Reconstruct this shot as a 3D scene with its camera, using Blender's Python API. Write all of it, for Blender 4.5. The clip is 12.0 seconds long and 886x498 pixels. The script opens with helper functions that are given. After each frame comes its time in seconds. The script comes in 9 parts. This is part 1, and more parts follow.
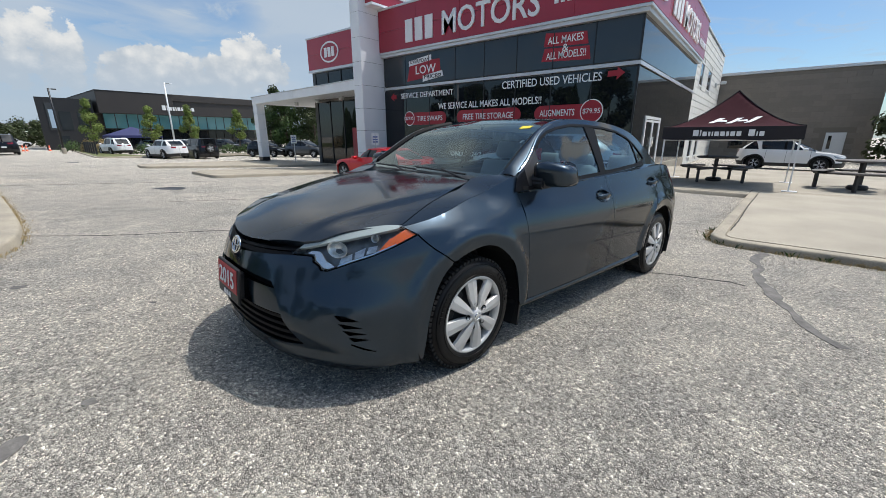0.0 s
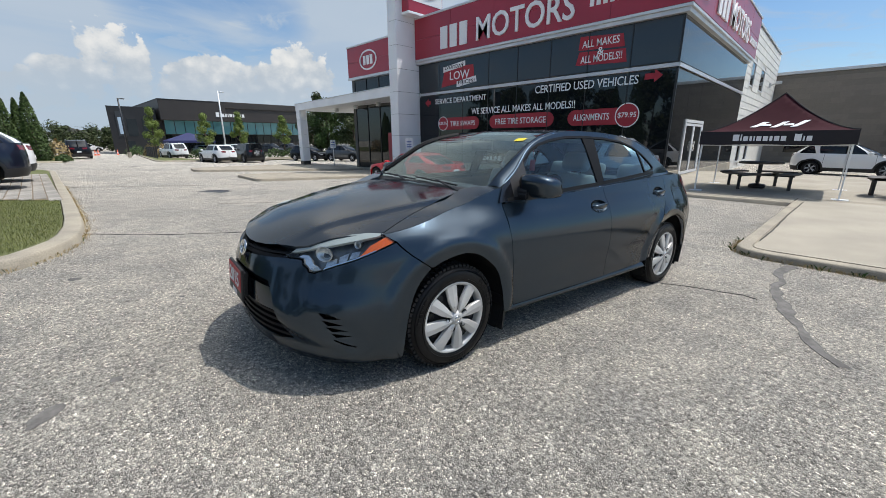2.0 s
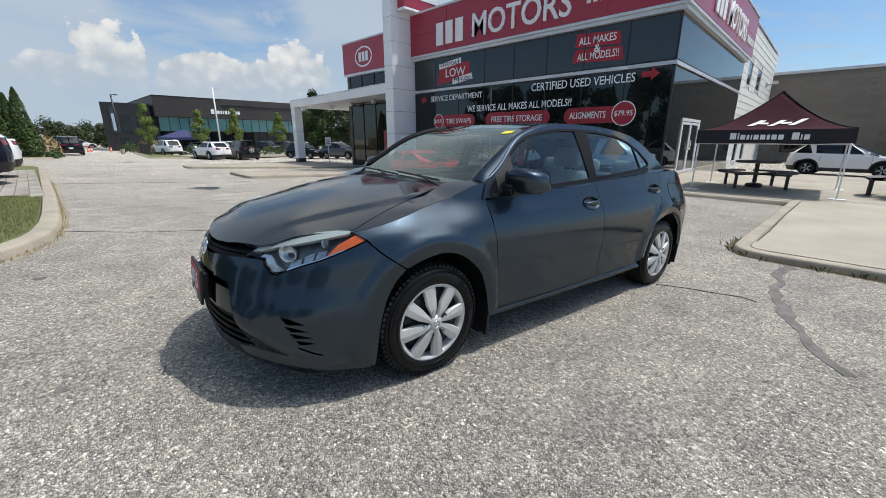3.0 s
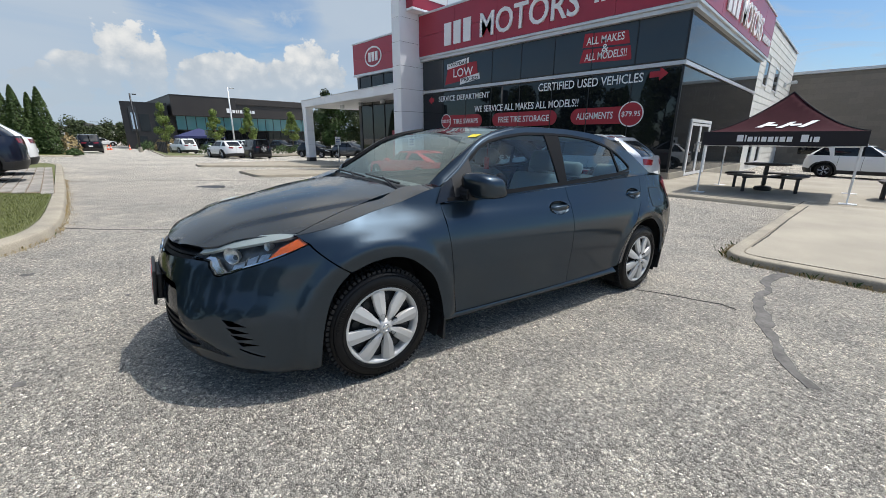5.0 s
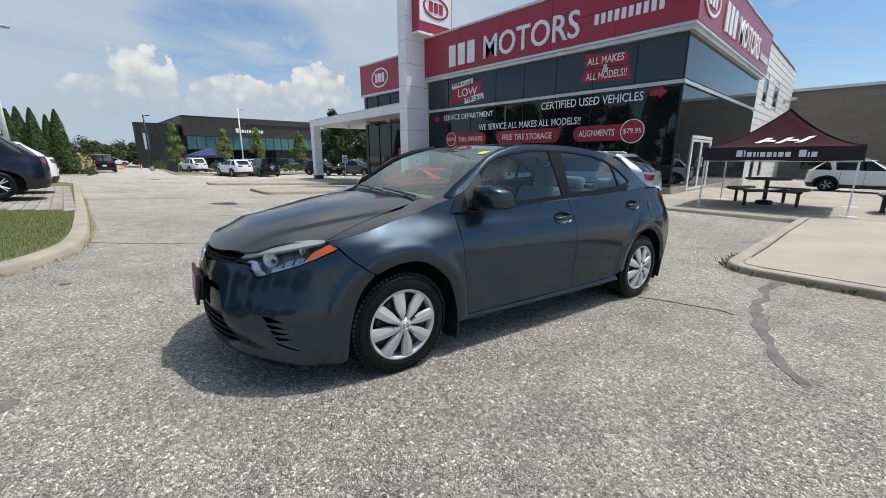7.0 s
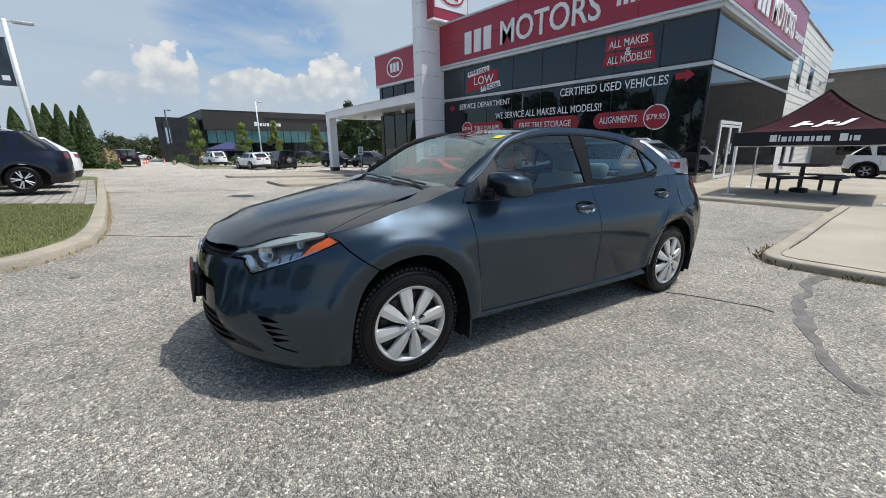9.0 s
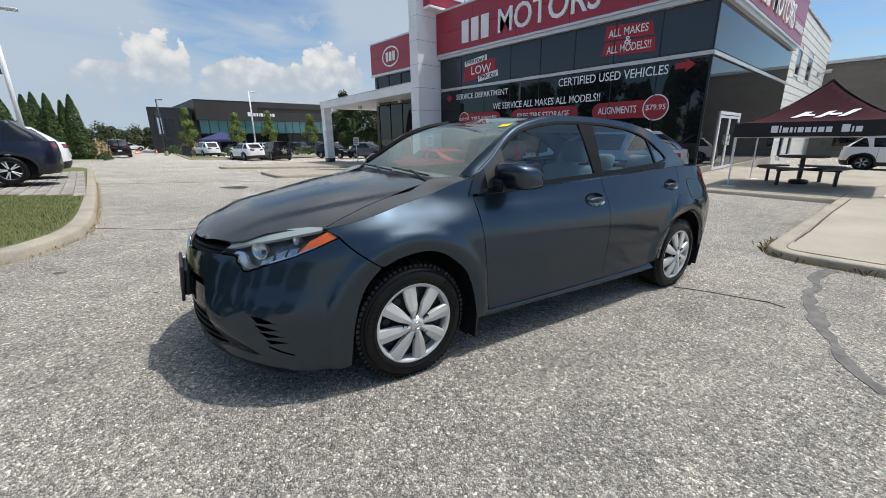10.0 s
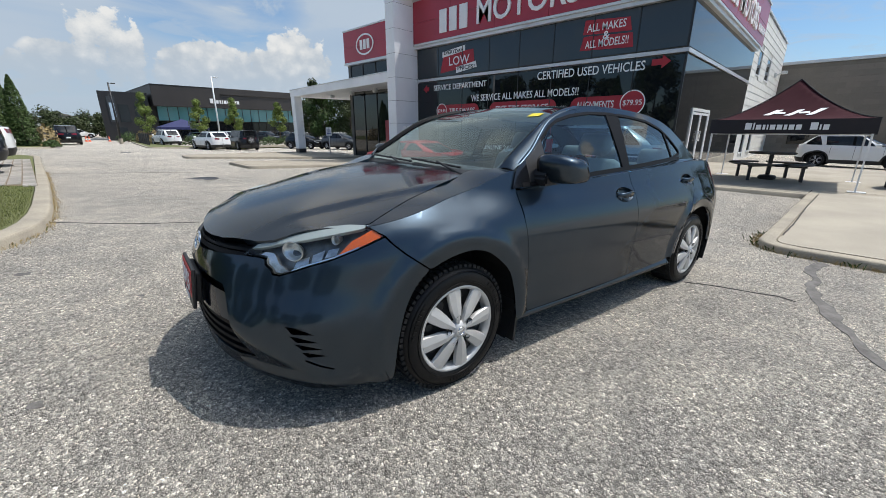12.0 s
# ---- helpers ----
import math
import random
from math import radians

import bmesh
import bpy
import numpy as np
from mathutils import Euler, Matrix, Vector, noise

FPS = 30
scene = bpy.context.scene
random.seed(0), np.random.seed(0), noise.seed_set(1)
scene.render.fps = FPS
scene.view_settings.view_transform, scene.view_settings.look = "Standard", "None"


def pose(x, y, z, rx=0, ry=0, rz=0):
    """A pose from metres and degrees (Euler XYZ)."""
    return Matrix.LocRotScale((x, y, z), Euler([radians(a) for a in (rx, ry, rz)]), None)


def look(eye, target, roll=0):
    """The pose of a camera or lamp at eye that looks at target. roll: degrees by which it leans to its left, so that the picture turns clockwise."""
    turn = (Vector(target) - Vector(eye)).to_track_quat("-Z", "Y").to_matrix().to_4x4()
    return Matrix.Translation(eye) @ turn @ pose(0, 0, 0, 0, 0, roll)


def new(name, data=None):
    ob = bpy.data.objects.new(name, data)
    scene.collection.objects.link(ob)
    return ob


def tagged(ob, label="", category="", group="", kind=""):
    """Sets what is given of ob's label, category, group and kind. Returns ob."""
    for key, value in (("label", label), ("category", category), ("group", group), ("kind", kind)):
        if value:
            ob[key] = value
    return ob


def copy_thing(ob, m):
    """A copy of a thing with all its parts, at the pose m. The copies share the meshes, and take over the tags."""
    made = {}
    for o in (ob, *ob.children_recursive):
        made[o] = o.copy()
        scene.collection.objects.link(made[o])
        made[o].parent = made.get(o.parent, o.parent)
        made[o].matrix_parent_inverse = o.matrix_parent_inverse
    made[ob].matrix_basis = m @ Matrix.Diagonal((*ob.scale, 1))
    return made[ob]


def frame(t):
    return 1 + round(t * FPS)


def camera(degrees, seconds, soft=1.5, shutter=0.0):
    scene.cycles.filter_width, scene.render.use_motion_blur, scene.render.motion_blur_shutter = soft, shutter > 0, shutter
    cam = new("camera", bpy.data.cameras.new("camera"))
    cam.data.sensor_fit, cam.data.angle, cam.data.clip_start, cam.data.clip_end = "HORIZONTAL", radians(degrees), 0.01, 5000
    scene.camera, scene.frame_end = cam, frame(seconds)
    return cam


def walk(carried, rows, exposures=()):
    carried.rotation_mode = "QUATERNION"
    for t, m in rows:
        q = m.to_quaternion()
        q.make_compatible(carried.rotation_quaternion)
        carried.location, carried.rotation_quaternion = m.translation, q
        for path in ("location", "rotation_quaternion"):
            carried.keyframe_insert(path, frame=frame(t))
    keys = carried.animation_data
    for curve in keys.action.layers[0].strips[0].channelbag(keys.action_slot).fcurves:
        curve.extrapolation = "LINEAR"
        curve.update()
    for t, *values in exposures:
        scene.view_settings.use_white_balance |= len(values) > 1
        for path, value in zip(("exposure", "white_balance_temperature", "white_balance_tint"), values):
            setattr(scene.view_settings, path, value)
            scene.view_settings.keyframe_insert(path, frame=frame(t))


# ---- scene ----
cam = camera(97.4, 12.0, 0.6)
PATH = [
    (0, (0.154, 0.174, 1.183), (-1.0519, 1.6706, 0.6283), -0.12),
    (0.5, (0.254, 0.199, 1.199), (-0.9938, 1.6603, 0.6439), -0.16),
    (1, (0.360, 0.226, 1.219), (-0.9356, 1.6474, 0.6707), -0.30),
    (1.5, (0.429, 0.241, 1.237), (-0.9010, 1.6320, 0.6950), -0.43),
    (2, (0.471, 0.261, 1.244), (-0.8750, 1.6386, 0.7064), -0.34),
    (2.5, (0.464, 0.326, 1.220), (-0.8800, 1.7055, 0.6809), -0.24),
    (3, (0.430, 0.449, 1.201), (-0.9046, 1.8360, 0.6570), -0.03),
    (3.2, (0.420, 0.490, 1.197), (-0.9135, 1.8776, 0.6515), 0.07),
    (4.8, (0.636, 0.662, 1.209), (-0.7352, 2.0168, 0.6769), 0.34),
    (5, (0.661, 0.685, 1.226), (-0.7157, 2.0284, 0.6804), 0.23),
    (5.5, (0.699, 0.674, 1.231), (-0.6907, 2.0094, 0.6987), 0.13),
    (6, (0.745, 0.589, 1.229), (-0.6515, 1.9251, 0.7165), -0.07),
    (6.5, (0.779, 0.518, 1.237), (-0.6217, 1.8599, 0.7516), -0.16),
    (7, (0.781, 0.486, 1.221), (-0.6274, 1.8279, 0.7570), -0.16),
    (7.2, (0.780, 0.475, 1.222), (-0.6320, 1.8149, 0.7626), -0.26),
    (8.8, (0.680, 0.614, 1.183), (-0.7793, 1.8893, 0.6884), -0.91),
    (9, (0.662, 0.642, 1.182), (-0.7963, 1.9137, 0.6756), -0.91),
    (9.5, (0.625, 0.683, 1.175), (-0.8299, 1.9487, 0.6446), -0.92),
    (10, (0.537, 0.686, 1.170), (-0.8999, 1.9655, 0.6219), -0.82),
    (10.5, (0.383, 0.641, 1.176), (-1.0213, 1.9483, 0.6120), -0.60),
    (11, (0.276, 0.588, 1.170), (-1.0932, 1.9283, 0.5947), -0.37),
    (11.5, (0.219, 0.564, 1.162), (-1.1212, 1.9286, 0.5791), -0.05),
    (12, (0.169, 0.547, 1.154), (-1.1580, 1.9238, 0.5695), 0.16),
]
walk(cam, [(t, look(eye, target, roll)) for t, eye, target, roll in PATH])

# ---- world, sun, exposure ----
SUN_WAY = Vector((0.27, 0.385, 1.0)).normalized()
world = bpy.data.worlds.new("sky")
scene.world = world
world.use_nodes = True
wn, wl = world.node_tree.nodes, world.node_tree.links
wn.clear()


def wnode(kind, **sets):
    n = wn.new(kind)
    for key, value in sets.items():
        n.inputs[key].default_value = value
    return n


def wmath(op, a, b=None, clamp=False):
    n = wn.new("ShaderNodeMath")
    n.operation, n.use_clamp = op, clamp
    for i, v in enumerate((a, b)):
        if v is None:
            continue
        if isinstance(v, (int, float)):
            n.inputs[i].default_value = v
        else:
            wl.new(v, n.inputs[i])
    return n.outputs[0]


def wramp(value, lo, hi):
    n = wn.new("ShaderNodeMapRange")
    n.interpolation_type = "SMOOTHSTEP"
    wl.new(value, n.inputs[0])
    n.inputs[1].default_value, n.inputs[2].default_value = lo, hi
    return n.outputs[0]


def wmix(fac, a, b):
    n = wn.new("ShaderNodeMix")
    n.data_type = "RGBA"
    if isinstance(fac, (int, float)):
        n.inputs[0].default_value = fac
    else:
        wl.new(fac, n.inputs[0])
    for i, v in ((6, a), (7, b)):
        if isinstance(v, tuple):
            n.inputs[i].default_value = (*v, 1)
        else:
            wl.new(v, n.inputs[i])
    return n.outputs[2]


sky = wn.new("ShaderNodeTexSky")
sky.sky_type, sky.sun_disc = "NISHITA", False
sky.sun_elevation, sky.sun_rotation = math.asin(SUN_WAY.z), math.atan2(SUN_WAY.x, SUN_WAY.y)
sky.air_density, sky.dust_density, sky.ozone_density = 1.0, 0.6, 1.6
coord = wn.new("ShaderNodeTexCoord")
ray_way = coord.outputs["Generated"]
split = wn.new("ShaderNodeSeparateXYZ")
wl.new(ray_way, split.inputs[0])
up = split.outputs[2]
# high thin veil, stretched towards the horizon like a layer seen from below
flat = wmath("ADD", wmath("MAXIMUM", up, 0.0), 0.14)
layer = wn.new("ShaderNodeCombineXYZ")
wl.new(wmath("DIVIDE", split.outputs[0], flat), layer.inputs[0])
wl.new(wmath("DIVIDE", split.outputs[1], flat), layer.inputs[1])
layer.inputs[2].default_value = 3.7
veil = wnode("ShaderNodeTexNoise", Scale=0.55, Detail=7.0, Roughness=0.52, Distortion=0.5)
wl.new(layer.outputs[0], veil.inputs["Vector"])
wisp = wnode("ShaderNodeTexNoise", Scale=2.4, Detail=6.0, Roughness=0.6, Distortion=1.2)
wl.new(layer.outputs[0], wisp.inputs["Vector"])


def toward(centre, lo, hi, tall=1.0):
    """How near the view is to a direction, in the cosine of the angle; tall over 1 makes a flat ellipse."""
    sq = wn.new("ShaderNodeVectorMath")
    sq.operation = "MULTIPLY"
    sq.inputs[1].default_value = (1, 1, tall)
    wl.new(ray_way, sq.inputs[0])
    nm = wn.new("ShaderNodeVectorMath")
    nm.operation = "NORMALIZE"
    wl.new(sq.outputs[0], nm.inputs[0])
    dot = wn.new("ShaderNodeVectorMath")
    dot.operation = "DOT_PRODUCT"
    wl.new(nm.outputs[0], dot.inputs[0])
    dot.inputs[1].default_value = Vector((centre[0], centre[1], centre[2] * tall)).normalized()
    return wramp(dot.outputs["Value"], lo, hi)


# thick veil in the west, wisps on blue in the north, a blue hole in the veil
west = toward((-1.0, 0.15, 0.30), 0.62, 0.93)
hole = toward((-0.925, 0.30, 0.235), 0.982, 0.9970, 2.2)
hole = wmath("MULTIPLY", hole, wramp(wisp.outputs[0], 0.22, 0.46))
veil_mask = wmath("ADD", wmath("MULTIPLY", west, 0.86), wmath("MULTIPLY", wramp(veil.outputs[0], 0.44, 0.66), wmath("ADD", wmath("MULTIPLY", west, 0.65), 0.35)))
veil_mask = wmath("MULTIPLY", veil_mask, wmath("SUBTRACT", 1.0, wmath("MULTIPLY", wramp(up, 0.50, 0.80), 0.7)))
veil_mask = wmath("SUBTRACT", veil_mask, wmath("MULTIPLY", hole, 0.85), True)
wisp_mask = wmath("MULTIPLY", wramp(wisp.outputs[0], 0.47, 0.72), 0.6)
veil_mask = wmath("MAXIMUM", wmath("MINIMUM", veil_mask, 0.96), wisp_mask)
high = wmath("MULTIPLY", toward((-0.30, 0.05, 0.95), 0.70, 0.97), wmath("MULTIPLY", wramp(veil.outputs[0], 0.36, 0.60), 0.45))
veil_mask = wmath("MAXIMUM", veil_mask, high)
# a bright thick bank high in the west, near the sun's side
bank = wmath("MULTIPLY", toward((-0.73, 0.41, 0.55), 0.962, 0.992, 0.9), wramp(wmath("ADD", veil.outputs[0], wmath("MULTIPLY", wisp.outputs[0], 0.5)), 0.55, 0.85))
veil_mask = wmath("MAXIMUM", veil_mask, bank)
# heaped clouds low in the west
squash = wn.new("ShaderNodeVectorMath")
squash.operation = "MULTIPLY"
squash.inputs[1].default_value = (1.0, 1.0, 1.25)
wl.new(ray_way, squash.inputs[0])
heap = wnode("ShaderNodeTexNoise", Scale=13.0, Detail=11.0, Roughness=0.64, Distortion=0.15)
wl.new(squash.outputs[0], heap.inputs["Vector"])
puff = wn.new("ShaderNodeTexVoronoi")
puff.feature = "SMOOTH_F1"
puff.inputs["Scale"].default_value = 34.0
wl.new(squash.outputs[0], puff.inputs["Vector"])
HEAPS = [((-0.976, 0.140, 0.148), 0.9962, 0.9998, 0.9), ((-0.985, 0.085, 0.112), 0.9965, 0.9998, 1.6), ((-0.950, 0.280, 0.115), 0.9935, 0.9992, 1.6), ((-0.905, 0.39, 0.115), 0.9945, 0.9994, 1.6), ((-0.872, 0.455, 0.150), 0.9955, 0.9997, 1.2), ((-0.996, 0.02, 0.085), 0.9960, 0.9997, 1.8), ((-0.99, -0.12, 0.10), 0.9950, 0.9996, 1.6), ((0.30, 0.88, 0.30), 0.9945, 0.9995, 2.2), ((0.10, 0.93, 0.34), 0.995, 0.9995, 2.0)]
heap_sum = None
for centre, lo, hi, tall in HEAPS:
    m = toward(centre, lo, hi, tall)
    heap_sum = m if heap_sum is None else wmath("MAXIMUM", heap_sum, m)
lumps = wmath("SUBTRACT", wmath("MULTIPLY", heap.outputs[0], 3.2), wmath("MULTIPLY", puff.outputs["Distance"], 0.6))
heap_edge = wmath("ADD", heap_sum, lumps)
heap_mask = wmath("MULTIPLY", wmath("MULTIPLY", wramp(heap_sum, 0.10, 0.40), wramp(heap_edge, 1.84, 2.06)), wmath("ADD", wmath("MULTIPLY", wramp(up, 0.07, 0.16), 0.62), 0.34))
billow = wnode("ShaderNodeTexNoise", Scale=26.0, Detail=8.0, Roughness=0.66)
wl.new(squash.outputs[0], billow.inputs["Vector"])
shade = wramp(wmath("ADD", wmath("MULTIPLY", billow.outputs[0], 0.55), wmath("SUBTRACT", wmath("MULTIPLY", up, 2.6), wmath("MULTIPLY", puff.outputs["Distance"], 0.35))), 0.36, 0.74)
heap_col = wmix(shade, (0.60, 0.675, 0.755), (1.02, 1.02, 1.0))
# pale haze at the skyline
haze = wramp(up, 0.13, 0.0)
SKY_STRENGTH = 0.12
sky_lit = wn.new("ShaderNodeVectorMath")
sky_lit.operation = "MULTIPLY"
wl.new(sky.outputs[0], sky_lit.inputs[0])
sky_lit.inputs[1].default_value = (0.78, 0.95, 1.07)
cloud_scale = 6.0
veil_col = wmix(veil.outputs[0], (0.50 * cloud_scale, 0.66 * cloud_scale, 0.87 * cloud_scale), (0.80 * cloud_scale, 0.89 * cloud_scale, 0.98 * cloud_scale))
heap_lit = wn.new("ShaderNodeVectorMath")
heap_lit.operation = "SCALE"
wl.new(heap_col, heap_lit.inputs[0])
heap_lit.inputs["Scale"].default_value = cloud_scale * 1.12
bank_col = wmix(bank, veil_col, (1.40 * cloud_scale, 1.44 * cloud_scale, 1.46 * cloud_scale))
# thin bright cloud round the sun
glare = wmath("MULTIPLY", toward(SUN_WAY, 0.76, 0.99), wramp(wmath("ADD", wisp.outputs[0], toward(SUN_WAY, 0.86, 1.0)), 0.28, 0.82))
veiled = wmix(veil_mask, sky_lit.outputs[0], bank_col)
veiled = wmix(wmath("MULTIPLY", glare, 0.9), veiled, (3.8 * cloud_scale, 3.9 * cloud_scale, 4.0 * cloud_scale))
veiled = wmix(wmath("MULTIPLY", haze, wmath("ADD", wmath("MULTIPLY", west, 0.5), 0.12)), veiled, (0.62 * cloud_scale, 0.75 * cloud_scale, 0.89 * cloud_scale))
sky_col = wmix(heap_mask, veiled, heap_lit.outputs[0])
back = wn.new("ShaderNodeBackground")
back.inputs["Strength"].default_value = SKY_STRENGTH
wl.new(sky_col, back.inputs[0])
wl.new(back.outputs[0], wn.new("ShaderNodeOutputWorld").inputs[0])

sun_data = bpy.data.lights.new("sun", "SUN")
sun_data.energy, sun_data.angle, sun_data.color = 3.55, radians(0.55), (1.0, 0.968, 0.930)
sun = new("sun", sun_data)
sun.matrix_world = look((0, 0, 60), Vector((0, 0, 60)) - SUN_WAY)

# ---- materials ----
def material(name, colour, rough=0.6, metal=0.0, grain=0.0, grain_scale=40.0, stain=0.0, stain_scale=1.2, bump=0.0, bump_scale=120.0,
             coat=0.0, spec=0.5, other=None, rnd=0.0, rough_var=0.0):
    """A Principled material with fine grain, broad stains and relief, in metres."""
    m = bpy.data.materials.new(name)
    m.use_nodes = True
    nodes, links = m.node_tree.nodes, m.node_tree.links
    b = nodes["Principled BSDF"]
    b.inputs["Roughness"].default_value, b.inputs["Metallic"].default_value = rough, metal
    b.inputs["Specular IOR Level"].default_value = spec
    b.inputs["Coat Weight"].default_value, b.inputs["Coat Roughness"].default_value = coat, 0.03
    b.inputs["Base Color"].default_value = (*colour, 1)
    if not (grain or stain or bump or rnd):
        return m
    co = nodes.new("ShaderNodeTexCoord").outputs["Object"]

    def noise_tex(scale, detail=4.0):
        n = nodes.new("ShaderNodeTexNoise")
        links.new(co, n.inputs["Vector"])
        n.inputs["Scale"].default_value, n.inputs["Detail"].default_value = scale, detail
        return n.outputs[0]

    def mult(a, amount, source):
        r = nodes.new("ShaderNodeMapRange")
        links.new(source, r.inputs[0])
        r.inputs[1].default_value, r.inputs[2].default_value = 0.3, 0.7
        r.inputs[3].default_value, r.inputs[4].default_value = 1 - amount, 1 + amount
        n = nodes.new("ShaderNodeVectorMath")
        n.operation = "SCALE"
        links.new(a, n.inputs[0])
        links.new(r.outputs[0], n.inputs["Scale"])
        return n.outputs[0]

    base = nodes.new("ShaderNodeRGB")
    base.outputs[0].default_value = (*colour, 1)
    out = base.outputs[0]
    if stain:
        s = noise_tex(stain_scale, 6.0)
        if other:
            mix = nodes.new("ShaderNodeMix")
            mix.data_type = "RGBA"
            r = nodes.new("ShaderNodeMapRange")
            links.new(s, r.inputs[0])
            r.inputs[1].default_value, r.inputs[2].default_value, r.inputs[4].default_value = 0.42, 0.66, stain
            links.new(r.outputs[0], mix.inputs[0])
            links.new(out, mix.inputs[6])
            mix.inputs[7].default_value = (*other, 1)
            out = mix.outputs[2]
        else:
            out = mult(out, stain, s)
    if grain:
        out = mult(out, grain, noise_tex(grain_scale, 3.0))
    if rnd:
        info = nodes.new("ShaderNodeObjectInfo")
        out = mult(out, rnd, info.outputs["Random"])
    links.new(out, b.inputs["Base Color"])
    if rough_var:
        r = nodes.new("ShaderNodeMapRange")
        links.new(noise_tex(stain_scale * 2.3, 4.0), r.inputs[0])
        r.inputs[1].default_value, r.inputs[2].default_value = 0.3, 0.7
        r.inputs[3].default_value, r.inputs[4].default_value = rough - rough_var, rough + rough_var
        links.new(r.outputs[0], b.inputs["Roughness"])
    if bump:
        n = nodes.new("ShaderNodeBump")
        n.inputs["Strength"].default_value, n.inputs["Distance"].default_value = bump, 0.01
        links.new(noise_tex(bump_scale, 5.0), n.inputs["Height"])
        links.new(n.outputs[0], b.inputs["Normal"])
    return m


def asphalt_material():
    """Old asphalt: pale and dark stones in grey binder, with worn and oily areas."""
    m = bpy.data.materials.new("old_asphalt")
    m.use_nodes = True
    nodes, links = m.node_tree.nodes, m.node_tree.links
    b = nodes["Principled BSDF"]
    b.inputs["Roughness"].default_value = 0.9
    b.inputs["Specular IOR Level"].default_value = 0.25
    co = nodes.new("ShaderNodeTexCoord").outputs["Object"]

    def tex(kind, scale, detail=None):
        n = nodes.new(kind)
        links.new(co, n.inputs["Vector"])
        n.inputs["Scale"].default_value = scale
        if detail is not None:
            n.inputs["Detail"].default_value = detail
        return n

    def ramp(source, stops):
        n = nodes.new("ShaderNodeValToRGB")
        links.new(source, n.inputs[0])
        e = n.color_ramp.elements
        while len(e) < len(stops):
            e.new(0.5)
        for el, (at, c) in zip(e, stops):
            el.position, el.color = at, (*c, 1)
        return n.outputs[0]

    def mix(fac, a, c, blend="MIX"):
        n = nodes.new("ShaderNodeMix")
        n.data_type, n.blend_type = "RGBA", blend
        for i, v in ((0, fac), (6, a), (7, c)):
            if isinstance(v, (int, float)):
                n.inputs[i].default_value = v
            elif isinstance(v, tuple):
                n.inputs[i].default_value = (*v, 1)
            else:
                links.new(v, n.inputs[i])
        return n.outputs[2]

    # uneven stones: the cell pattern is warped a little
    warp = tex("ShaderNodeTexNoise", 70.0, 4.0)
    shift = nodes.new("ShaderNodeVectorMath")
    shift.operation = "MULTIPLY_ADD"
    links.new(warp.outputs["Color"], shift.inputs[0])
    shift.inputs[1].default_value = (0.022, 0.022, 0.022)
    links.new(co, shift.inputs[2])
    stones, edges, grit = (tex("ShaderNodeTexVoronoi", k) for k in (88.0, 88.0, 210.0))
    edges.feature = "DISTANCE_TO_EDGE"
    for n in (stones, edges):
        links.new(shift.outputs[0], n.inputs["Vector"])
    cell = nodes.new("ShaderNodeSeparateColor")
    links.new(stones.outputs["Color"], cell.inputs[0])
    cell2 = nodes.new("ShaderNodeSeparateColor")
    links.new(grit.outputs["Color"], cell2.inputs[0])
    col = ramp(cell.outputs[0], [(0.0, (0.085, 0.082, 0.077)), (0.25, (0.18, 0.173, 0.160)), (0.70, (0.31, 0.297, 0.273)), (0.90, (0.46, 0.443, 0.41)), (1.0, (0.78, 0.755, 0.70))])
    col2 = ramp(cell2.outputs[0], [(0.0, (0.06, 0.058, 0.054)), (0.5, (0.20, 0.190, 0.174)), (1.0, (0.62, 0.595, 0.55))])
    out = mix(0.42, col, col2)
    # dark binder and pits between the stones
    gap = nodes.new("ShaderNodeMapRange")
    links.new(edges.outputs["Distance"], gap.inputs[0])
    gap.inputs[1].default_value, gap.inputs[2].default_value, gap.inputs[3].default_value, gap.inputs[4].default_value = 0.0, 0.13, 1.0, 0.0
    pits = tex("ShaderNodeTexNoise", 38.0, 3.0)
    deep = nodes.new("ShaderNodeMapRange")
    links.new(pits.outputs[0], deep.inputs[0])
    deep.inputs[1].default_value, deep.inputs[2].default_value, deep.inputs[3].default_value, deep.inputs[4].default_value = 0.40, 0.60, 0.12, 1.0
    dark = nodes.new("ShaderNodeMath")
    dark.operation = "MULTIPLY"
    links.new(gap.outputs[0], dark.inputs[0])
    links.new(deep.outputs[0], dark.inputs[1])
    out = mix(dark.outputs[0], out, (0.034, 0.032, 0.029))
    broad = tex("ShaderNodeTexNoise", 0.32, 7.0)
    out = mix(1.0, out, ramp(broad.outputs[0], [(0.3, (1.80, 1.745, 1.645)), (0.7, (2.38, 2.28, 2.11))]), "MULTIPLY")
    mid = tex("ShaderNodeTexNoise", 2.6, 6.0)
    out = mix(1.0, out, ramp(mid.outputs[0], [(0.3, (0.84, 0.84, 0.85)), (0.7, (1.13, 1.12, 1.10))]), "MULTIPLY")
    oil = tex("ShaderNodeTexNoise", 1.15, 3.0)
    spot = nodes.new("ShaderNodeMapRange")
    links.new(oil.outputs[0], spot.inputs[0])
    spot.inputs[1].default_value, spot.inputs[2].default_value, spot.inputs[4].default_value = 0.68, 0.76, 0.5
    out = mix(spot.outputs[0], out, (0.09, 0.088, 0.085))
    links.new(out, b.inputs["Base Color"])
    bump = nodes.new("ShaderNodeBump")
    bump.inputs["Strength"].default_value, bump.inputs["Distance"].default_value = 1.0, 0.03
    low = nodes.new("ShaderNodeMath")
    low.operation = "MINIMUM"
    links.new(edges.outputs["Distance"], low.inputs[0])
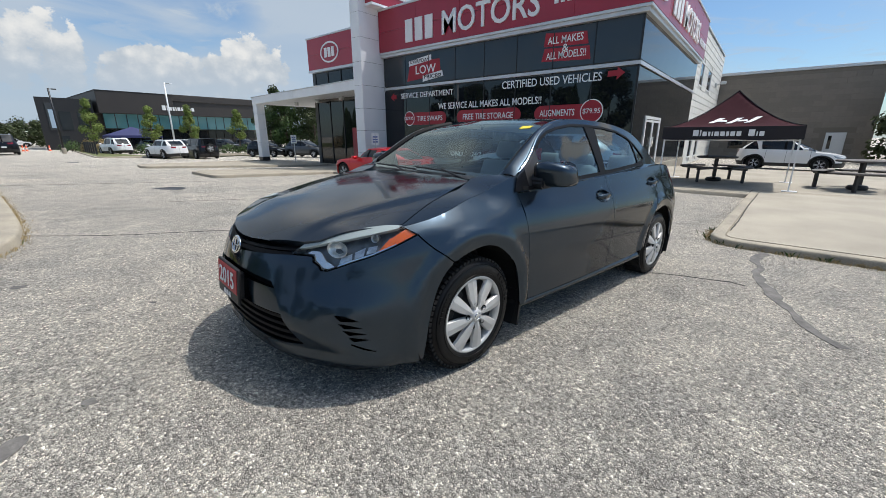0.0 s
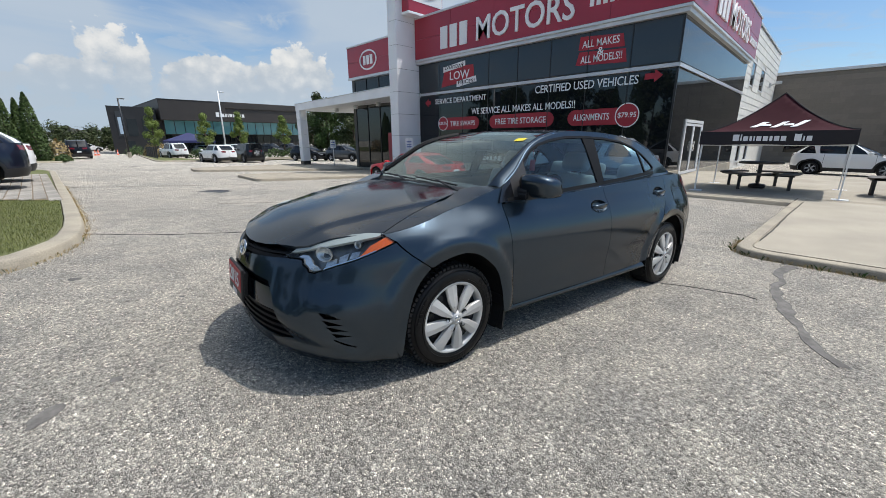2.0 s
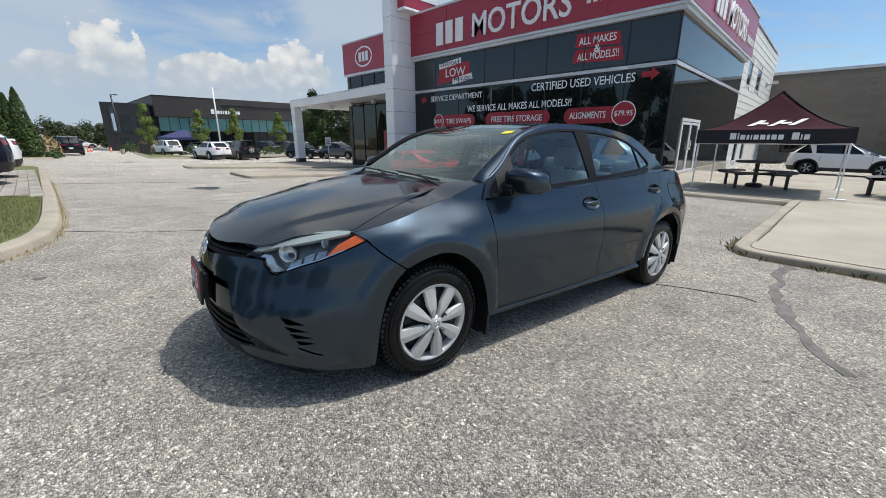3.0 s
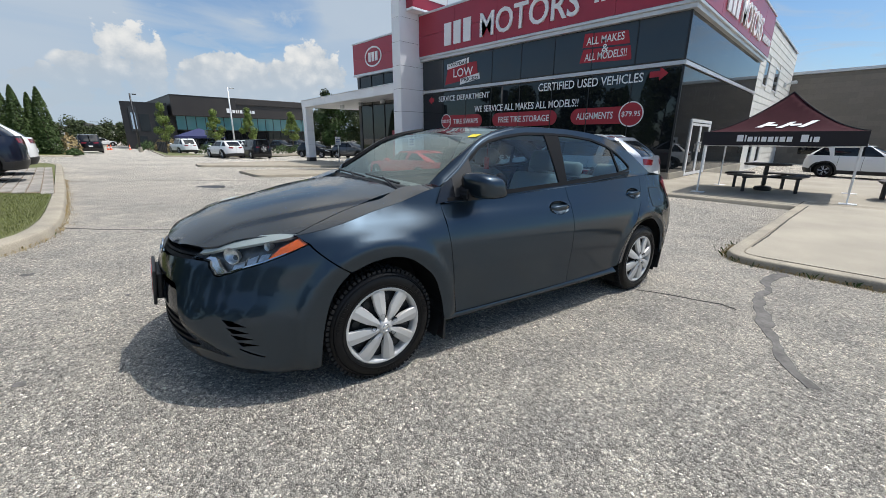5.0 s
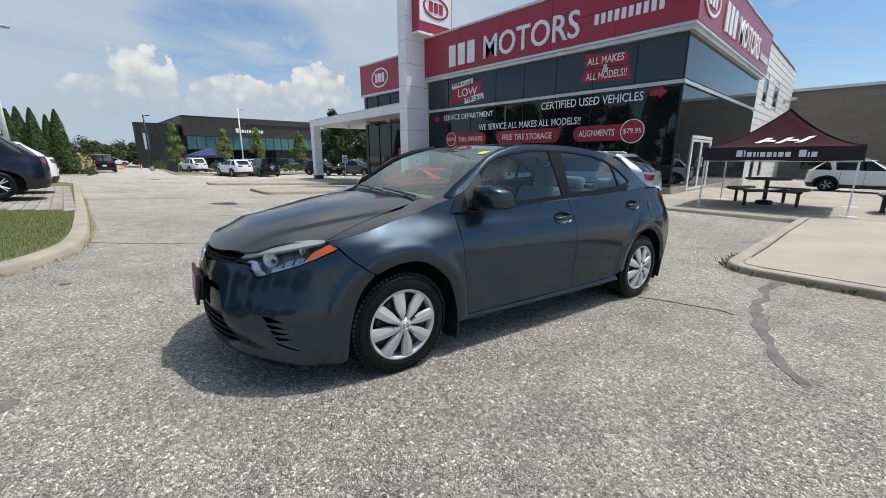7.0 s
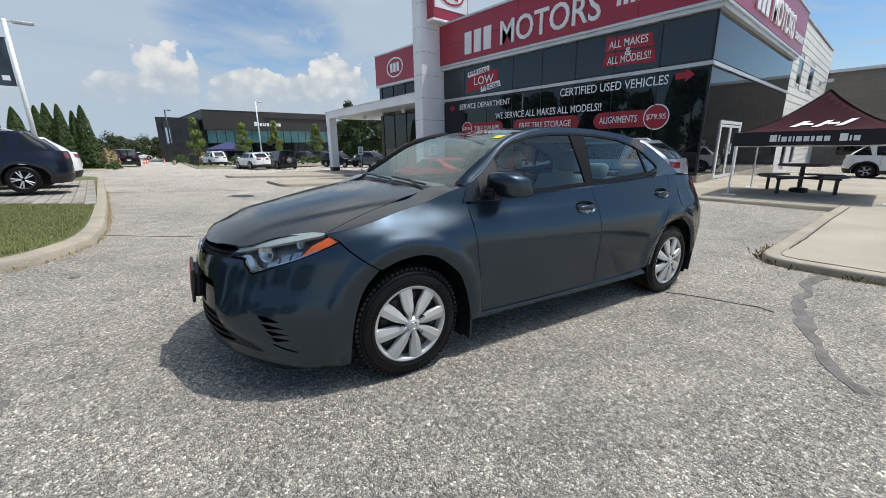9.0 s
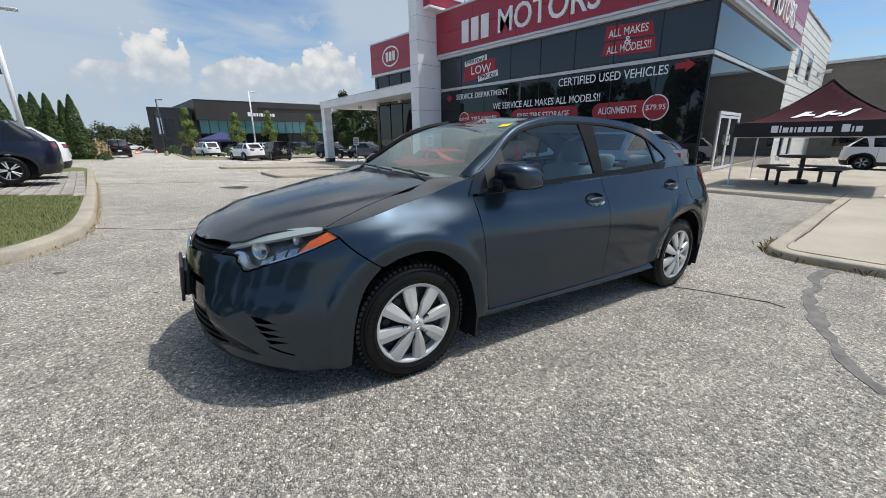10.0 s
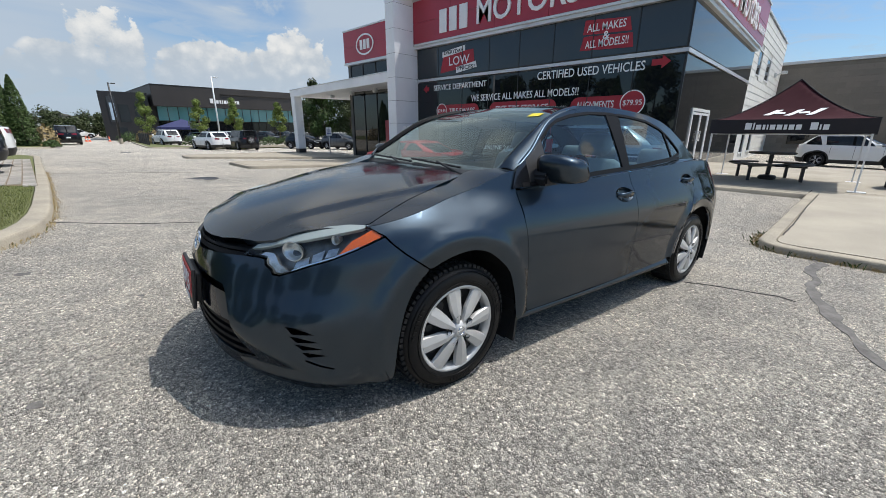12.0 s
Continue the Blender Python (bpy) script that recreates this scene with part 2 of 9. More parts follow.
    low.inputs[1].default_value = 0.30
    # some stones stand proud, some lie low, all of them rough
    tall = nodes.new("ShaderNodeMath")
    tall.operation = "MULTIPLY_ADD"
    links.new(cell.outputs[1], tall.inputs[0])
    tall.inputs[1].default_value, tall.inputs[2].default_value = 1.5, 0.35
    high = nodes.new("ShaderNodeMath")
    high.operation = "MULTIPLY"
    links.new(low.outputs[0], high.inputs[0])
    links.new(tall.outputs[0], high.inputs[1])
    fine = tex("ShaderNodeTexNoise", 260.0, 3.0)
    sum_h = nodes.new("ShaderNodeMath")
    sum_h.operation = "MULTIPLY_ADD"
    links.new(fine.outputs[0], sum_h.inputs[0])
    sum_h.inputs[1].default_value = 0.14
    links.new(high.outputs[0], sum_h.inputs[2])
    links.new(sum_h.outputs[0], bump.inputs["Height"])
    links.new(bump.outputs[0], b.inputs["Normal"])
    return m


def glass_material(name, tint, rough=0.0, clear=True, ior=1.5):
    m = bpy.data.materials.new(name)
    m.use_nodes = True
    nodes, links = m.node_tree.nodes, m.node_tree.links
    out = nodes["Material Output"]
    if not clear:
        b = nodes["Principled BSDF"]
        b.inputs["Base Color"].default_value = (*tint, 1)
        b.inputs["Roughness"].default_value = 0.02
        b.inputs["IOR"].default_value = ior
        return m
    nodes.remove(nodes["Principled BSDF"])
    gloss, pas, mix, fres, power, lift = (nodes.new(k) for k in ("ShaderNodeBsdfGlossy", "ShaderNodeBsdfTransparent", "ShaderNodeMixShader", "ShaderNodeLayerWeight", "ShaderNodeMath", "ShaderNodeMapRange"))
    gloss.inputs["Roughness"].default_value = rough
    pas.inputs[0].default_value = (*tint, 1)
    # gloss by Schlick's rule, alike on both sides of the pane
    fres.inputs[0].default_value = 0.5
    power.operation = "POWER"
    power.inputs[1].default_value = 5.0
    links.new(fres.outputs["Facing"], power.inputs[0])
    lift.inputs[3].default_value, lift.inputs[4].default_value = ((ior - 1) / (ior + 1)) ** 2, 1.0
    links.new(power.outputs[0], lift.inputs[0])
    links.new(lift.outputs[0], mix.inputs[0])
    links.new(pas.outputs[0], mix.inputs[1])
    links.new(gloss.outputs[0], mix.inputs[2])
    links.new(mix.outputs[0], out.inputs[0])
    return m


ASPHALT = asphalt_material()
TAR = material("crack_sealer", (0.135, 0.125, 0.114), 0.9, grain=0.15, bump=0.25, bump_scale=60, stain=0.3, stain_scale=9)
CRACK = material("open_crack", (0.045, 0.042, 0.038), 0.95, stain=0.5, stain_scale=6)
CONCRETE = material("pale_concrete", (0.355, 0.315, 0.248), 0.85, grain=0.12, grain_scale=90, stain=0.16, stain_scale=0.9, bump=0.25, bump_scale=150)
KERB = material("weathered_kerb_concrete", (0.37, 0.325, 0.25), 0.9, grain=0.18, grain_scale=70, stain=0.6, stain_scale=2.2, bump=0.5, bump_scale=90, other=(0.24, 0.215, 0.175))
PAVER = material("grey_paver", (0.30, 0.275, 0.24), 0.9, grain=0.18, grain_scale=60, stain=0.2, stain_scale=2.0, bump=0.3, rnd=0.12)
SOIL = material("dry_soil", (0.20, 0.15, 0.10), 0.95, grain=0.3, grain_scale=50, stain=0.4, stain_scale=4, bump=0.8, bump_scale=60)
GRASS = material("lawn", (0.12, 0.135, 0.042), 0.9, grain=0.3, grain_scale=60, stain=0.55, stain_scale=1.1, bump=0.9, bump_scale=130, other=(0.15, 0.145, 0.06))
DRY_GRASS = material("dry_grass", (0.28, 0.21, 0.10), 0.9, grain=0.3, grain_scale=30, rnd=0.3)
RED_PANEL = material("crimson_panel", (0.34, 0.021, 0.042), 0.35, stain=0.06, stain_scale=0.7, coat=0.2)
WHITE_PANEL = material("white_metal_panel", (0.82, 0.83, 0.85), 0.4, stain=0.05, stain_scale=0.8)
SILVER_TRIM = material("silver_trim", (0.60, 0.61, 0.62), 0.35, metal=0.35, stain=0.06)
WHITE_SIDING = material("white_siding", (0.74, 0.72, 0.66), 0.65, stain=0.08, stain_scale=1.5)
DARK_GLASS = glass_material("dark_curtain_glass", (0.007, 0.009, 0.011), clear=False, ior=1.5)
SPANDREL = glass_material("spandrel_glass", (0.030, 0.036, 0.040), clear=False, ior=1.52)
TEAL_GLASS = glass_material("teal_glass", (0.10, 0.24, 0.26), clear=False, ior=1.6)
BLACK_METAL = material("black_metal", (0.018, 0.018, 0.02), 0.45, grain=0.1, grain_scale=20)
MULLION = material("dark_mullion", (0.012, 0.013, 0.014), 0.4)
VINYL_RED = material("red_vinyl", (0.36, 0.016, 0.030), 0.5, grain=0.05)
VINYL_WHITE = material("white_vinyl", (0.80, 0.80, 0.80), 0.5, grain=0.03)
BROWN_BLOCK = material("brown_block", (0.215, 0.188, 0.158), 0.9, grain=0.14, grain_scale=30, stain=0.14, stain_scale=0.8, bump=0.3, rnd=0.05)
BROWN_MORTAR = material("brown_mortar", (0.17, 0.15, 0.125), 0.95, grain=0.1)
BLACK_CLAD = material("black_cladding", (0.017, 0.016, 0.017), 0.45, stain=0.15, stain_scale=0.4)
BROWN_CLAD = material("bronze_cladding", (0.036, 0.030, 0.027), 0.5, stain=0.12, stain_scale=0.3)
TENT_CLOTH = material("maroon_tent_cloth", (0.046, 0.012, 0.017), 0.9, spec=0.15, grain=0.12, grain_scale=300, stain=0.12, stain_scale=3, bump=0.15, bump_scale=14)
TENT_BLACK = material("black_tent_cloth", (0.013, 0.011, 0.015), 0.75, grain=0.12, grain_scale=300)
WHITE_PAINT = material("white_paint", (0.78, 0.78, 0.77), 0.35, stain=0.05, stain_scale=3)
GALV = material("galvanised_steel", (0.55, 0.56, 0.57), 0.4, metal=0.7, grain=0.1, grain_scale=60)
DARK_WOOD = material("weathered_plank", (0.11, 0.098, 0.09), 0.75, grain=0.25, grain_scale=25, stain=0.2, stain_scale=6)
RUBBER = material("tyre_rubber", (0.006, 0.006, 0.0065), 0.38, spec=0.22, grain=0.2, grain_scale=80, stain=0.3, stain_scale=6, bump=0.15)
# tyre rubber again, paler: the light on the tread is in the colour
LIT_TREAD = material("lit_tread_rubber", (0.018, 0.0175, 0.017), 0.75, spec=0.3, grain=0.3, grain_scale=90)
BLACK_PLASTIC = material("black_plastic", (0.012, 0.012, 0.013), 0.5, grain=0.15, grain_scale=120)
GLOSS_BLACK = material("gloss_black", (0.008, 0.008, 0.009), 0.15, coat=0.5)
SATIN_BLACK = material("satin_black_trim", (0.006, 0.006, 0.007), 0.6, spec=0.12)
VOID = material("black_void", (0.004, 0.004, 0.004), 0.9)
SILVER_RIM = material("silver_wheel_cover", (0.56, 0.55, 0.53), 0.40, metal=0.35, stain=0.06, stain_scale=8, coat=0.3)
DARK_RIM = material("dark_alloy", (0.08, 0.08, 0.085), 0.35, metal=0.6)
BRAKE_STEEL = material("brake_steel", (0.06, 0.06, 0.06), 0.5, metal=0.7, grain=0.2)
LAMP_CHROME = material("dull_lamp_chrome", (0.60, 0.62, 0.62), 0.30, metal=1.0, stain=0.3, stain_scale=40)
CHROME = material("chrome", (0.75, 0.76, 0.77), 0.08, metal=1.0)
CAR_GLASS = glass_material("car_glass", (0.58, 0.74, 0.76), ior=1.70)
SCREEN_GLASS = glass_material("laminated_screen_glass", (0.84, 0.92, 0.90), ior=1.72)
SCREEN_GLASS.node_tree.nodes["Glossy BSDF"].inputs[0].default_value = (0.86, 0.99, 0.97, 1)
CAR_GLASS_FAR = glass_material("tinted_car_glass", (0.008, 0.010, 0.012), clear=False)
LENS = glass_material("headlight_lens", (0.98, 0.99, 0.99), ior=1.4)
AMBER = material("amber_lens", (0.55, 0.10, 0.015), 0.12, coat=0.6, grain=0.1, grain_scale=90)
RED_LENS = material("red_lens", (0.17, 0.008, 0.012), 0.15, coat=0.6)
SEAT_CLOTH = material("grey_seat_cloth", (0.30, 0.31, 0.325), 0.9, grain=0.2, grain_scale=150)
DASH = material("dark_dashboard", (0.05, 0.052, 0.055), 0.6, grain=0.15)
ORANGE = material("orange_plastic", (0.75, 0.11, 0.03), 0.5, stain=0.1)
YELLOW = material("yellow_sticker", (0.72, 0.60, 0.03), 0.6, grain=0.06)
BARK = material("bark", (0.09, 0.065, 0.045), 0.9, grain=0.3, grain_scale=40, bump=0.6, bump_scale=50)
NAVY_CLOTH = material("navy_tent_cloth", (0.018, 0.024, 0.10), 0.7)
INDOOR = material("dim_interior_wall", (0.10, 0.10, 0.095), 0.8, stain=0.1)


def leaf_material(name, colour, var=0.35):
    m = material(name, colour, 0.6, spec=0.25, grain=0.2, grain_scale=3.0)
    nodes, links = m.node_tree.nodes, m.node_tree.links
    b = nodes["Principled BSDF"]
    geo = nodes.new("ShaderNodeNewGeometry")
    source = b.inputs["Base Color"].links[0].from_socket
    r = nodes.new("ShaderNodeMapRange")
    links.new(geo.outputs["Random Per Island"], r.inputs[0])
    r.inputs[3].default_value, r.inputs[4].default_value = 1 - var, 1 + var
    sc = nodes.new("ShaderNodeVectorMath")
    sc.operation = "SCALE"
    links.new(source, sc.inputs[0])
    links.new(r.outputs[0], sc.inputs["Scale"])
    links.new(sc.outputs[0], b.inputs["Base Color"])
    return m


CEDAR = leaf_material("cedar_leaf", (0.060, 0.096, 0.026))
TREE_LEAF = leaf_material("light_tree_leaf", (0.155, 0.205, 0.045))
DARK_LEAF = leaf_material("dark_tree_leaf", (0.050, 0.066, 0.024))
SHRUB_LEAF = leaf_material("shrub_leaf", (0.050, 0.085, 0.022))


def paint_material(name, colour, metal=0.55, rough=0.32, flake=True):
    m = material(name, colour, rough, metal=metal, coat=1.0, grain=0.10 if flake else 0.0, grain_scale=900.0)
    m.node_tree.nodes["Principled BSDF"].inputs["Coat Roughness"].default_value = 0.03
    m.node_tree.nodes["Principled BSDF"].inputs["Specular Tint"].default_value = (*(min(1.0, 2 * c) for c in colour), 1)
    m.node_tree.nodes["Principled BSDF"].inputs["Coat IOR"].default_value = 1.42
    return m


SLATE = paint_material("slate_blue_metallic_paint", (0.034, 0.051, 0.070), 1.0, 0.38)
SLATE.node_tree.nodes["Principled BSDF"].inputs["Coat Roughness"].default_value = 0.09
SLATE.node_tree.nodes["Principled BSDF"].inputs["Coat IOR"].default_value = 1.45
CAR_RED = paint_material("red_car_paint", (0.55, 0.012, 0.018), 0.1, 0.3, False)
CAR_WHITE = paint_material("white_car_paint", (0.80, 0.80, 0.79), 0.0, 0.3, False)
CAR_NAVY = paint_material("navy_car_paint", (0.014, 0.018, 0.032), 0.4)
CAR_SILVER = paint_material("silver_blue_car_paint", (0.34, 0.37, 0.42), 0.5)
CAR_BLACK = paint_material("black_car_paint", (0.010, 0.010, 0.012), 0.2)
CAR_GREY = paint_material("grey_car_paint", (0.10, 0.105, 0.11), 0.4)

# ---- building tools ----
def thing(name, label, category, m=None, group="", kind=""):
    ob = new(name)
    ob.empty_display_size = 0.1
    if m is not None:
        ob.matrix_basis = m
    return tagged(ob, label, category, group, kind)


def mesh_of(name, bm, mat, smooth=False):
    me = bpy.data.meshes.new(name)
    bm.normal_update()
    bm.to_mesh(me)
    bm.free()
    for mt in (mat if isinstance(mat, (list, tuple)) else [mat]):
        me.materials.append(mt)
    if smooth:
        me.polygons.foreach_set("use_smooth", [True] * len(me.polygons))
    return me


def part(name, bm, mat, parent=None, label="", smooth=False, kind=""):
    ob = new(name, mesh_of(name, bm, mat, smooth))
    if parent is not None:
        ob.parent = parent
    return tagged(ob, label, kind=kind)


def structure(name, bm, mat, label, category, smooth=False):
    return tagged(part(name, bm, mat, None, smooth=smooth), label, category, kind="structure")


def box(bm, x0, x1, y0, y1, z0, z1, bevel=0.0, m=None):
    """Adds an axis-aligned block with bevelled edges."""
    vs = [bm.verts.new((x, y, z)) for x in (x0, x1) for y in (y0, y1) for z in (z0, z1)]
    fs = [(0, 1, 3, 2), (4, 6, 7, 5), (0, 4, 5, 1), (2, 3, 7, 6), (0, 2, 6, 4), (1, 5, 7, 3)]
    faces = [bm.faces.new([vs[i] for i in f]) for f in fs]
    geom = vs
    if bevel:
        edges = list({e for f in faces for e in f.edges})
        r = bmesh.ops.bevel(bm, geom=edges, offset=bevel, segments=2, affect="EDGES", profile=0.5)
        geom = list({v for f in r["faces"] for v in f.verts} | {v for v in vs if v.is_valid})
    if m is not None:
        bmesh.ops.transform(bm, matrix=m, verts=[v for v in geom if v.is_valid])
    return geom


def rod(bm, a, b, r0, r1=None, sides=12, cap=True):
    """Adds a round bar from a to b."""
    a, b = Vector(a), Vector(b)
    r1 = r0 if r1 is None else r1
    q = (b - a).to_track_quat("Z", "Y").to_matrix()
    rings = []
    for p, r in ((a, r0), (b, r1)):
        rings.append([bm.verts.new(p + q @ Vector((r * math.cos(2 * math.pi * i / sides), r * math.sin(2 * math.pi * i / sides), 0))) for i in range(sides)])
    for i in range(sides):
        j = (i + 1) % sides
        bm.faces.new((rings[0][i], rings[0][j], rings[1][j], rings[1][i]))
    if cap:
        bm.faces.new(rings[0][::-1])
        bm.faces.new(rings[1])


def lathe(bm, profile, sides=32, axis="y", centre=(0, 0, 0), a0=0.0, a1=2 * math.pi):
    """Adds a turned body: profile is (radius, along-axis) pairs."""
    full = abs(a1 - a0 - 2 * math.pi) < 1e-6
    n = sides if full else sides + 1
    rings = []
    for r, h in profile:
        ring = []
        for i in range(n):
            t = a0 + (a1 - a0) * i / sides
            u, v = r * math.cos(t), r * math.sin(t)
            p = {"y": (u, h, v), "z": (u, v, h), "x": (h, u, v)}[axis]
            ring.append(bm.verts.new(Vector(p) + Vector(centre)))
        rings.append(ring)
    for k in range(len(rings) - 1):
        for i in range(n if full else n - 1):
            j = (i + 1) % n
            f = (rings[k][i], rings[k][j], rings[k + 1][j], rings[k + 1][i])
            bm.faces.new(f[::-1] if axis == "y" else f)


def prism(bm, poly, h0, h1, axis="z", m=None):
    """Adds an outline (2D points, counter-clockwise) given depth along an axis: z -> (x, y), y -> (x, z), x -> (y, z)."""
    def at(p, h):
        return {"z": (p[0], p[1], h), "y": (p[0], h, p[1]), "x": (h, p[0], p[1])}[axis]
    lo, hi = [bm.verts.new(at(p, h0)) for p in poly], [bm.verts.new(at(p, h1)) for p in poly]
    n = len(poly)
    bm.faces.new(lo[::-1])
    bm.faces.new(hi)
    for i in range(n):
        j = (i + 1) % n
        bm.faces.new((lo[i], lo[j], hi[j], hi[i]))
    bmesh.ops.recalc_face_normals(bm, faces=bm.faces[:])
    if m is not None:
        bmesh.ops.transform(bm, matrix=m, verts=lo + hi)


def ribbon(bm, pts, half, z, thick):
    """Adds a flat strip along plan points (x, y) with half widths, top at z(x, y)."""
    left, right = [], []
    n = len(pts)
    for i, (x, y) in enumerate(pts):
        a, b = Vector(pts[max(i - 1, 0)]), Vector(pts[min(i + 1, n - 1)])
        d = (b - a).normalized()
        h = half[i] if isinstance(half, (list, tuple)) else half
        for side, s in ((left, 1), (right, -1)):
            p = Vector((x, y)) + Vector((-d.y, d.x)) * h * s
            side.append((bm.verts.new((p.x, p.y, z(p.x, p.y) + thick)), bm.verts.new((p.x, p.y, z(p.x, p.y) - 0.02))))
    for i in range(n - 1):
        bm.faces.new((left[i][0], right[i][0], right[i + 1][0], left[i + 1][0])[::-1])
        bm.faces.new((left[i][0], left[i][1], left[i + 1][1], left[i + 1][0]))
        bm.faces.new((right[i][1], right[i][0], right[i + 1][0], right[i + 1][1]))


def smooth_step(a, b, t):
    t = max(0.0, min(1.0, (t - a) / (b - a)))
    return t * t * (3 - 2 * t)


def curve(points):
    """A smooth function through (x, y) pairs, flat beyond its ends."""
    xs, ys = [p[0] for p in points], [p[1] for p in points]
    n = len(xs)
    d = [(ys[i + 1] - ys[i]) / (xs[i + 1] - xs[i]) for i in range(n - 1)]
    m = [d[0]] + [0 if d[i - 1] * d[i] <= 0 else 2 * d[i - 1] * d[i] / (d[i - 1] + d[i]) for i in range(1, n - 1)] + [d[-1]]

    def f(x):
        if x <= xs[0]:
            return ys[0]
        if x >= xs[-1]:
            return ys[-1]
        i = max(k for k in range(n - 1) if xs[k] <= x)
        h = xs[i + 1] - xs[i]
        t = (x - xs[i]) / h
        return ((2 * t ** 3 - 3 * t ** 2 + 1) * ys[i] + (t ** 3 - 2 * t ** 2 + t) * h * m[i]
                + (3 * t ** 2 - 2 * t ** 3) * ys[i + 1] + (t ** 3 - t ** 2) * h * m[i + 1])
    return f


def writing(name, text, size, m, mat, parent=None, label="", depth=0.01, fit=None, shear=0.0):
    """Raised letters of the built-in font, as a mesh lying in the local xy plane, centred; fit: the width and height of the whole."""
    cu = bpy.data.curves.new(name, "FONT")
    cu.body, cu.size, cu.extrude, cu.align_x, cu.align_y, cu.shear = text, size, depth, "CENTER", "CENTER", shear
    cu.offset = size * 0.010
    cu.resolution_u = 3
    tmp = new("tmp_text", cu)
    me = bpy.data.meshes.new_from_object(tmp.evaluated_get(bpy.context.evaluated_depsgraph_get()))
    bpy.data.objects.remove(tmp)
    bpy.data.curves.remove(cu)
    me.name = name
    if fit:
        co = np.array([v.co[:] for v in me.vertices])
        lo, hi = co.min(0), co.max(0)
        me.transform(Matrix.Diagonal((fit[0] / (hi[0] - lo[0]), fit[1] / (hi[1] - lo[1]), 1, 1)) @ Matrix.Translation((-(lo[0] + hi[0]) / 2, -(lo[1] + hi[1]) / 2, 0)))
    me.materials.clear()
    me.materials.append(mat)
    ob = new(name, me)
    ob.matrix_basis = m
    if parent is not None:
        ob.parent = parent
    return tagged(ob, label)


def ground_z(x, y):
    """The lie of the land: the lot falls gently to the north and the west."""
    a = -0.0123 * min(x, 6) if x > -3 else 0.037 - 0.19 * (1 - smooth_step(-17, -3, x))
    lim = 7 + 9 * (1 - smooth_step(-17, -5, x))
    z = a - 0.039 * max(-5, min(lim, y))
    return z - 0.36 * smooth_step(19, 31, y) * smooth_step(-8, -4, x)

# ---- ground ----
def ground_sheet():
    bm = bmesh.new()
    xs = [-900, -500, -300, -200, -140, -110, -90, -75, -62, -52, -44, -38, -33, -29, -26, -23, -20] + [-18 + 0.75 * i for i in range(36)] + [10, 13, 17, 22, 30, 45, 70, 120, 200, 350, 600]
    ys = [-600, -350, -200, -120, -70, -40, -25, -16, -10, -7] + [-5 + 0.75 * i for i in range(54)] + [37, 40, 45, 52, 60, 75, 100, 140, 200, 320, 600]
    grid = [[bm.verts.new((x, y, ground_z(x, y))) for y in ys] for x in xs]
    for i in range(len(xs) - 1):
        for j in range(len(ys) - 1):
            bm.faces.new((grid[i][j], grid[i + 1][j], grid[i + 1][j + 1], grid[i][j + 1]))
    return structure("ground", bm, ASPHALT, "worn pale grey asphalt parking lot with exposed stones", "asphalt", smooth=True)


ground_sheet()


def sealed_crack():
    pts = [(0.345, 6.62), (0.30, 6.50), (0.40, 6.38), (0.31, 6.18), (0.28, 5.85), (0.335, 5.50), (0.30, 5.15), (0.35, 4.85), (0.43, 4.55), (0.45, 4.30), (0.56, 4.05), (0.62, 3.85), (0.71, 3.68), (0.79, 3.52)]
    out, wid = [], []
    for i in range(len(pts) - 1):
        for k in range(5):
            t = k / 5
            x, y = [a + (b - a) * t for a, b in zip(pts[i], pts[i + 1])]
            out.append((x + 0.018 * noise.noise((x * 9, y * 9, 1.0)) + 0.05 * noise.noise((y * 3.3, 1.5, 4.0)), y))
            wid.append((0.040 + 0.030 * noise.noise((y * 5, 2.0, 0.3)) + 0.012 * noise.noise((y * 9, 5.0, 0.9))) * (1 - 0.8 * smooth_step(0.85, 1.0, (i + t) / len(pts))))
    bm = bmesh.new()
    ribbon(bm, out, wid, ground_z, 0.004)
    structure("crack_seal", bm, TAR, "dark wavy tar band sealing a crack in the asphalt", "crack sealer")


def open_crack(pts, half, seed):
    out, wid = [], []
    for i in range(len(pts) - 1):
        n = max(2, int((Vector(pts[i + 1]) - Vector(pts[i])).length / 0.12))
        for k in range(n):
            t = k / n
            x, y = [a + (b - a) * t for a, b in zip(pts[i], pts[i + 1])]
            out.append((x + 0.03 * noise.noise((x * 4, y * 4, seed)), y + 0.03 * noise.noise((x * 4, y * 4, seed + 5))))
            wid.append(half * (0.7 + 0.9 * abs(noise.noise((x * 6, y * 6, seed + 9)))))
    bm = bmesh.new()
    ribbon(bm, out, wid, ground_z, 0.003)
    structure("asphalt_crack", bm, CRACK, "thin dark open crack in the asphalt", "crack")


sealed_crack()
open_crack([(-7.0, 0.58), (-6.3, 1.25), (-5.6, 2.35), (-4.6, 3.6), (-3.9, 4.8)], 0.014, 1.0)
open_crack([(-17.4, 0.95), (-16.9, 2.4), (-16.2, 4.6), (-15.6, 6.4)], 0.03, 2.0)
open_crack([(-0.55, 4.45), (-0.2, 4.62), (0.1, 4.70), (0.35, 4.58)], 0.010, 3.0)
open_crack([(-9.8, 3.0), (-9.0, 4.6), (-8.2, 6.0)], 0.010, 6.0)


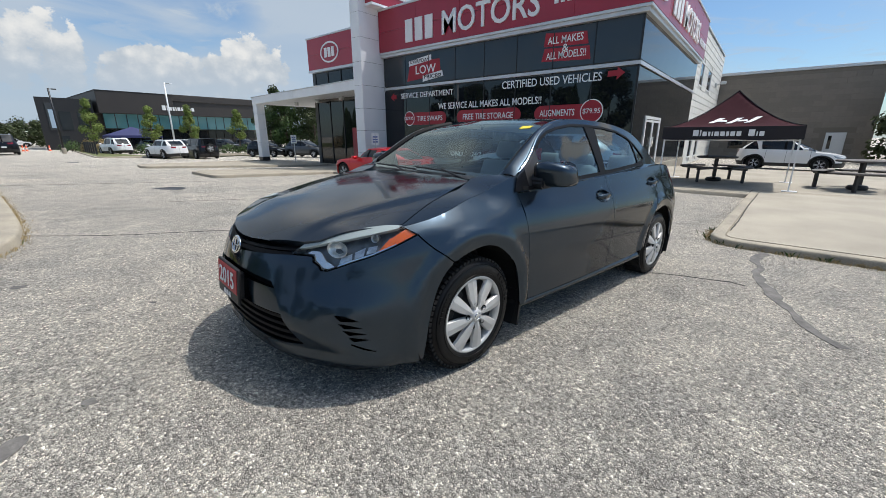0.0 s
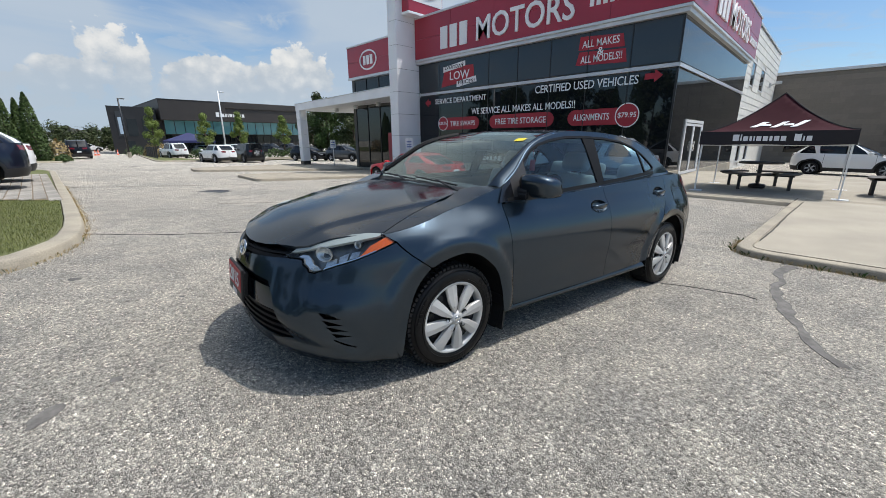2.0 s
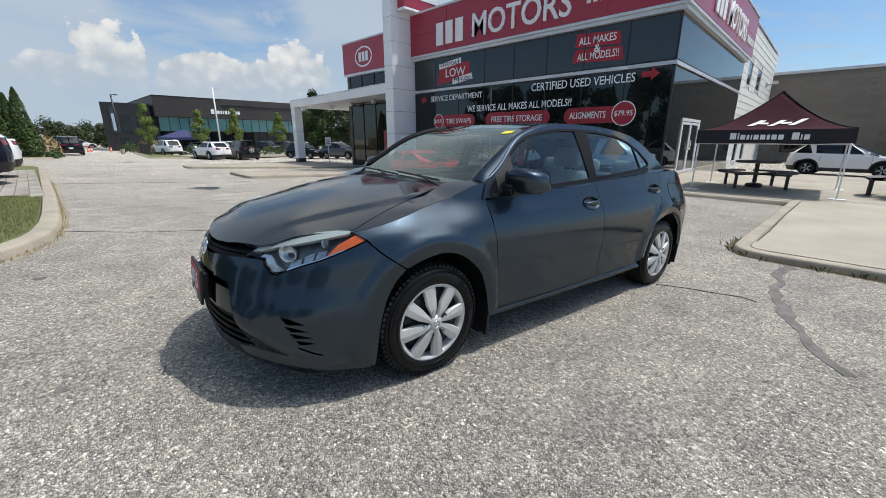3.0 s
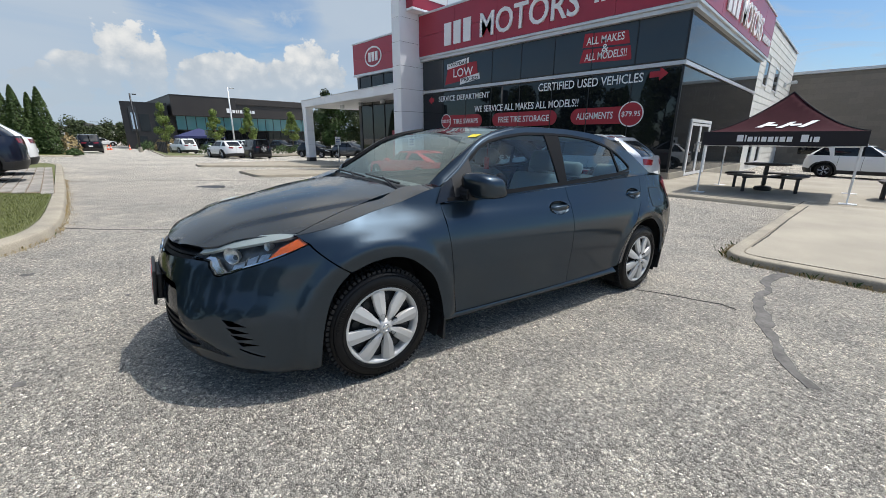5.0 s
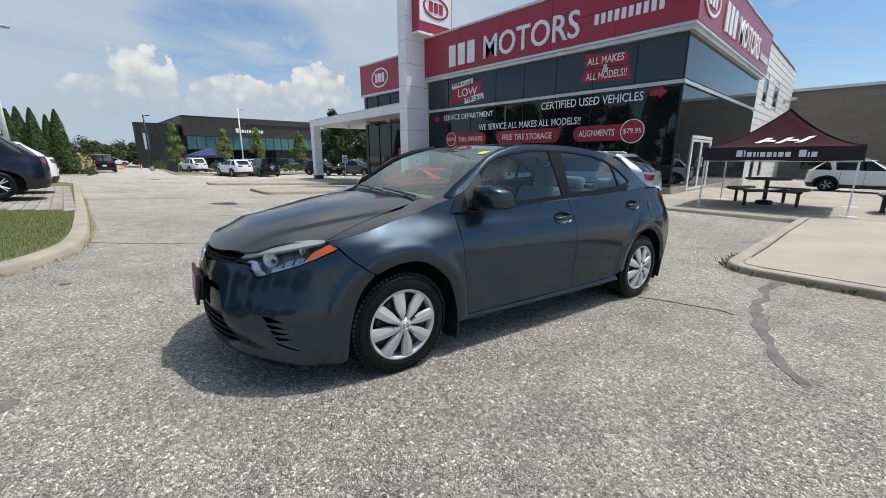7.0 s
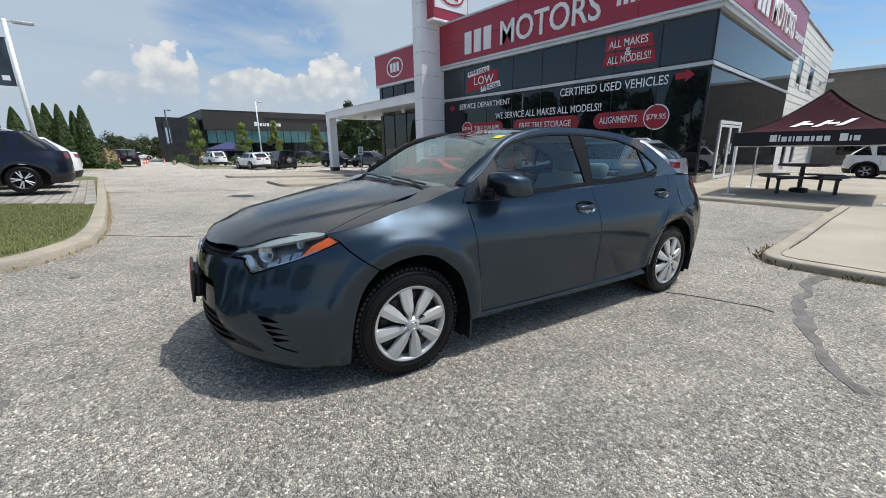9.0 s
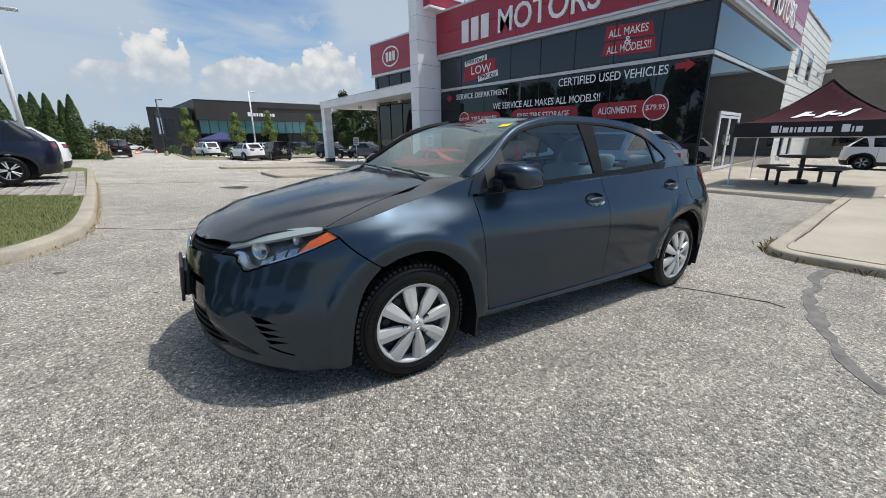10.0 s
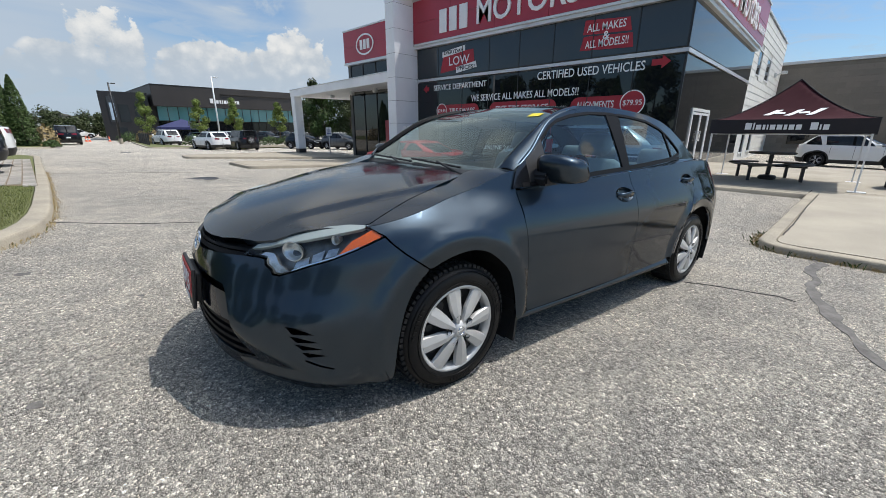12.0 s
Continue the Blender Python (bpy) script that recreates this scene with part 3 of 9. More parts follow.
def stain(x, y, r, stretch, seed, turn):
    bm = bmesh.new()
    ring = []
    for i in range(22):
        a = 2 * math.pi * i / 22
        rr = r * (1 + 0.45 * noise.noise((math.cos(a) * 1.4, math.sin(a) * 1.4, seed)))
        p = Matrix.Rotation(turn, 2) @ Vector((rr * math.cos(a) * stretch, rr * math.sin(a)))
        ring.append(bm.verts.new((x + p.x, y + p.y, ground_z(x + p.x, y + p.y) + 0.003)))
    bm.faces.new(ring)
    structure("oil_stain", bm, TAR, "small dark oil and tar spot on the asphalt", "stain")


stain(-1.93, 0.07, 0.045, 2.1, 1.0, 2.4)
stain(-2.07, 0.34, 0.026, 1.3, 2.0, 0.4)
stain(-4.36, 0.31, 0.045, 1.3, 3.0, 0.9)
stain(-3.2, 0.9, 0.02, 1.2, 4.0, 0.2)


def manhole(x, y, r):
    ob = thing("manhole_cover", "rusty dark round manhole cover set in the asphalt", "manhole", pose(x, y, ground_z(x, y)), "manhole covers", "structure")
    bm = bmesh.new()
    lathe(bm, [(r * 1.18, -0.03), (r * 1.18, 0.006), (r * 1.04, 0.006), (r * 1.04, -0.02)], 32, "z")
    part("rim", bm, BLACK_METAL, ob)
    bm = bmesh.new()
    lathe(bm, [(r, -0.03), (r, 0.004), (r * 0.8, 0.006), (r * 0.78, 0.002), (r * 0.4, 0.003), (r * 0.38, 0.006), (0.001, 0.006)], 32, "z")
    part("lid", bm, BLACK_METAL, ob)


manhole(-13.3, 3.97, 0.42)
manhole(-33.8, 4.9, 0.4)


def rounded(poly, r, steps=5):
    """A plan outline with its corners rounded."""
    out, n = [], len(poly)
    for i in range(n):
        p0, p1, p2 = (Vector(poly[k % n]) for k in (i - 1, i, i + 1))
        rr = min(r, (p0 - p1).length * 0.45, (p2 - p1).length * 0.45)
        a, b = p1 + (p0 - p1).normalized() * rr, p1 + (p2 - p1).normalized() * rr
        for k in range(steps + 1):
            t = k / steps
            out.append(tuple((1 - t) ** 2 * a + 2 * t * (1 - t) * p1 + t * t * b))
    return out


def inset(poly, d):
    """The outline moved inwards by d (counter-clockwise outlines)."""
    out, n = [], len(poly)
    for i in range(n):
        p0, p1, p2 = (Vector(poly[k % n]) for k in (i - 1, i, i + 1))
        e0, e1 = (p1 - p0).normalized(), (p2 - p1).normalized()
        n0, n1 = Vector((-e0.y, e0.x)), Vector((-e1.y, e1.x))
        v = (n0 + n1)
        k = d / max(0.35, 1 + n0.dot(n1)) if v.length > 1e-6 else 0
        out.append(tuple(p1 + v * k))
    return out


def raised(name, poly, top, fill, label, category, width=0.18, lip=0.0, kerb=True):
    """A raised area: a kerb ring with a sloped, rounded nose round a filled middle. top: a height or a function of x, y."""
    zt = top if callable(top) else (lambda x, y: top)
    if kerb:
        bm = bmesh.new()
        rings = []
        for d, dz, base in ((-0.03, 0, True), (-0.004, -0.040, False), (0.004, -0.014, False), (0.016, -0.003, False), (0.034, 0, False), (width - 0.02, 0.001, False), (width - 0.004, -0.003, False), (width, -0.05, False)):
            ring = []
            for (x, y), (u, v) in zip(poly, inset(poly, d)):
                z = min(ground_z(u, v) - 0.06, zt(u, v) - 0.1) if base else zt(u, v) + dz
                z += 0 if base else 0.006 * noise.noise((u * 2.2, v * 2.2, 7.0)) + 0.004 * noise.noise((u * 9.0, v * 9.0, 3.0))
                ring.append(bm.verts.new((u, v, z)))
            rings.append(ring)
        for a, b in zip(rings, rings[1:]):
            for i in range(len(poly)):
                j = (i + 1) % len(poly)
                bm.faces.new((a[i], a[j], b[j], b[i]))
        structure("kerb", bm, KERB, "weathered concrete kerb with chipped edges", "kerb", smooth=True)
        poly = inset(poly, width + 0.012)
    bm = bmesh.new()
    ring = [bm.verts.new((x, y, zt(x, y) + lip)) for x, y in poly]
    low = [bm.verts.new((x, y, zt(x, y) - 0.4)) for x, y in poly]
    bm.faces.new(ring)
    for i in range(len(poly)):
        j = (i + 1) % len(poly)
        bm.faces.new((low[i], low[j], ring[j], ring[i]))
    bmesh.ops.triangulate(bm, faces=[f for f in bm.faces if len(f.verts) > 4])
    if callable(top):
        for axis in (0, 1):
            lo, hi = min(p[axis] for p in poly), max(p[axis] for p in poly)
            cut = 0.75 if hi - lo < 26 else 2.0
            for k in range(1, int((hi - lo) / cut) + 1):
                at = [0, 0, 0]
                at[axis] = lo + cut * k
                bmesh.ops.bisect_plane(bm, geom=bm.verts[:] + bm.edges[:] + bm.faces[:], plane_co=at, plane_no=(1 - axis, axis, 0), dist=1e-5)
        for f in bm.faces:
            if f.normal.z > 0.7 or f.normal.z < -0.7:
                for v in f.verts:
                    v.co.z = zt(v.co.x, v.co.y) + lip
    return structure(name, bm, fill, label, category)


SLAB_Z = -0.165
raised("concrete_pad", rounded([(-0.28, 6.56), (2.2, 6.46), (14.0, 5.4), (14.0, 12.98), (0.03, 12.98)], 0.42), SLAB_Z, CONCRETE, "pale sunlit concrete pad with a kerb", "concrete slab", 0.17)
for pts, half in (([(-0.055, 7.20), (0.005, 8.2), (0.065, 10.0), (0.20, 12.55)], 0.010),):
    bm = bmesh.new()
    run = [(a[0] + (b[0] - a[0]) * k / 9 + 0.012 * noise.noise((a[1] + k, b[0], 1.0)), a[1] + (b[1] - a[1]) * k / 9) for a, b in zip(pts, pts[1:]) for k in range(9)]
    ribbon(bm, run, [half * (0.7 + 0.8 * abs(noise.noise((k * 0.7, half, 2.0)))) for k in range(len(run))], lambda x, y: SLAB_Z, 0.007)
    structure("slab_joint", bm, CRACK, "dark open joint between slab and kerb", "joint")
raised("concrete_walk", [(-16.9, 12.42), (-12, 12.35), (-6, 12.25), (0.18, 12.2), (0.22, 13.0), (14.0, 13.0), (14.0, 21.0), (-3.8, 21.0), (-3.8, 16.3), (-16.9, 16.3)][::1],
       lambda x, y: SLAB_Z + 0.004 * max(0, y - 13) - 0.35 * (1 - smooth_step(-16, -6, x)), CONCRETE, "pale concrete walk in front of the showroom", "pavement", 0.17)
raised("concrete_apron", [(-3.8, 21.02), (14.0, 21.02), (14.0, 24.6), (-3.8, 24.6)], lambda x, y: SLAB_Z + 0.03 - 0.085 * (y - 21), CONCRETE, "pale concrete apron behind the tent", "pavement", 0.15, kerb=False)
raised("traffic_island", rounded([(-20.4, 7.05), (-17.0, 6.75), (-16.9, 13.9), (-18.2, 14.3), (-22.3, 16.4)], 0.5), lambda x, y: ground_z(x, y) + 0.12, KERB, "low concrete island with a crumbling kerb", "traffic island", 0.2)
raised("canopy_island", rounded([(-27.8, 6.9), (-25.4, 6.5), (-23.6, 16.9), (-33.0, 17.8)], 0.5), lambda x, y: ground_z(x, y) + 0.12, KERB, "low concrete island under the canopy", "traffic island", 0.2)
LAWN_OUT = [(-4.2, -5.2), (-4.62, -1.6), (-4.82, -0.70), (-4.95, -0.32), (-5.10, -0.10), (-5.28, 0.06), (-5.58, 0.225), (-5.98, 0.385), (-6.42, 0.485), (-7.2, 0.575), (-8.2, 0.625), (-10.5, 0.685), (-13.5, 0.745), (-17.7, 0.79), (-26.2, 0.88), (-27.6, 0.68), (-28.5, 0.1), (-28.8, -5.2)]
lawn_z = lambda x, y: ground_z(x, min(y, 0.6)) + 0.12
raised("lawn", LAWN_OUT, lawn_z, GRASS, "mown lawn with yellowing patches behind a kerb", "lawn", 0.21, lip=-0.01)
raised("far_verge", [(-41.0, -9.0), (-40.6, 1.6), (-42.5, 2.0), (-60.0, 2.4), (-60.0, -9.0)], lambda x, y: ground_z(x, y) + 0.12, GRASS, "narrow grass verge under a cedar hedge", "verge", 0.2)
raised("far_lawn", rounded([(-43.0, 7.9), (-44.5, 34.0), (-49.0, 34.0), (-48.0, 12.4), (-60.0, 11.6), (-84.0, 14.0), (-84.0, 12.4), (-60.0, 9.6)], 0.8), lambda x, y: ground_z(x, y) + 0.10, GRASS, "grass strip with shrubs before the neighbouring showroom", "lawn", 0.2)


# ---- the showroom ----
FRONT, CORNER, LEFT = 16.37, -3.88, -17.08
BAND0, BAND1 = 5.36, 7.50


def showroom():
    ob = thing("car_showroom", "two-storey dark glass showroom with a crimson fascia band", "building", kind="structure")
    bm = bmesh.new()
    box(bm, LEFT - 8.1, CORNER - 0.35, FRONT + 0.9, 29.2, -1.2, 7.3)
    box(bm, LEFT + 0.05, CORNER - 0.06, FRONT + 0.06, 29.2, -1.2, 7.3)
    part("wall", bm, INDOOR, ob)
    bm = bmesh.new()
    box(bm, LEFT, CORNER - 0.02, FRONT + 0.02, 29.3, 7.32, 7.42)
    part("roof", bm, BLACK_METAL, ob)
    # curtain wall panes, front
    n = 8
    w = (CORNER - LEFT) / n
    for i in range(n):
        for z0, z1, mat in ((0.10, 3.60, DARK_GLASS), (3.84, 5.28, SPANDREL)):
            bm = bmesh.new()
            box(bm, LEFT + i * w + 0.02, LEFT + (i + 1) * w - 0.02, FRONT, FRONT + 0.03, z0, z1, 0.004)
            part("pane", bm, mat, ob)
        if i:
            bm = bmesh.new()
            box(bm, LEFT + i * w - 0.018, LEFT + i * w + 0.018, FRONT - 0.012, FRONT + 0.05, 0.10, 5.28)
            part("mullion", bm, MULLION, ob)
    # side
    for y0, y1, z0, z1, mat in ((FRONT, 18.2, 0.02, 3.60, DARK_GLASS), (18.2, 20.03, 2.02, 3.60, DARK_GLASS), (20.03, 24.6, -0.2, 3.60, DARK_GLASS), (24.6, 29.2, -0.35, 3.60, DARK_GLASS), (FRONT, 22.8, 3.84, 5.28, SPANDREL), (22.8, 29.2, 3.84, 5.28, SPANDREL)):
        bm = bmesh.new()
        box(bm, CORNER - 0.03, CORNER, y0 + 0.006, y1 - 0.006, z0, z1, 0.002)
        part("pane", bm, mat, ob)
    bm = bmesh.new()
    box(bm, CORNER - 0.06, CORNER + 0.01, FRONT - 0.01, FRONT + 0.06, 0.0, 5.28, 0.006)
    part("corner_post", bm, MULLION, ob)
    for a in ((LEFT, CORNER + 0.035, FRONT - 0.035, FRONT + 0.02), (CORNER - 0.02, CORNER + 0.035, FRONT - 0.03, 29.2)):
        bm = bmesh.new()
        box(bm, *a, 3.66, 3.79, 0.006)
        part("transom", bm, SILVER_TRIM, ob, "pale metal bar between the storeys")
        bm = bmesh.new()
        x0, x1, y0, y1 = a
        box(bm, x0, x1 + 0.12, y0 - (0.16 if x0 < -10 else 0), y1, 5.28, 5.42, 0.012)
        box(bm, x0, x1 + 0.20, y0 - (0.24 if x0 < -10 else 0), y1, 5.42, 5.52, 0.012)
        part("soffit_trim", bm, SILVER_TRIM, ob)
    # sill
    bm = bmesh.new()
    box(bm, LEFT, CORNER + 0.04, FRONT - 0.04, FRONT + 0.04, -1.0, 0.08, 0.01)
    part("sill", bm, CONCRETE, ob)
    bm = bmesh.new()
    box(bm, CORNER - 0.03, CORNER + 0.05, FRONT + 0.05, 18.15, -0.6, 0.06, 0.01)
    box(bm, CORNER - 0.03, CORNER + 0.05, 21.1, 29.2, -1.1, -0.08, 0.01)
    part("sill", bm, CONCRETE, ob)
    # red band: two rows of panels on each face
    n, w = 5, (CORNER + 0.22 - LEFT) / 5
    mid = (BAND0 + BAND1) / 2 + 0.06
    for i in range(n):
        for z0, z1 in ((BAND0 + 0.17, mid - 0.006), (mid + 0.006, BAND1)):
            bm = bmesh.new()
            box(bm, LEFT + i * w + 0.006, LEFT + (i + 1) * w - 0.006, FRONT - 0.26, FRONT + 0.05, z0, z1, 0.006)
            part("fascia_panel", bm, RED_PANEL, ob)
    n, w = 5, (29.5 - FRONT + 0.22) / 5
    for i in range(n):
        for z0, z1 in ((BAND0 + 0.17, mid - 0.006), (mid + 0.006, BAND1)):
            bm = bmesh.new()
            box(bm, CORNER, CORNER + 0.24, FRONT - 0.22 + i * w + 0.006, FRONT - 0.22 + (i + 1) * w - 0.006, z0, z1, 0.006)
            part("fascia_panel", bm, RED_PANEL, ob)
    bm = bmesh.new()
    box(bm, LEFT, CORNER + 0.28, FRONT - 0.30, FRONT + 0.1, BAND1, BAND1 + 0.10, 0.012)
    part("parapet_cap", bm, SILVER_TRIM, ob)
    bm = bmesh.new()
    box(bm, CORNER - 0.1, CORNER + 0.28, FRONT + 0.1, 29.55, BAND1, BAND1 + 0.10, 0.012)
    part("parapet_cap", bm, SILVER_TRIM, ob)
    # glazed double door in the side wall
    y0, y1, z0, z1 = 18.2, 21.05, SLAB_Z + 0.02, 1.98
    door = part("door_frame", frame_ring(y0, y1, z0, z1, 0.11, CORNER - 0.02, CORNER + 0.045), WHITE_PAINT, ob, "white aluminium double door frame")
    for a, b in ((y0 + 0.11, (y0 + y1) / 2 - 0.02), ((y0 + y1) / 2 + 0.02, y1 - 0.11)):
        part("door_leaf", frame_ring(a, b, z0 + 0.02, z1 - 0.14, 0.09, CORNER - 0.02, CORNER + 0.035), WHITE_PAINT, door)
        bm = bmesh.new()
        box(bm, CORNER - 0.005, CORNER + 0.01, a + 0.08, b - 0.08, z0 + 0.1, z1 - 0.22)
        part("door_glass", bm, DARK_GLASS, door)
    for y in ((y0 + y1) / 2 - 0.1, (y0 + y1) / 2 + 0.1):
        bm = bmesh.new()
        rod(bm, (CORNER + 0.09, y, 0.75), (CORNER + 0.09, y, 1.15), 0.014)
        for z in (0.78, 1.12):
            rod(bm, (CORNER + 0.03, y, z), (CORNER + 0.09, y, z), 0.012)
        part("pull_handle", bm, CHROME, door)
    return ob


def frame_ring(u0, u1, z0, z1, w, x0, x1):
    """A rectangular frame in the yz plane."""
    bm = bmesh.new()
    box(bm, x0, x1, u0, u0 + w, z0, z1, 0.004)
    box(bm, x0, x1, u1 - w, u1, z0, z1, 0.004)
    box(bm, x0, x1, u0 + w, u1 - w, z1 - w, z1, 0.004)
    box(bm, x0, x1, u0 + w, u1 - w, z0, z0 + w, 0.004)
    return bm


SHOWROOM = showroom()


def pill(bm, x0, x1, z0, z1, y):
    r = (z1 - z0) / 2
    pts = [(x1 - r + r * math.cos(a), (z0 + z1) / 2 + r * math.sin(a)) for a in [-math.pi / 2 + math.pi * i / 10 for i in range(11)]]
    pts += [(x0 + r + r * math.cos(a), (z0 + z1) / 2 + r * math.sin(a)) for a in [math.pi / 2 + math.pi * i / 10 for i in range(11)]]
    prism(bm, pts, y, y + 0.004, "y")


def disc(bm, x, z, r, y, sides=36):
    prism(bm, [(x + r * math.cos(2 * math.pi * i / sides), z + r * math.sin(2 * math.pi * i / sides)) for i in range(sides)], y, y + 0.004, "y")


def front_decals():
    y = FRONT - 0.006
    for x0, x1 in ((-15.45, -12.66), (-12.0, -8.5), (-7.86, -5.5)):
        bm = bmesh.new()
        pill(bm, x0, x1, 1.80, 2.42, y)
        part("decal", bm, VINYL_RED, SHOWROOM, "red pill-shaped vinyl sign")
    for x, r in ((-15.2, 0.37), (-5.43, 0.45)):
        bm = bmesh.new()
        disc(bm, x, 2.13, r, y - 0.004)
        part("decal", bm, VINYL_WHITE, SHOWROOM, "round white-rimmed price sign")
        bm = bmesh.new()
        disc(bm, x, 2.13, r - 0.04, y - 0.008)
        part("decal", bm, VINYL_RED, SHOWROOM)
    for x0, x1, tip in ((-16.15, -16.60, -16.60), (-4.95, -4.34, -4.34)):
        s = 1 if tip > x0 else -1
        z = 3.27 if s < 0 else 3.43
        a, b = x0, tip - s * 0.28
        pts = [(a, z - 0.10), (b, z - 0.10), (b, z - 0.22), (tip, z), (b, z + 0.22), (b, z + 0.10), (a, z + 0.10)]
        bm = bmesh.new()
        prism(bm, pts if s > 0 else pts[::-1], y, y + 0.004, "y")
        part("decal", bm, VINYL_RED, SHOWROOM, "red vinyl arrow")
    quads = [([(-7.60, 4.66), (-5.78, 4.57), (-5.88, 5.02), (-7.55, 5.16)], VINYL_RED, 0), ([(-7.68, 4.12), (-5.66, 4.02), (-5.74, 4.50), (-7.56, 4.60)], VINYL_RED, 0),
             ([(-15.30, 3.98), (-13.0, 4.16), (-13.1, 4.88), (-15.05, 4.88)], VINYL_RED, 0), ([(-15.15, 4.70), (-13.62, 4.86), (-13.62, 5.12), (-15.15, 4.96)], VINYL_WHITE, 1), ([(-14.2, 3.90), (-12.86, 4.06), (-12.92, 4.34), (-14.2, 4.18)], VINYL_WHITE, 1)]
    for q, mat, up in quads:
        bm = bmesh.new()
        prism(bm, q, y - 0.005 * up, y + 0.004 - 0.005 * up, "y")
        part("decal", bm, mat, SHOWROOM)
    words = [("SERVICE DEPARTMENT", -14.0, 3.29, 3.55, 0.27, VINYL_WHITE), ("WE SERVICE ALL MAKES ALL MODELS!!", -10.36, 2.66, 5.6, 0.30, VINYL_WHITE),
             ("CERTIFIED USED VEHICLES", -7.32, 3.37, 4.34, 0.32, VINYL_WHITE), ("ALL MAKES", -6.72, 4.86, 1.45, 0.27, VINYL_WHITE), ("&", -6.68, 4.55, 0.26, 0.26, VINYL_WHITE),
             ("ALL MODELS!!", -6.66, 4.30, 1.62, 0.27, VINYL_WHITE), ("TIRE SWAPS", -13.78, 2.11, 1.75, 0.25, VINYL_WHITE), ("FREE TIRE STORAGE", -10.25, 2.11, 2.75, 0.27, VINYL_WHITE),
             ("ALIGNMENTS", -6.85, 2.12, 1.5, 0.26, VINYL_WHITE), ("$79.95", -5.43, 2.13, 0.68, 0.22, VINYL_WHITE), ("$29.95", -15.2, 2.13, 0.58, 0.19, VINYL_WHITE),
             ("LOW", -14.0, 4.48, 1.35, 0.40, VINYL_WHITE), ("EVERYDAY", -14.38, 4.91, 1.3, 0.17, MULLION), ("PRICES!", -13.54, 4.12, 1.1, 0.18, MULLION)]
    for text, x, z, w, h, mat in words:
        writing("lettering", text, 0.4, pose(x, y - 0.012, z, 90, 0, 0), mat, SHOWROOM, depth=0.003, fit=(w, h))


front_decals()


def mark_bars(bm, x0, x1, z0, z1, y, count, lean=0.0, thin=0.62):
    """Plain slanted bars that stand for a mark."""
    w = (x1 - x0) / count
    for i in range(count):
        a, b = x0 + i * w, x0 + i * w + w * thin
        prism(bm, [(a, z0), (b, z0), (b + lean, z1), (a + lean, z1)], y, y + 0.05, "y")


def band_marks():
    bm = bmesh.new()
    mark_bars(bm, -15.08, -13.1, 5.78, 6.80, FRONT - 0.31, 3, 0.0, 0.72)
    part("mark", bm, VINYL_WHITE, SHOWROOM, "three plain raised white bars")
    writing("lettering", "ONLINE 24/7", 0.3, pose(-11.4, FRONT - 0.06, 0.36, 90, 0, 0), VINYL_WHITE, SHOWROOM, depth=0.003, fit=(1.85, 0.21))
    writing("lettering", "MOTORS", 1.4, pose(-10.22, FRONT - 0.29, 6.30, 90, 0, 0), VINYL_WHITE, SHOWROOM, "raised white capital letters", depth=0.03, fit=(4.95, 1.02))
    bm = bmesh.new()
    mark_bars(bm, -7.15, -4.6, 6.08, 6.45, FRONT - 0.29, 10, 0.0, 0.62)
    part("mark", bm, VINYL_WHITE, SHOWROOM, "row of small white bars")
    # side face
    writing("lettering", "MOTORS", 1.4, pose(CORNER + 0.27, 24.0, 6.30, 90, 0, 90), VINYL_WHITE, SHOWROOM, depth=0.03, fit=(4.6, 1.0))
    bm = bmesh.new()
    for i in range(3):
        box(bm, CORNER + 0.25, CORNER + 0.30, 19.3 + 0.66 * i, 19.75 + 0.66 * i, 5.8, 6.8)
    part("mark", bm, VINYL_WHITE, SHOWROOM)
    bm = bmesh.new()
    for i in range(10):
        box(bm, CORNER + 0.25, CORNER + 0.29, 26.8 + 0.22 * i, 26.93 + 0.22 * i, 5.95, 6.25)
    part("mark", bm, VINYL_WHITE, SHOWROOM)
    ring_mark(Matrix.Translation((CORNER + 0.26, 17.5, 6.45)) @ Matrix.Rotation(math.pi / 2, 4, "Z"), 0.95, 0.58, SHOWROOM, VINYL_WHITE)


def ring_mark(m, rx, rz, parent, mat, bars=3):
    """A plain oval ring with three bars inside, facing local -y."""
    bm = bmesh.new()
    n = 48
    rings = []
    for k, y in ((1.0, 0.0), (1.0, -0.03), (0.9, -0.03), (0.9, 0.0)):
        rings.append([bm.verts.new((rx * k * math.cos(2 * math.pi * i / n), y, (rz * k if k == 1 else rz - rx * 0.1) * math.sin(2 * math.pi * i / n))) for i in range(n)])
    for a, b in zip(rings, rings[1:]):
        for i in range(n):
            bm.faces.new((a[i], a[(i + 1) % n], b[(i + 1) % n], b[i]))
    for i in range(bars):
        x0 = rx * (-0.55 + 0.4 * i)
        box(bm, x0, x0 + rx * 0.28, -0.03, 0.0, -rz * 0.45, rz * 0.45)
    bmesh.ops.recalc_face_normals(bm, faces=bm.faces[:])
    ob = part("mark", bm, mat, parent, "plain oval ring with bars")
    ob.matrix_basis = m
    return ob


band_marks()


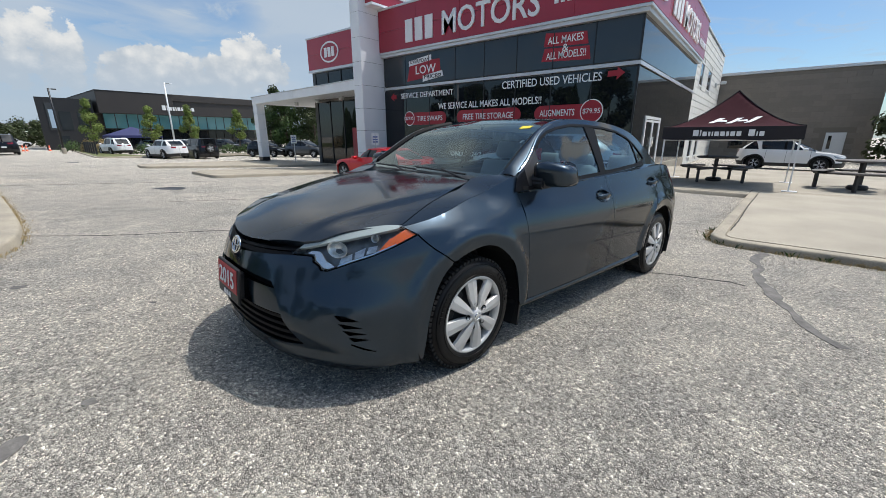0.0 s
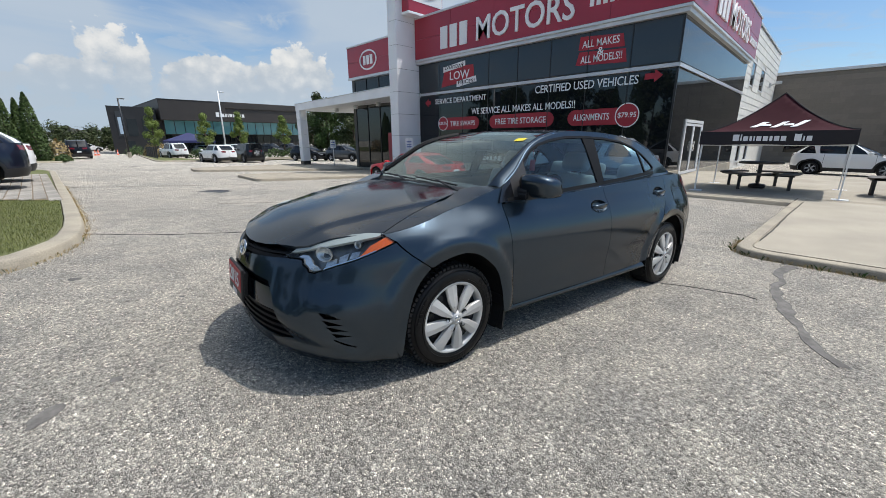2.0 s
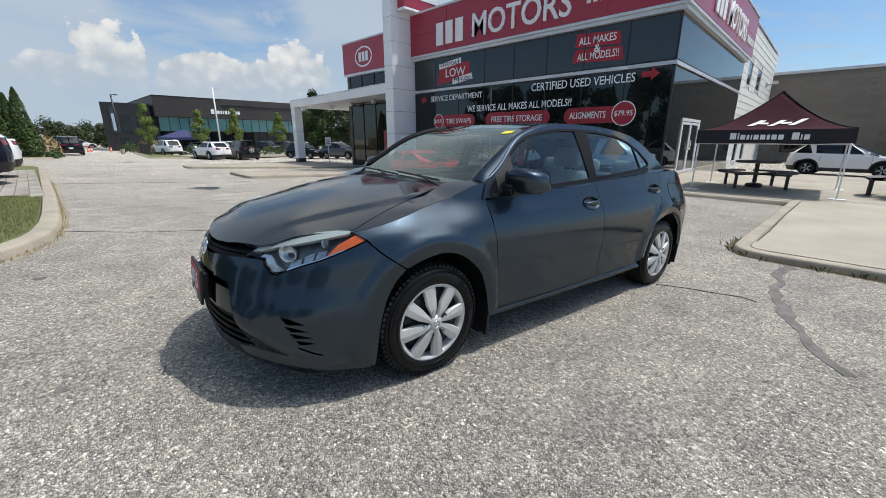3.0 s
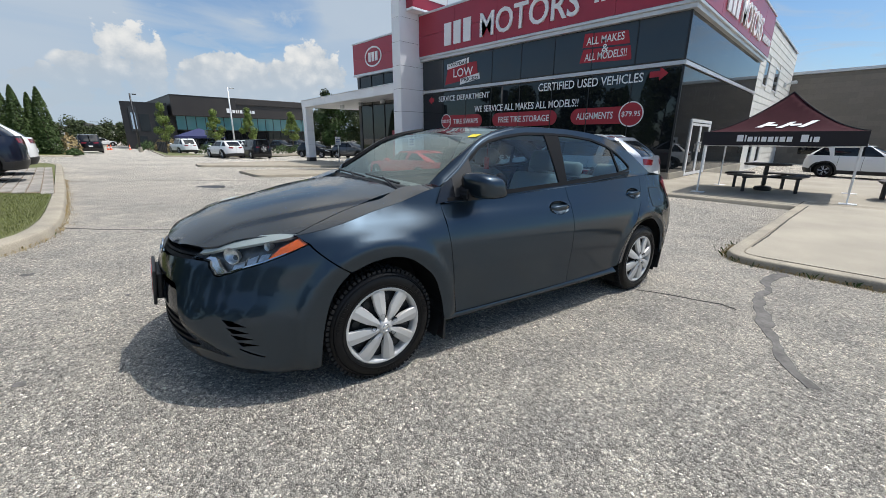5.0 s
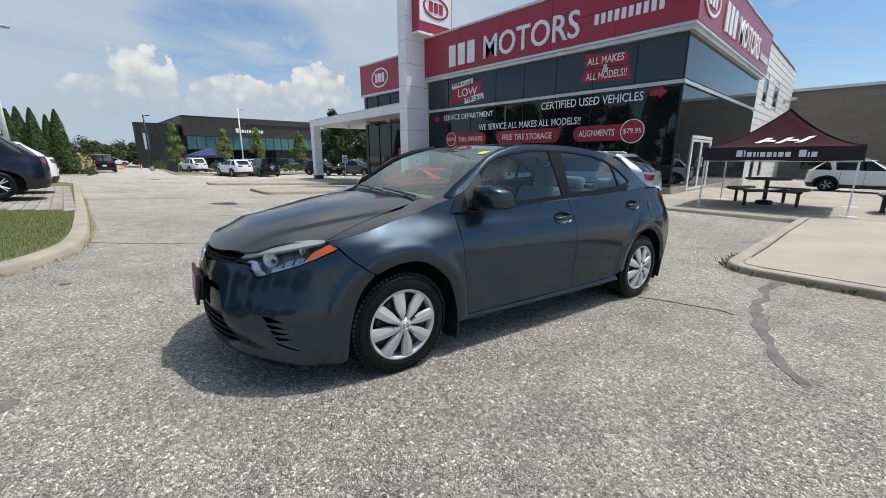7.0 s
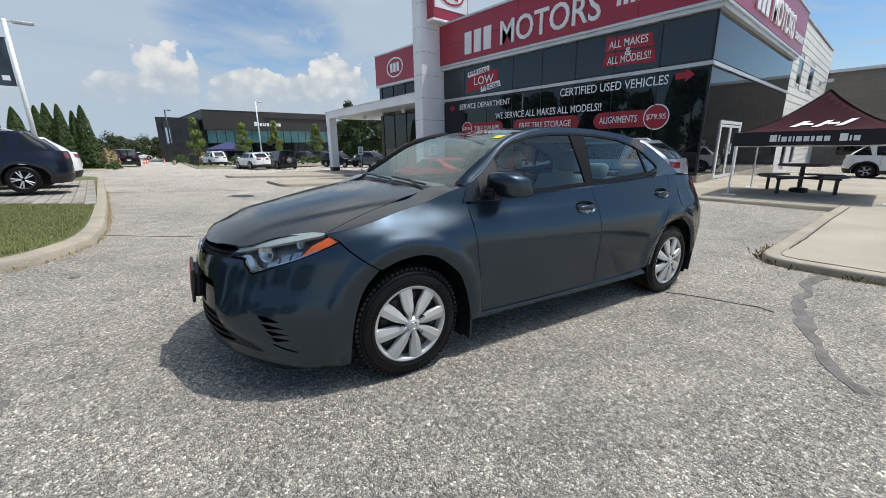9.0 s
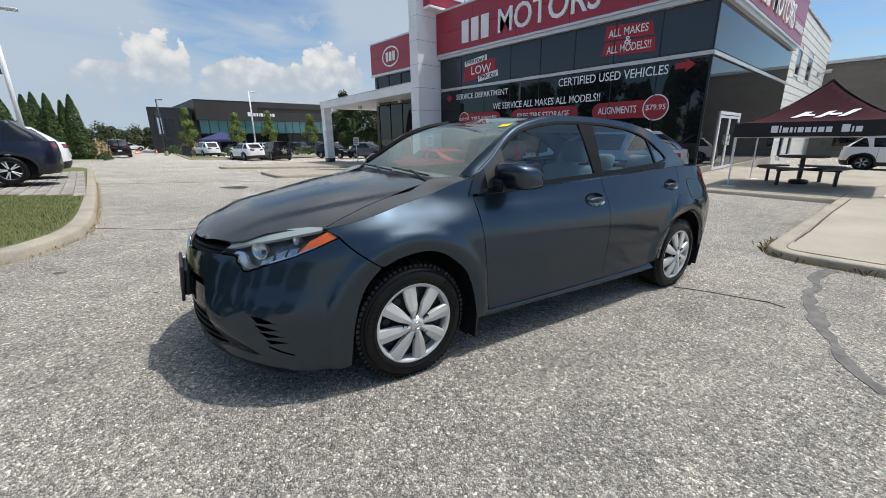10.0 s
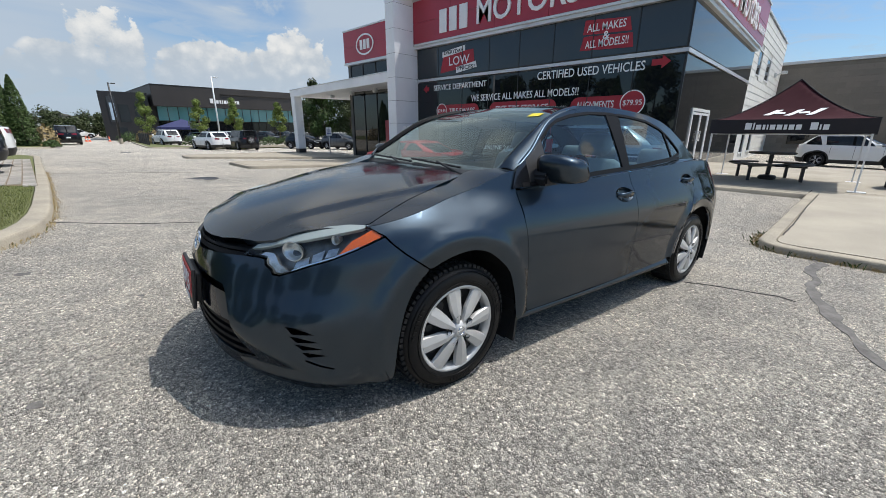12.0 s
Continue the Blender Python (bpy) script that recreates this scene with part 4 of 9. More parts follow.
def white_wing():
    ob = thing("service_wing", "white horizontal-sided wing behind the showroom", "building", kind="structure")
    x, y0, y1, top = CORNER - 0.05, 29.32, 43.4, 7.62
    bm = bmesh.new()
    box(bm, x - 13, x - 0.02, y0, y1, -1.4, top - 0.05)
    part("wall", bm, WHITE_SIDING, ob)
    wins = [(31.0, 32.5, 4.3, 5.7), (34.8, 36.7, 4.3, 5.7), (30.9, 32.3, -0.2, 1.0), (33.8, 35.2, -0.2, 1.0)]
    h = 0.38
    z = -1.2
    while z < top - 0.1:
        z2 = min(z + h, top)
        spans = [(y0, y1)]
        for a, b, c, d in wins:
            if z < d and z2 > c:
                spans = [s for u, v in spans for s in ((u, min(v, a)), (max(u, b), v)) if s[1] - s[0] > 0.05]
        for u, v in spans:
            bm = bmesh.new()
            prism(bm, [(x, z), (x + 0.035, z), (x + 0.02, z2 - 0.012), (x, z2 - 0.012)], u, v, "y")
            part("siding_board", bm, WHITE_SIDING, ob)
        z += h
    for a, b, c, d in wins:
        w = part("window", frame_ring(a, b, c, d, 0.07, x - 0.02, x + 0.05), WHITE_PAINT, ob)
        bm = bmesh.new()
        box(bm, x - 0.015, x + 0.01, a + 0.06, b - 0.06, c + 0.06, d - 0.06)
        part("pane", bm, DARK_GLASS, w)
    bm = bmesh.new()
    box(bm, x - 13, x + 0.08, y0 - 0.02, y1, top, top + 0.12, 0.01)
    part("parapet_cap", bm, SILVER_TRIM, ob)
    bm = bmesh.new()
    box(bm, x, x + 0.15, 39.6, 39.9, 4.9, 5.2, 0.02)
    rod(bm, (x + 0.1, 39.75, 5.05), (x + 0.5, 39.75, 5.2), 0.05)
    box(bm, x + 0.4, x + 0.75, 39.55, 39.95, 5.1, 5.3, 0.03)
    part("floodlight", bm, GALV, ob)
    return ob


white_wing()


def block_building():
    ob = thing("block_building", "long low brown concrete-block building with a metal coping", "building", kind="structure")
    y, x0, x1, z0, z1 = 43.5, -4.0, 6.15, -1.4, 6.1
    bm = bmesh.new()
    box(bm, x0, x1 - 0.02, y + 0.03, y + 18, z0, z1 - 0.02)
    part("wall", bm, BROWN_MORTAR, ob)
    bw, bh = 0.80, 0.40
    holes = [(3.55, 4.75, -1.4, 1.45), (-2.6, -1.2, 0.1, 1.4)]
    shared = {}
    rows = int((z1 - z0) / bh)
    for r in range(rows):
        off = 0.4 if r % 2 else 0.0
        k = 0
        x = x0 - off
        while x < x1 - 0.01:
            a, b = max(x, x0), min(x + bw, x1)
            x += bw
            c, d = z0 + r * bh, z0 + (r + 1) * bh
            if b - a < 0.1 or any(a < h1 and b > h0 and c < h3 and d > h2 for h0, h1, h2, h3 in holes):
                continue
            key = round(b - a, 2)
            if key not in shared:
                bm = bmesh.new()
                box(bm, 0.006, key - 0.006, 0, 0.05, 0.006, bh - 0.006)
                shared[key] = mesh_of("block", bm, BROWN_BLOCK)
            o = new("block", shared[key])
            o.parent, o.location = ob, (a, y, c)
    bm = bmesh.new()
    box(bm, x0, x1 + 0.06, y - 0.08, y + 18, z1, z1 + 0.22, 0.015)
    part("coping", bm, SILVER_TRIM, ob)
    bm = bmesh.new()
    box(bm, 3.57, 4.73, y - 0.01, y + 0.06, -1.3, 1.43, 0.01)
    d = part("door", bm, GALV, ob, "pale grey steel door")
    bm = bmesh.new()
    box(bm, 3.75, 3.95, y - 0.02, y, 0.2, 1.2)
    part("door_glass", bm, DARK_GLASS, d)
    bm = bmesh.new()
    box(bm, -2.55, -1.25, y, y + 0.05, 0.15, 1.35, 0.01)
    part("window", bm, DARK_GLASS, ob)


block_building()


def pylon():
    ob = thing("sign_pylon", "tall white panelled pylon with a lit brand box", "pylon", kind="structure")
    x0, x1, y0, y1 = -17.78, -17.10, 14.80, FRONT + 0.1
    bm = bmesh.new()
    box(bm, x0 + 0.02, x1 - 0.02, y0 + 0.02, y1, -1.2, 11.6)
    part("core", bm, MULLION, ob)
    z = -1.1
    seams = [0.35 + 1.16 * i for i in range(11)]
    for a, b in zip([-1.1] + seams, seams):
        bm = bmesh.new()
        box(bm, x0, x1 - 0.006, y0, y0 + 0.05, a + 0.007, b - 0.007, 0.006)
        part("panel", bm, WHITE_PANEL, ob)
        bm = bmesh.new()
        box(bm, x1 - 0.05, x1, y0 + 0.006, y1, a + 0.007, b - 0.007, 0.006)
        part("panel", bm, WHITE_PANEL, ob)
        bm = bmesh.new()
        box(bm, x0, x0 + 0.05, y0 + 0.056, y1, a + 0.007, b - 0.007, 0.006)
        part("panel", bm, WHITE_PANEL, ob)
    bm = bmesh.new()
    box(bm, x1 + 0.004, x1 + 0.55, 15.25, 17.75, 7.72, 9.9, 0.03)
    sign = part("sign_box", bm, RED_PANEL, ob, "red sign box with a white face")
    bm = bmesh.new()
    box(bm, x1 + 0.55, x1 + 0.57, 15.33, 17.68, 8.22, 9.82, 0.004)
    part("sign_face", bm, VINYL_WHITE, sign)
    bm = bmesh.new()
    box(bm, x1 + 0.02, x1 + 0.57, 15.22, 17.78, 7.60, 7.715, 0.01)
    part("sign_tray", bm, WHITE_PANEL, sign)
    o = ring_mark(Matrix.Translation((x1 + 0.575, 16.5, 9.02)) @ Matrix.Rotation(math.pi / 2, 4, "Z"), 0.92, 0.55, sign, VINYL_RED)
    return ob


pylon()


def canopy_tower():
    ob = thing("entrance_tower", "glazed entrance block with a red fascia", "building", kind="structure")
    y, x0, x1 = 17.05, -25.2, -17.8
    bm = bmesh.new()
    box(bm, x0 + 0.35, x1, y + 0.6, y + 9, -1.2, 7.2)
    part("wall", bm, INDOOR, ob)
    for i in range(3):
        w = (x1 - x0) / 3
        for z0, z1 in ((5.52, 6.44), (6.45, 7.4)):
            bm = bmesh.new()
            box(bm, x0 + i * w + 0.006, x0 + (i + 1) * w - 0.006, y - 0.02, y + 0.6, z0, z1, 0.006)
            part("fascia_panel", bm, RED_PANEL, ob)
    bm = bmesh.new()
    box(bm, x0 - 0.04, x1, y - 0.06, y + 0.6, 7.405, 7.50, 0.01)
    box(bm, x0 - 0.02, x1, y - 0.05, y + 0.6, 5.36, 5.515, 0.01)
    part("parapet_cap", bm, SILVER_TRIM, ob)
    n = 5
    w = (x1 - x0 - 0.4) / n
    for i in range(n):
        for z0, z1 in ((-0.62, 3.5), (4.2, 5.34)):
            bm = bmesh.new()
            box(bm, x0 + 0.4 + i * w + 0.02, x0 + 0.4 + (i + 1) * w - 0.02, y + 0.2, y + 0.24, z0, z1, 0.004)
            part("pane", bm, DARK_GLASS, ob)
        bm = bmesh.new()
        box(bm, x0 + 0.4 + i * w - 0.03, x0 + 0.4 + i * w + 0.03, y + 0.16, y + 0.3, -0.65, 5.34)
        part("mullion", bm, MULLION, ob)
    ring_mark(Matrix.Translation((-22.75, y - 0.03, 6.42)), 0.95, 0.62, ob, VINYL_WHITE)
    bm = bmesh.new()
    box(bm, -21.0, -20.5, y + 0.02, y + 0.18, -0.7, 1.75, 0.01)
    part("red_panel", bm, RED_PANEL, ob, "narrow red entrance panel")
    bm = bmesh.new()
    box(bm, -20.48, -20.2, y + 0.05, y + 0.18, -0.7, 1.75, 0.01)
    part("door_jamb", bm, WHITE_PAINT, ob)
    bm = bmesh.new()
    box(bm, x0 + 0.4, x1, y - 0.1, y + 0.5, -1.1, -0.63, 0.02)
    part("plinth", bm, CONCRETE, ob)
    # canopy
    can = thing("entrance_canopy", "white flat entrance canopy on a tall square post", "canopy", kind="structure")
    ang = math.atan2(14.85 - 16.1, 31.9 - 17.8)
    m = Matrix.Translation((-31.9, 16.1, 0)) @ Matrix.Rotation(ang, 4, "Z")
    L = 14.1
    for i in range(6):
        bm = bmesh.new()
        box(bm, L * i / 6 + 0.008, L * (i + 1) / 6 - 0.008, 0, 0.06, 3.64, 4.12, 0.008, m)
        part("fascia_panel", bm, WHITE_PANEL, can)
    bm = bmesh.new()
    box(bm, 0.02, L, 0.061, 5.5, 3.66, 4.05, 0.01, m)
    part("deck", bm, WHITE_PANEL, can, "white soffit with fittings")
    bm = bmesh.new()
    box(bm, -0.04, L, -0.04, 0.10, 4.125, 4.18, 0.01, m)
    part("edge_cap", bm, SILVER_TRIM, can)
    for zz in ((-0.78, -0.35), (-0.34, 0.72), (0.73, 1.80), (1.81, 2.88), (2.89, 3.655)):
        bm = bmesh.new()
        box(bm, 0.02, 0.72, 0.02, 0.62, zz[0] + 0.006, zz[1], 0.008, m)
        part("post_panel", bm, WHITE_PANEL if zz[0] > -0.5 else BLACK_METAL, can)
    for u, v in ((4.2, 1.6), (7.6, 1.4), (10.4, 1.5), (7.0, 3.2)):
        bm = bmesh.new()
        lathe(bm, [(0.0, 3.40), (0.14, 3.42), (0.17, 3.5), (0.15, 3.66)], 16, "z", tuple(m @ Vector((u, v, 0))))
        part("soffit_fitting", bm, GALV, can)


canopy_tower()

# ---- sedan body: outer surface in the car's own axes (x forward from the front axle, y left, z up) ----
class Shell:
    """Lower body: s runs along the plan outline (s = x on the flank, then round the nose or the tail), z up."""

    def __init__(self, nose, tail, plan, section, xf, xr, lf, lr, nf, nr, tuck=0.0):
        self.nose, self.tail, self.plan, self.section = curve(sorted(nose)), curve(sorted(tail)), curve(sorted(plan)), curve(sorted(section))
        self.xf, self.xr, self.lf, self.lr, self.nf, self.nr = xf, xr, lf, lr, curve(nf), curve(nr)
        self.s1, self.s0, self.tuck = xf + lf, xr - lr, tuck

    def at(self, s, z):
        if s > self.xf:
            th, n = min(1.0, (s - self.xf) / self.lf) * math.pi / 2, self.nf(z)
            x = self.xf + (self.nose(z) - self.xf) * max(0, math.sin(th)) ** (2 / n)
            y = self.plan(self.xf) * self.section(z) * max(0, math.cos(th)) ** (2 / n)
        elif s < self.xr:
            th, n = min(1.0, (self.xr - s) / self.lr) * math.pi / 2, self.nr(z)
            x = self.xr + (self.tail(z) - self.xr) * max(0, math.sin(th)) ** (2 / n)
            y = self.plan(self.xr) * self.section(z) * max(0, math.cos(th)) ** (2 / n)
        else:
            x, y = s, self.plan(s) * self.section(z)
        y *= 1 - self.tuck * smooth_step(-0.42, -0.12, s) * smooth_step(0.79, 0.97, z)
        return Vector((x, max(0, y) if th_end(s, self) else y, z))


def th_end(s, shell):
    return s >= shell.s1 or s <= shell.s0


SEDAN = Shell(
    nose=[(0.12, 0.86), (0.18, 0.915), (0.24, 0.952), (0.32, 0.962), (0.45, 0.958), (0.56, 0.95), (0.64, 0.928), (0.70, 0.900), (0.76, 0.85), (0.82, 0.76), (0.90, 0.60)],
    tail=[(0.15, -3.52), (0.25, -3.60), (0.45, -3.665), (0.62, -3.68), (0.85, -3.65), (1.00, -3.62), (1.10, -3.58)],
    plan=[(0.05, 0.876), (-0.3, 0.880), (-0.8, 0.884), (-1.4, 0.888), (-2.2, 0.886), (-2.75, 0.876), (-3.0, 0.862)],
    section=[(0.12, 0.92), (0.17, 0.958), (0.24, 0.978), (0.34, 0.986), (0.46, 0.993), (0.60, 1.0), (0.70, 1.0), (0.77, 0.989), (0.83, 0.966), (0.88, 0.938), (0.93, 0.910), (0.98, 0.888), (1.03, 0.866), (1.10, 0.832), (1.16, 0.80)],
    xf=0.08, xr=-2.92, lf=1.15, lr=1.05,
    nf=[(0.15, 2.6), (0.42, 2.6), (0.60, 2.15), (0.75, 2.05)], nr=[(0.2, 2.8), (1.1, 2.4)], tuck=0.055)

HOOD_MID = curve([(-0.6, 1.02), (-0.35, 1.012), (-0.15, 0.988), (0.15, 0.942), (0.45, 0.88), (0.66, 0.822), (0.8, 0.772), (0.885, 0.726), (0.93, 0.7)])
HOOD_DROP = curve([(-0.4, 0.022), (0.0, 0.036), (0.3, 0.056), (0.45, 0.062), (0.6, 0.052), (0.75, 0.1), (0.9, 0.11)])
DECK_MID = curve([(-3.66, 1.06), (-3.58, 1.085), (-3.4, 1.098), (-3.1, 1.1), (-2.9, 1.1)])


def hood_z(x, y):
    return HOOD_MID(x) - HOOD_DROP(x) * (abs(y) / 0.75) ** 2.2


def deck_z(x, y):
    return DECK_MID(x) - 0.045 * (abs(y) / 0.75) ** 2.4


def in_poly(p, poly):
    x, y, c, j = p[0], p[1], False, len(poly) - 1
    for i in range(len(poly)):
        (x1, y1), (x2, y2) = poly[i], poly[j]
        if (y1 > y) != (y2 > y) and x < (x2 - x1) * (y - y1) / (y2 - y1) + x1:
            c = not c
        j = i
    return c


def resample(poly, step):
    out = []
    for i in range(len(poly)):
        a, b = Vector(poly[i]), Vector(poly[(i + 1) % len(poly)])
        n = max(1, round((b - a).length / step))
        out += [tuple(a + (b - a) * k / n) for k in range(n)]
    return out


def flat_mesh(poly, holes=(), step=0.04):
    """Triangles that fill an outline with holes, with inner points on a grid."""
    from mathutils.geometry import delaunay_2d_cdt
    loops = [resample(poly, step)] + [resample(h, step) for h in holes]
    pts, edges = [], []
    for lp in loops:
        k = len(pts)
        pts += [Vector(p) for p in lp]
        edges += [(k + i, k + (i + 1) % len(lp)) for i in range(len(lp))]
    rim = np.array([p[:] for p in pts])
    xs, ys = [p[0] for p in poly], [p[1] for p in poly]
    y, row = min(ys) + step * 0.5, 0
    while y < max(ys):
        x = min(xs) + step * (0.5 if row % 2 else 0.25)
        while x < max(xs):
            if in_poly((x, y), poly) and not any(in_poly((x, y), h) for h in holes) and np.min(np.sum((rim - (x, y)) ** 2, 1)) > (0.45 * step) ** 2:
                pts.append(Vector((x, y)))
            x += step
        y, row = y + step * 0.87, row + 1
    vs, _, fs, *_ = delaunay_2d_cdt(pts, edges, [], 0, 1e-5)
    keep = []
    for f in fs:
        c = sum((vs[i] for i in f), Vector((0, 0))) / len(f)
        # slivers along a straight edge would spoil the shading
        if abs((vs[f[1]] - vs[f[0]]).cross(vs[f[2]] - vs[f[0]])) < 2e-6:
            continue
        if in_poly(c, poly) and not any(in_poly(c, h) for h in holes):
            keep.append(list(f))
    return vs, keep


def panel(poly, fn, holes=(), step=0.04, skirt=0.014, gap=0.0022, mirror=False, lift=0.0, bm=None):
    """A body panel: an outline in surface coordinates laid on the surface fn(u, v), with turned-in edges."""
    bm = bmesh.new() if bm is None else bm
    if gap:
        area = sum(poly[i][0] * poly[(i + 1) % len(poly)][1] - poly[(i + 1) % len(poly)][0] * poly[i][1] for i in range(len(poly)))
        poly = inset(poly if area > 0 else poly[::-1], gap)
    vs, fs = flat_mesh(poly, holes, step)
    e = 0.002
    bv, normals = [], []
    for u, v in vs:
        p = fn(u, v)
        du = fn(u + e, v) - fn(u - e, v)
        dv = fn(u, v + e) - fn(u, v - e)
        n = du.cross(dv)
        n = n.normalized() if n.length > 1e-9 else Vector((0, 0, 1))
        normals.append(n)
        bv.append(p)
    # outwards: away from the car's middle
    mid = Vector((-1.3, 0, 0.5))
    flip = sum(1 if (p - mid).dot(n) > 0 else -1 for p, n in zip(bv, normals)) < 0
    normals = [-n if flip else n for n in normals]
    sy = -1 if mirror else 1
    made = [bm.verts.new(((p + n * lift).x, sy * (p + n * lift).y, (p + n * lift).z)) for p, n in zip(bv, normals)]
    count = {}
    for f in fs:
        a, b, c = (bv[i] for i in f[:3])
        want = sum((normals[i] for i in f), Vector())
        order = f if (b - a).cross(c - a).dot(want) > 0 else f[::-1]
        order = order[::-1] if mirror else order
        try:
            face = bm.faces.new([made[i] for i in order])
        except ValueError:
            continue
        face.smooth = True
        for i in range(len(order)):
            k = (order[i], order[(i + 1) % len(order)])
            count[k] = count.get(k, 0) + 1
    if skirt:
        low = {}
        for (a, b) in [k for k in count if (k[1], k[0]) not in count]:
            for i in (a, b):
                if i not in low:
                    q = bv[i] + normals[i] * (lift - skirt)
                    low[i] = bm.verts.new((q.x, sy * q.y, q.z))
            face = bm.faces.new((made[b], made[a], low[a], low[b]))
            face.smooth = True
            ed = bm.edges.get((made[a], made[b]))
            if ed:
                ed.smooth = False
    return bm


def strip(bm, a, b, mirror=False):
    """A ruled strip between two lists of points."""
    sy = -1 if mirror else 1
    va, vb = ([bm.verts.new((p[0], sy * p[1], p[2])) for p in q] for q in (a, b))
    for i in range(len(a) - 1):
        f = (va[i], va[i + 1], vb[i + 1], vb[i])
        face = bm.faces.new(f[::-1] if mirror else f)
        face.smooth = True


def both(name, parent, mat, build, label=""):
    """The left part and its mirror image, as two objects."""
    obs = []
    for mirror in (False, True):
        obs.append(part(name, build(mirror), mat, parent, label))
    return obs


BELT = curve([(-3.2, 1.085), (-2.7, 1.082), (-2.3, 1.058), (-1.5, 1.008), (-0.9, 0.975), (-0.38, 0.945)])
GREEN_PLAN = curve([(-3.3, 0.77), (-3.1, 0.80), (-2.7, 0.875), (-2.3, 0.945), (-1.9, 0.985), (-1.2, 1.010), (-0.95, 1.032), (-0.66, 1.032), (-0.45, 1.008), (-0.38, 1.0)])


def green_y(x, z):
    q = (z - 1.0) / 0.38
    return (0.776 - 0.160 * q - 0.026 * q * q) * GREEN_PLAN(x)


def side_green(x, z):
    return Vector((x, green_y(x, z), z))


RAIL = [(-0.448, 1.074), (-0.566, 1.154), (-0.655, 1.226), (-0.755, 1.295), (-0.86, 1.342), (-1.0, 1.381), (-1.15, 1.408), (-1.4, 1.430), (-1.75, 1.436), (-2.1, 1.424), (-2.4, 1.392), (-2.62, 1.340), (-2.85, 1.250), (-3.05, 1.155), (-3.18, 1.095)]
RAIL_Z = curve(sorted(RAIL))
DLO = [(-0.450, 0.990), (-0.470, 1.062), (-0.575, 1.136), (-0.664, 1.207), (-0.765, 1.275), (-0.866, 1.318), (-1.02, 1.353), (-1.25, 1.384), (-1.5, 1.396), (-1.8, 1.396), (-2.1, 1.378), (-2.32, 1.336), (-2.50, 1.272), (-2.66, 1.188), (-2.71, 1.150), (-2.68, 1.122), (-2.45, 1.092), (-2.0, 1.062), (-1.5, 1.027), (-1.0, 1.0)]


def shell_s(x, z):
    """The s at which the flank or the nose corner reaches x at height z."""
    lo, hi = SEDAN.s0, SEDAN.s1
    for _ in range(40):
        m = (lo + hi) / 2
        lo, hi = (m, hi) if SEDAN.at(m, z).x < x else (lo, m)
    return (lo + hi) / 2


def top_z(s, surface):
    """The height at which the flank meets the hood or the deck."""
    lo, hi = 0.5, 1.15
    for _ in range(40):
        m = (lo + hi) / 2
        p = SEDAN.at(s, m)
        lo, hi = (m, hi) if surface(p.x, p.y) > m else (lo, m)
    return (lo + hi) / 2


ARCH = [(0.338, 0.16), (0.328, 0.33), (0.303, 0.47), (0.264, 0.562), (0.205, 0.630), (0.125, 0.671), (0.03, 0.694), (-0.06, 0.698), (-0.15, 0.674), (-0.24, 0.614), (-0.308, 0.545), (-0.356, 0.44), (-0.383, 0.33), (-0.395, 0.20)]


def arch(x0):
    fine = []
    for i in range(len(ARCH) - 1):
        p0, p1, p2, p3 = (Vector(ARCH[max(0, min(len(ARCH) - 1, k))]) for k in (i - 1, i, i + 1, i + 2))
        for k in range(4):
            t = k / 4
            fine.append(0.5 * (2 * p1 + (p2 - p0) * t + (2 * p0 - 5 * p1 + 4 * p2 - p3) * t * t + (3 * p1 - p0 - 3 * p2 + p3) * t ** 3))
    fine.append(Vector(ARCH[-1]))
    return [(shell_s(x + x0, z), z) for x, z in fine]


CAR_M = Matrix(((-0.13615, 0.99061, 0.01234, -1.7868), (-0.98986, -0.13654, 0.03905, 1.9012), (0.04037, -0.0069, 0.99916, -0.0588), (0, 0, 0, 1)))
flank = SEDAN.at


def wing_z(x, y):
    return hood_z(x, y) + 0.050 * smooth_step(-0.10, -0.44, x)


def wing_point(x, y):
    return Vector((x, y, wing_z(x, y)))


def flare(s, z, base=None):
    """The flank with a turned-under lip round the wheel arches."""
    p = (base or flank)(s, z)
    for xc in (0.0, -2.70):
        r = math.hypot(p.x - xc, z - 0.34)
        if r < 0.5:
            p = p + Vector((0, 0.020 * smooth_step(0.345, 0.432, r) * smooth_step(0.482, 0.438, r), 0))
    return p


def deck_point(x, y):
    return Vector((x, y, deck_z(x, y)))


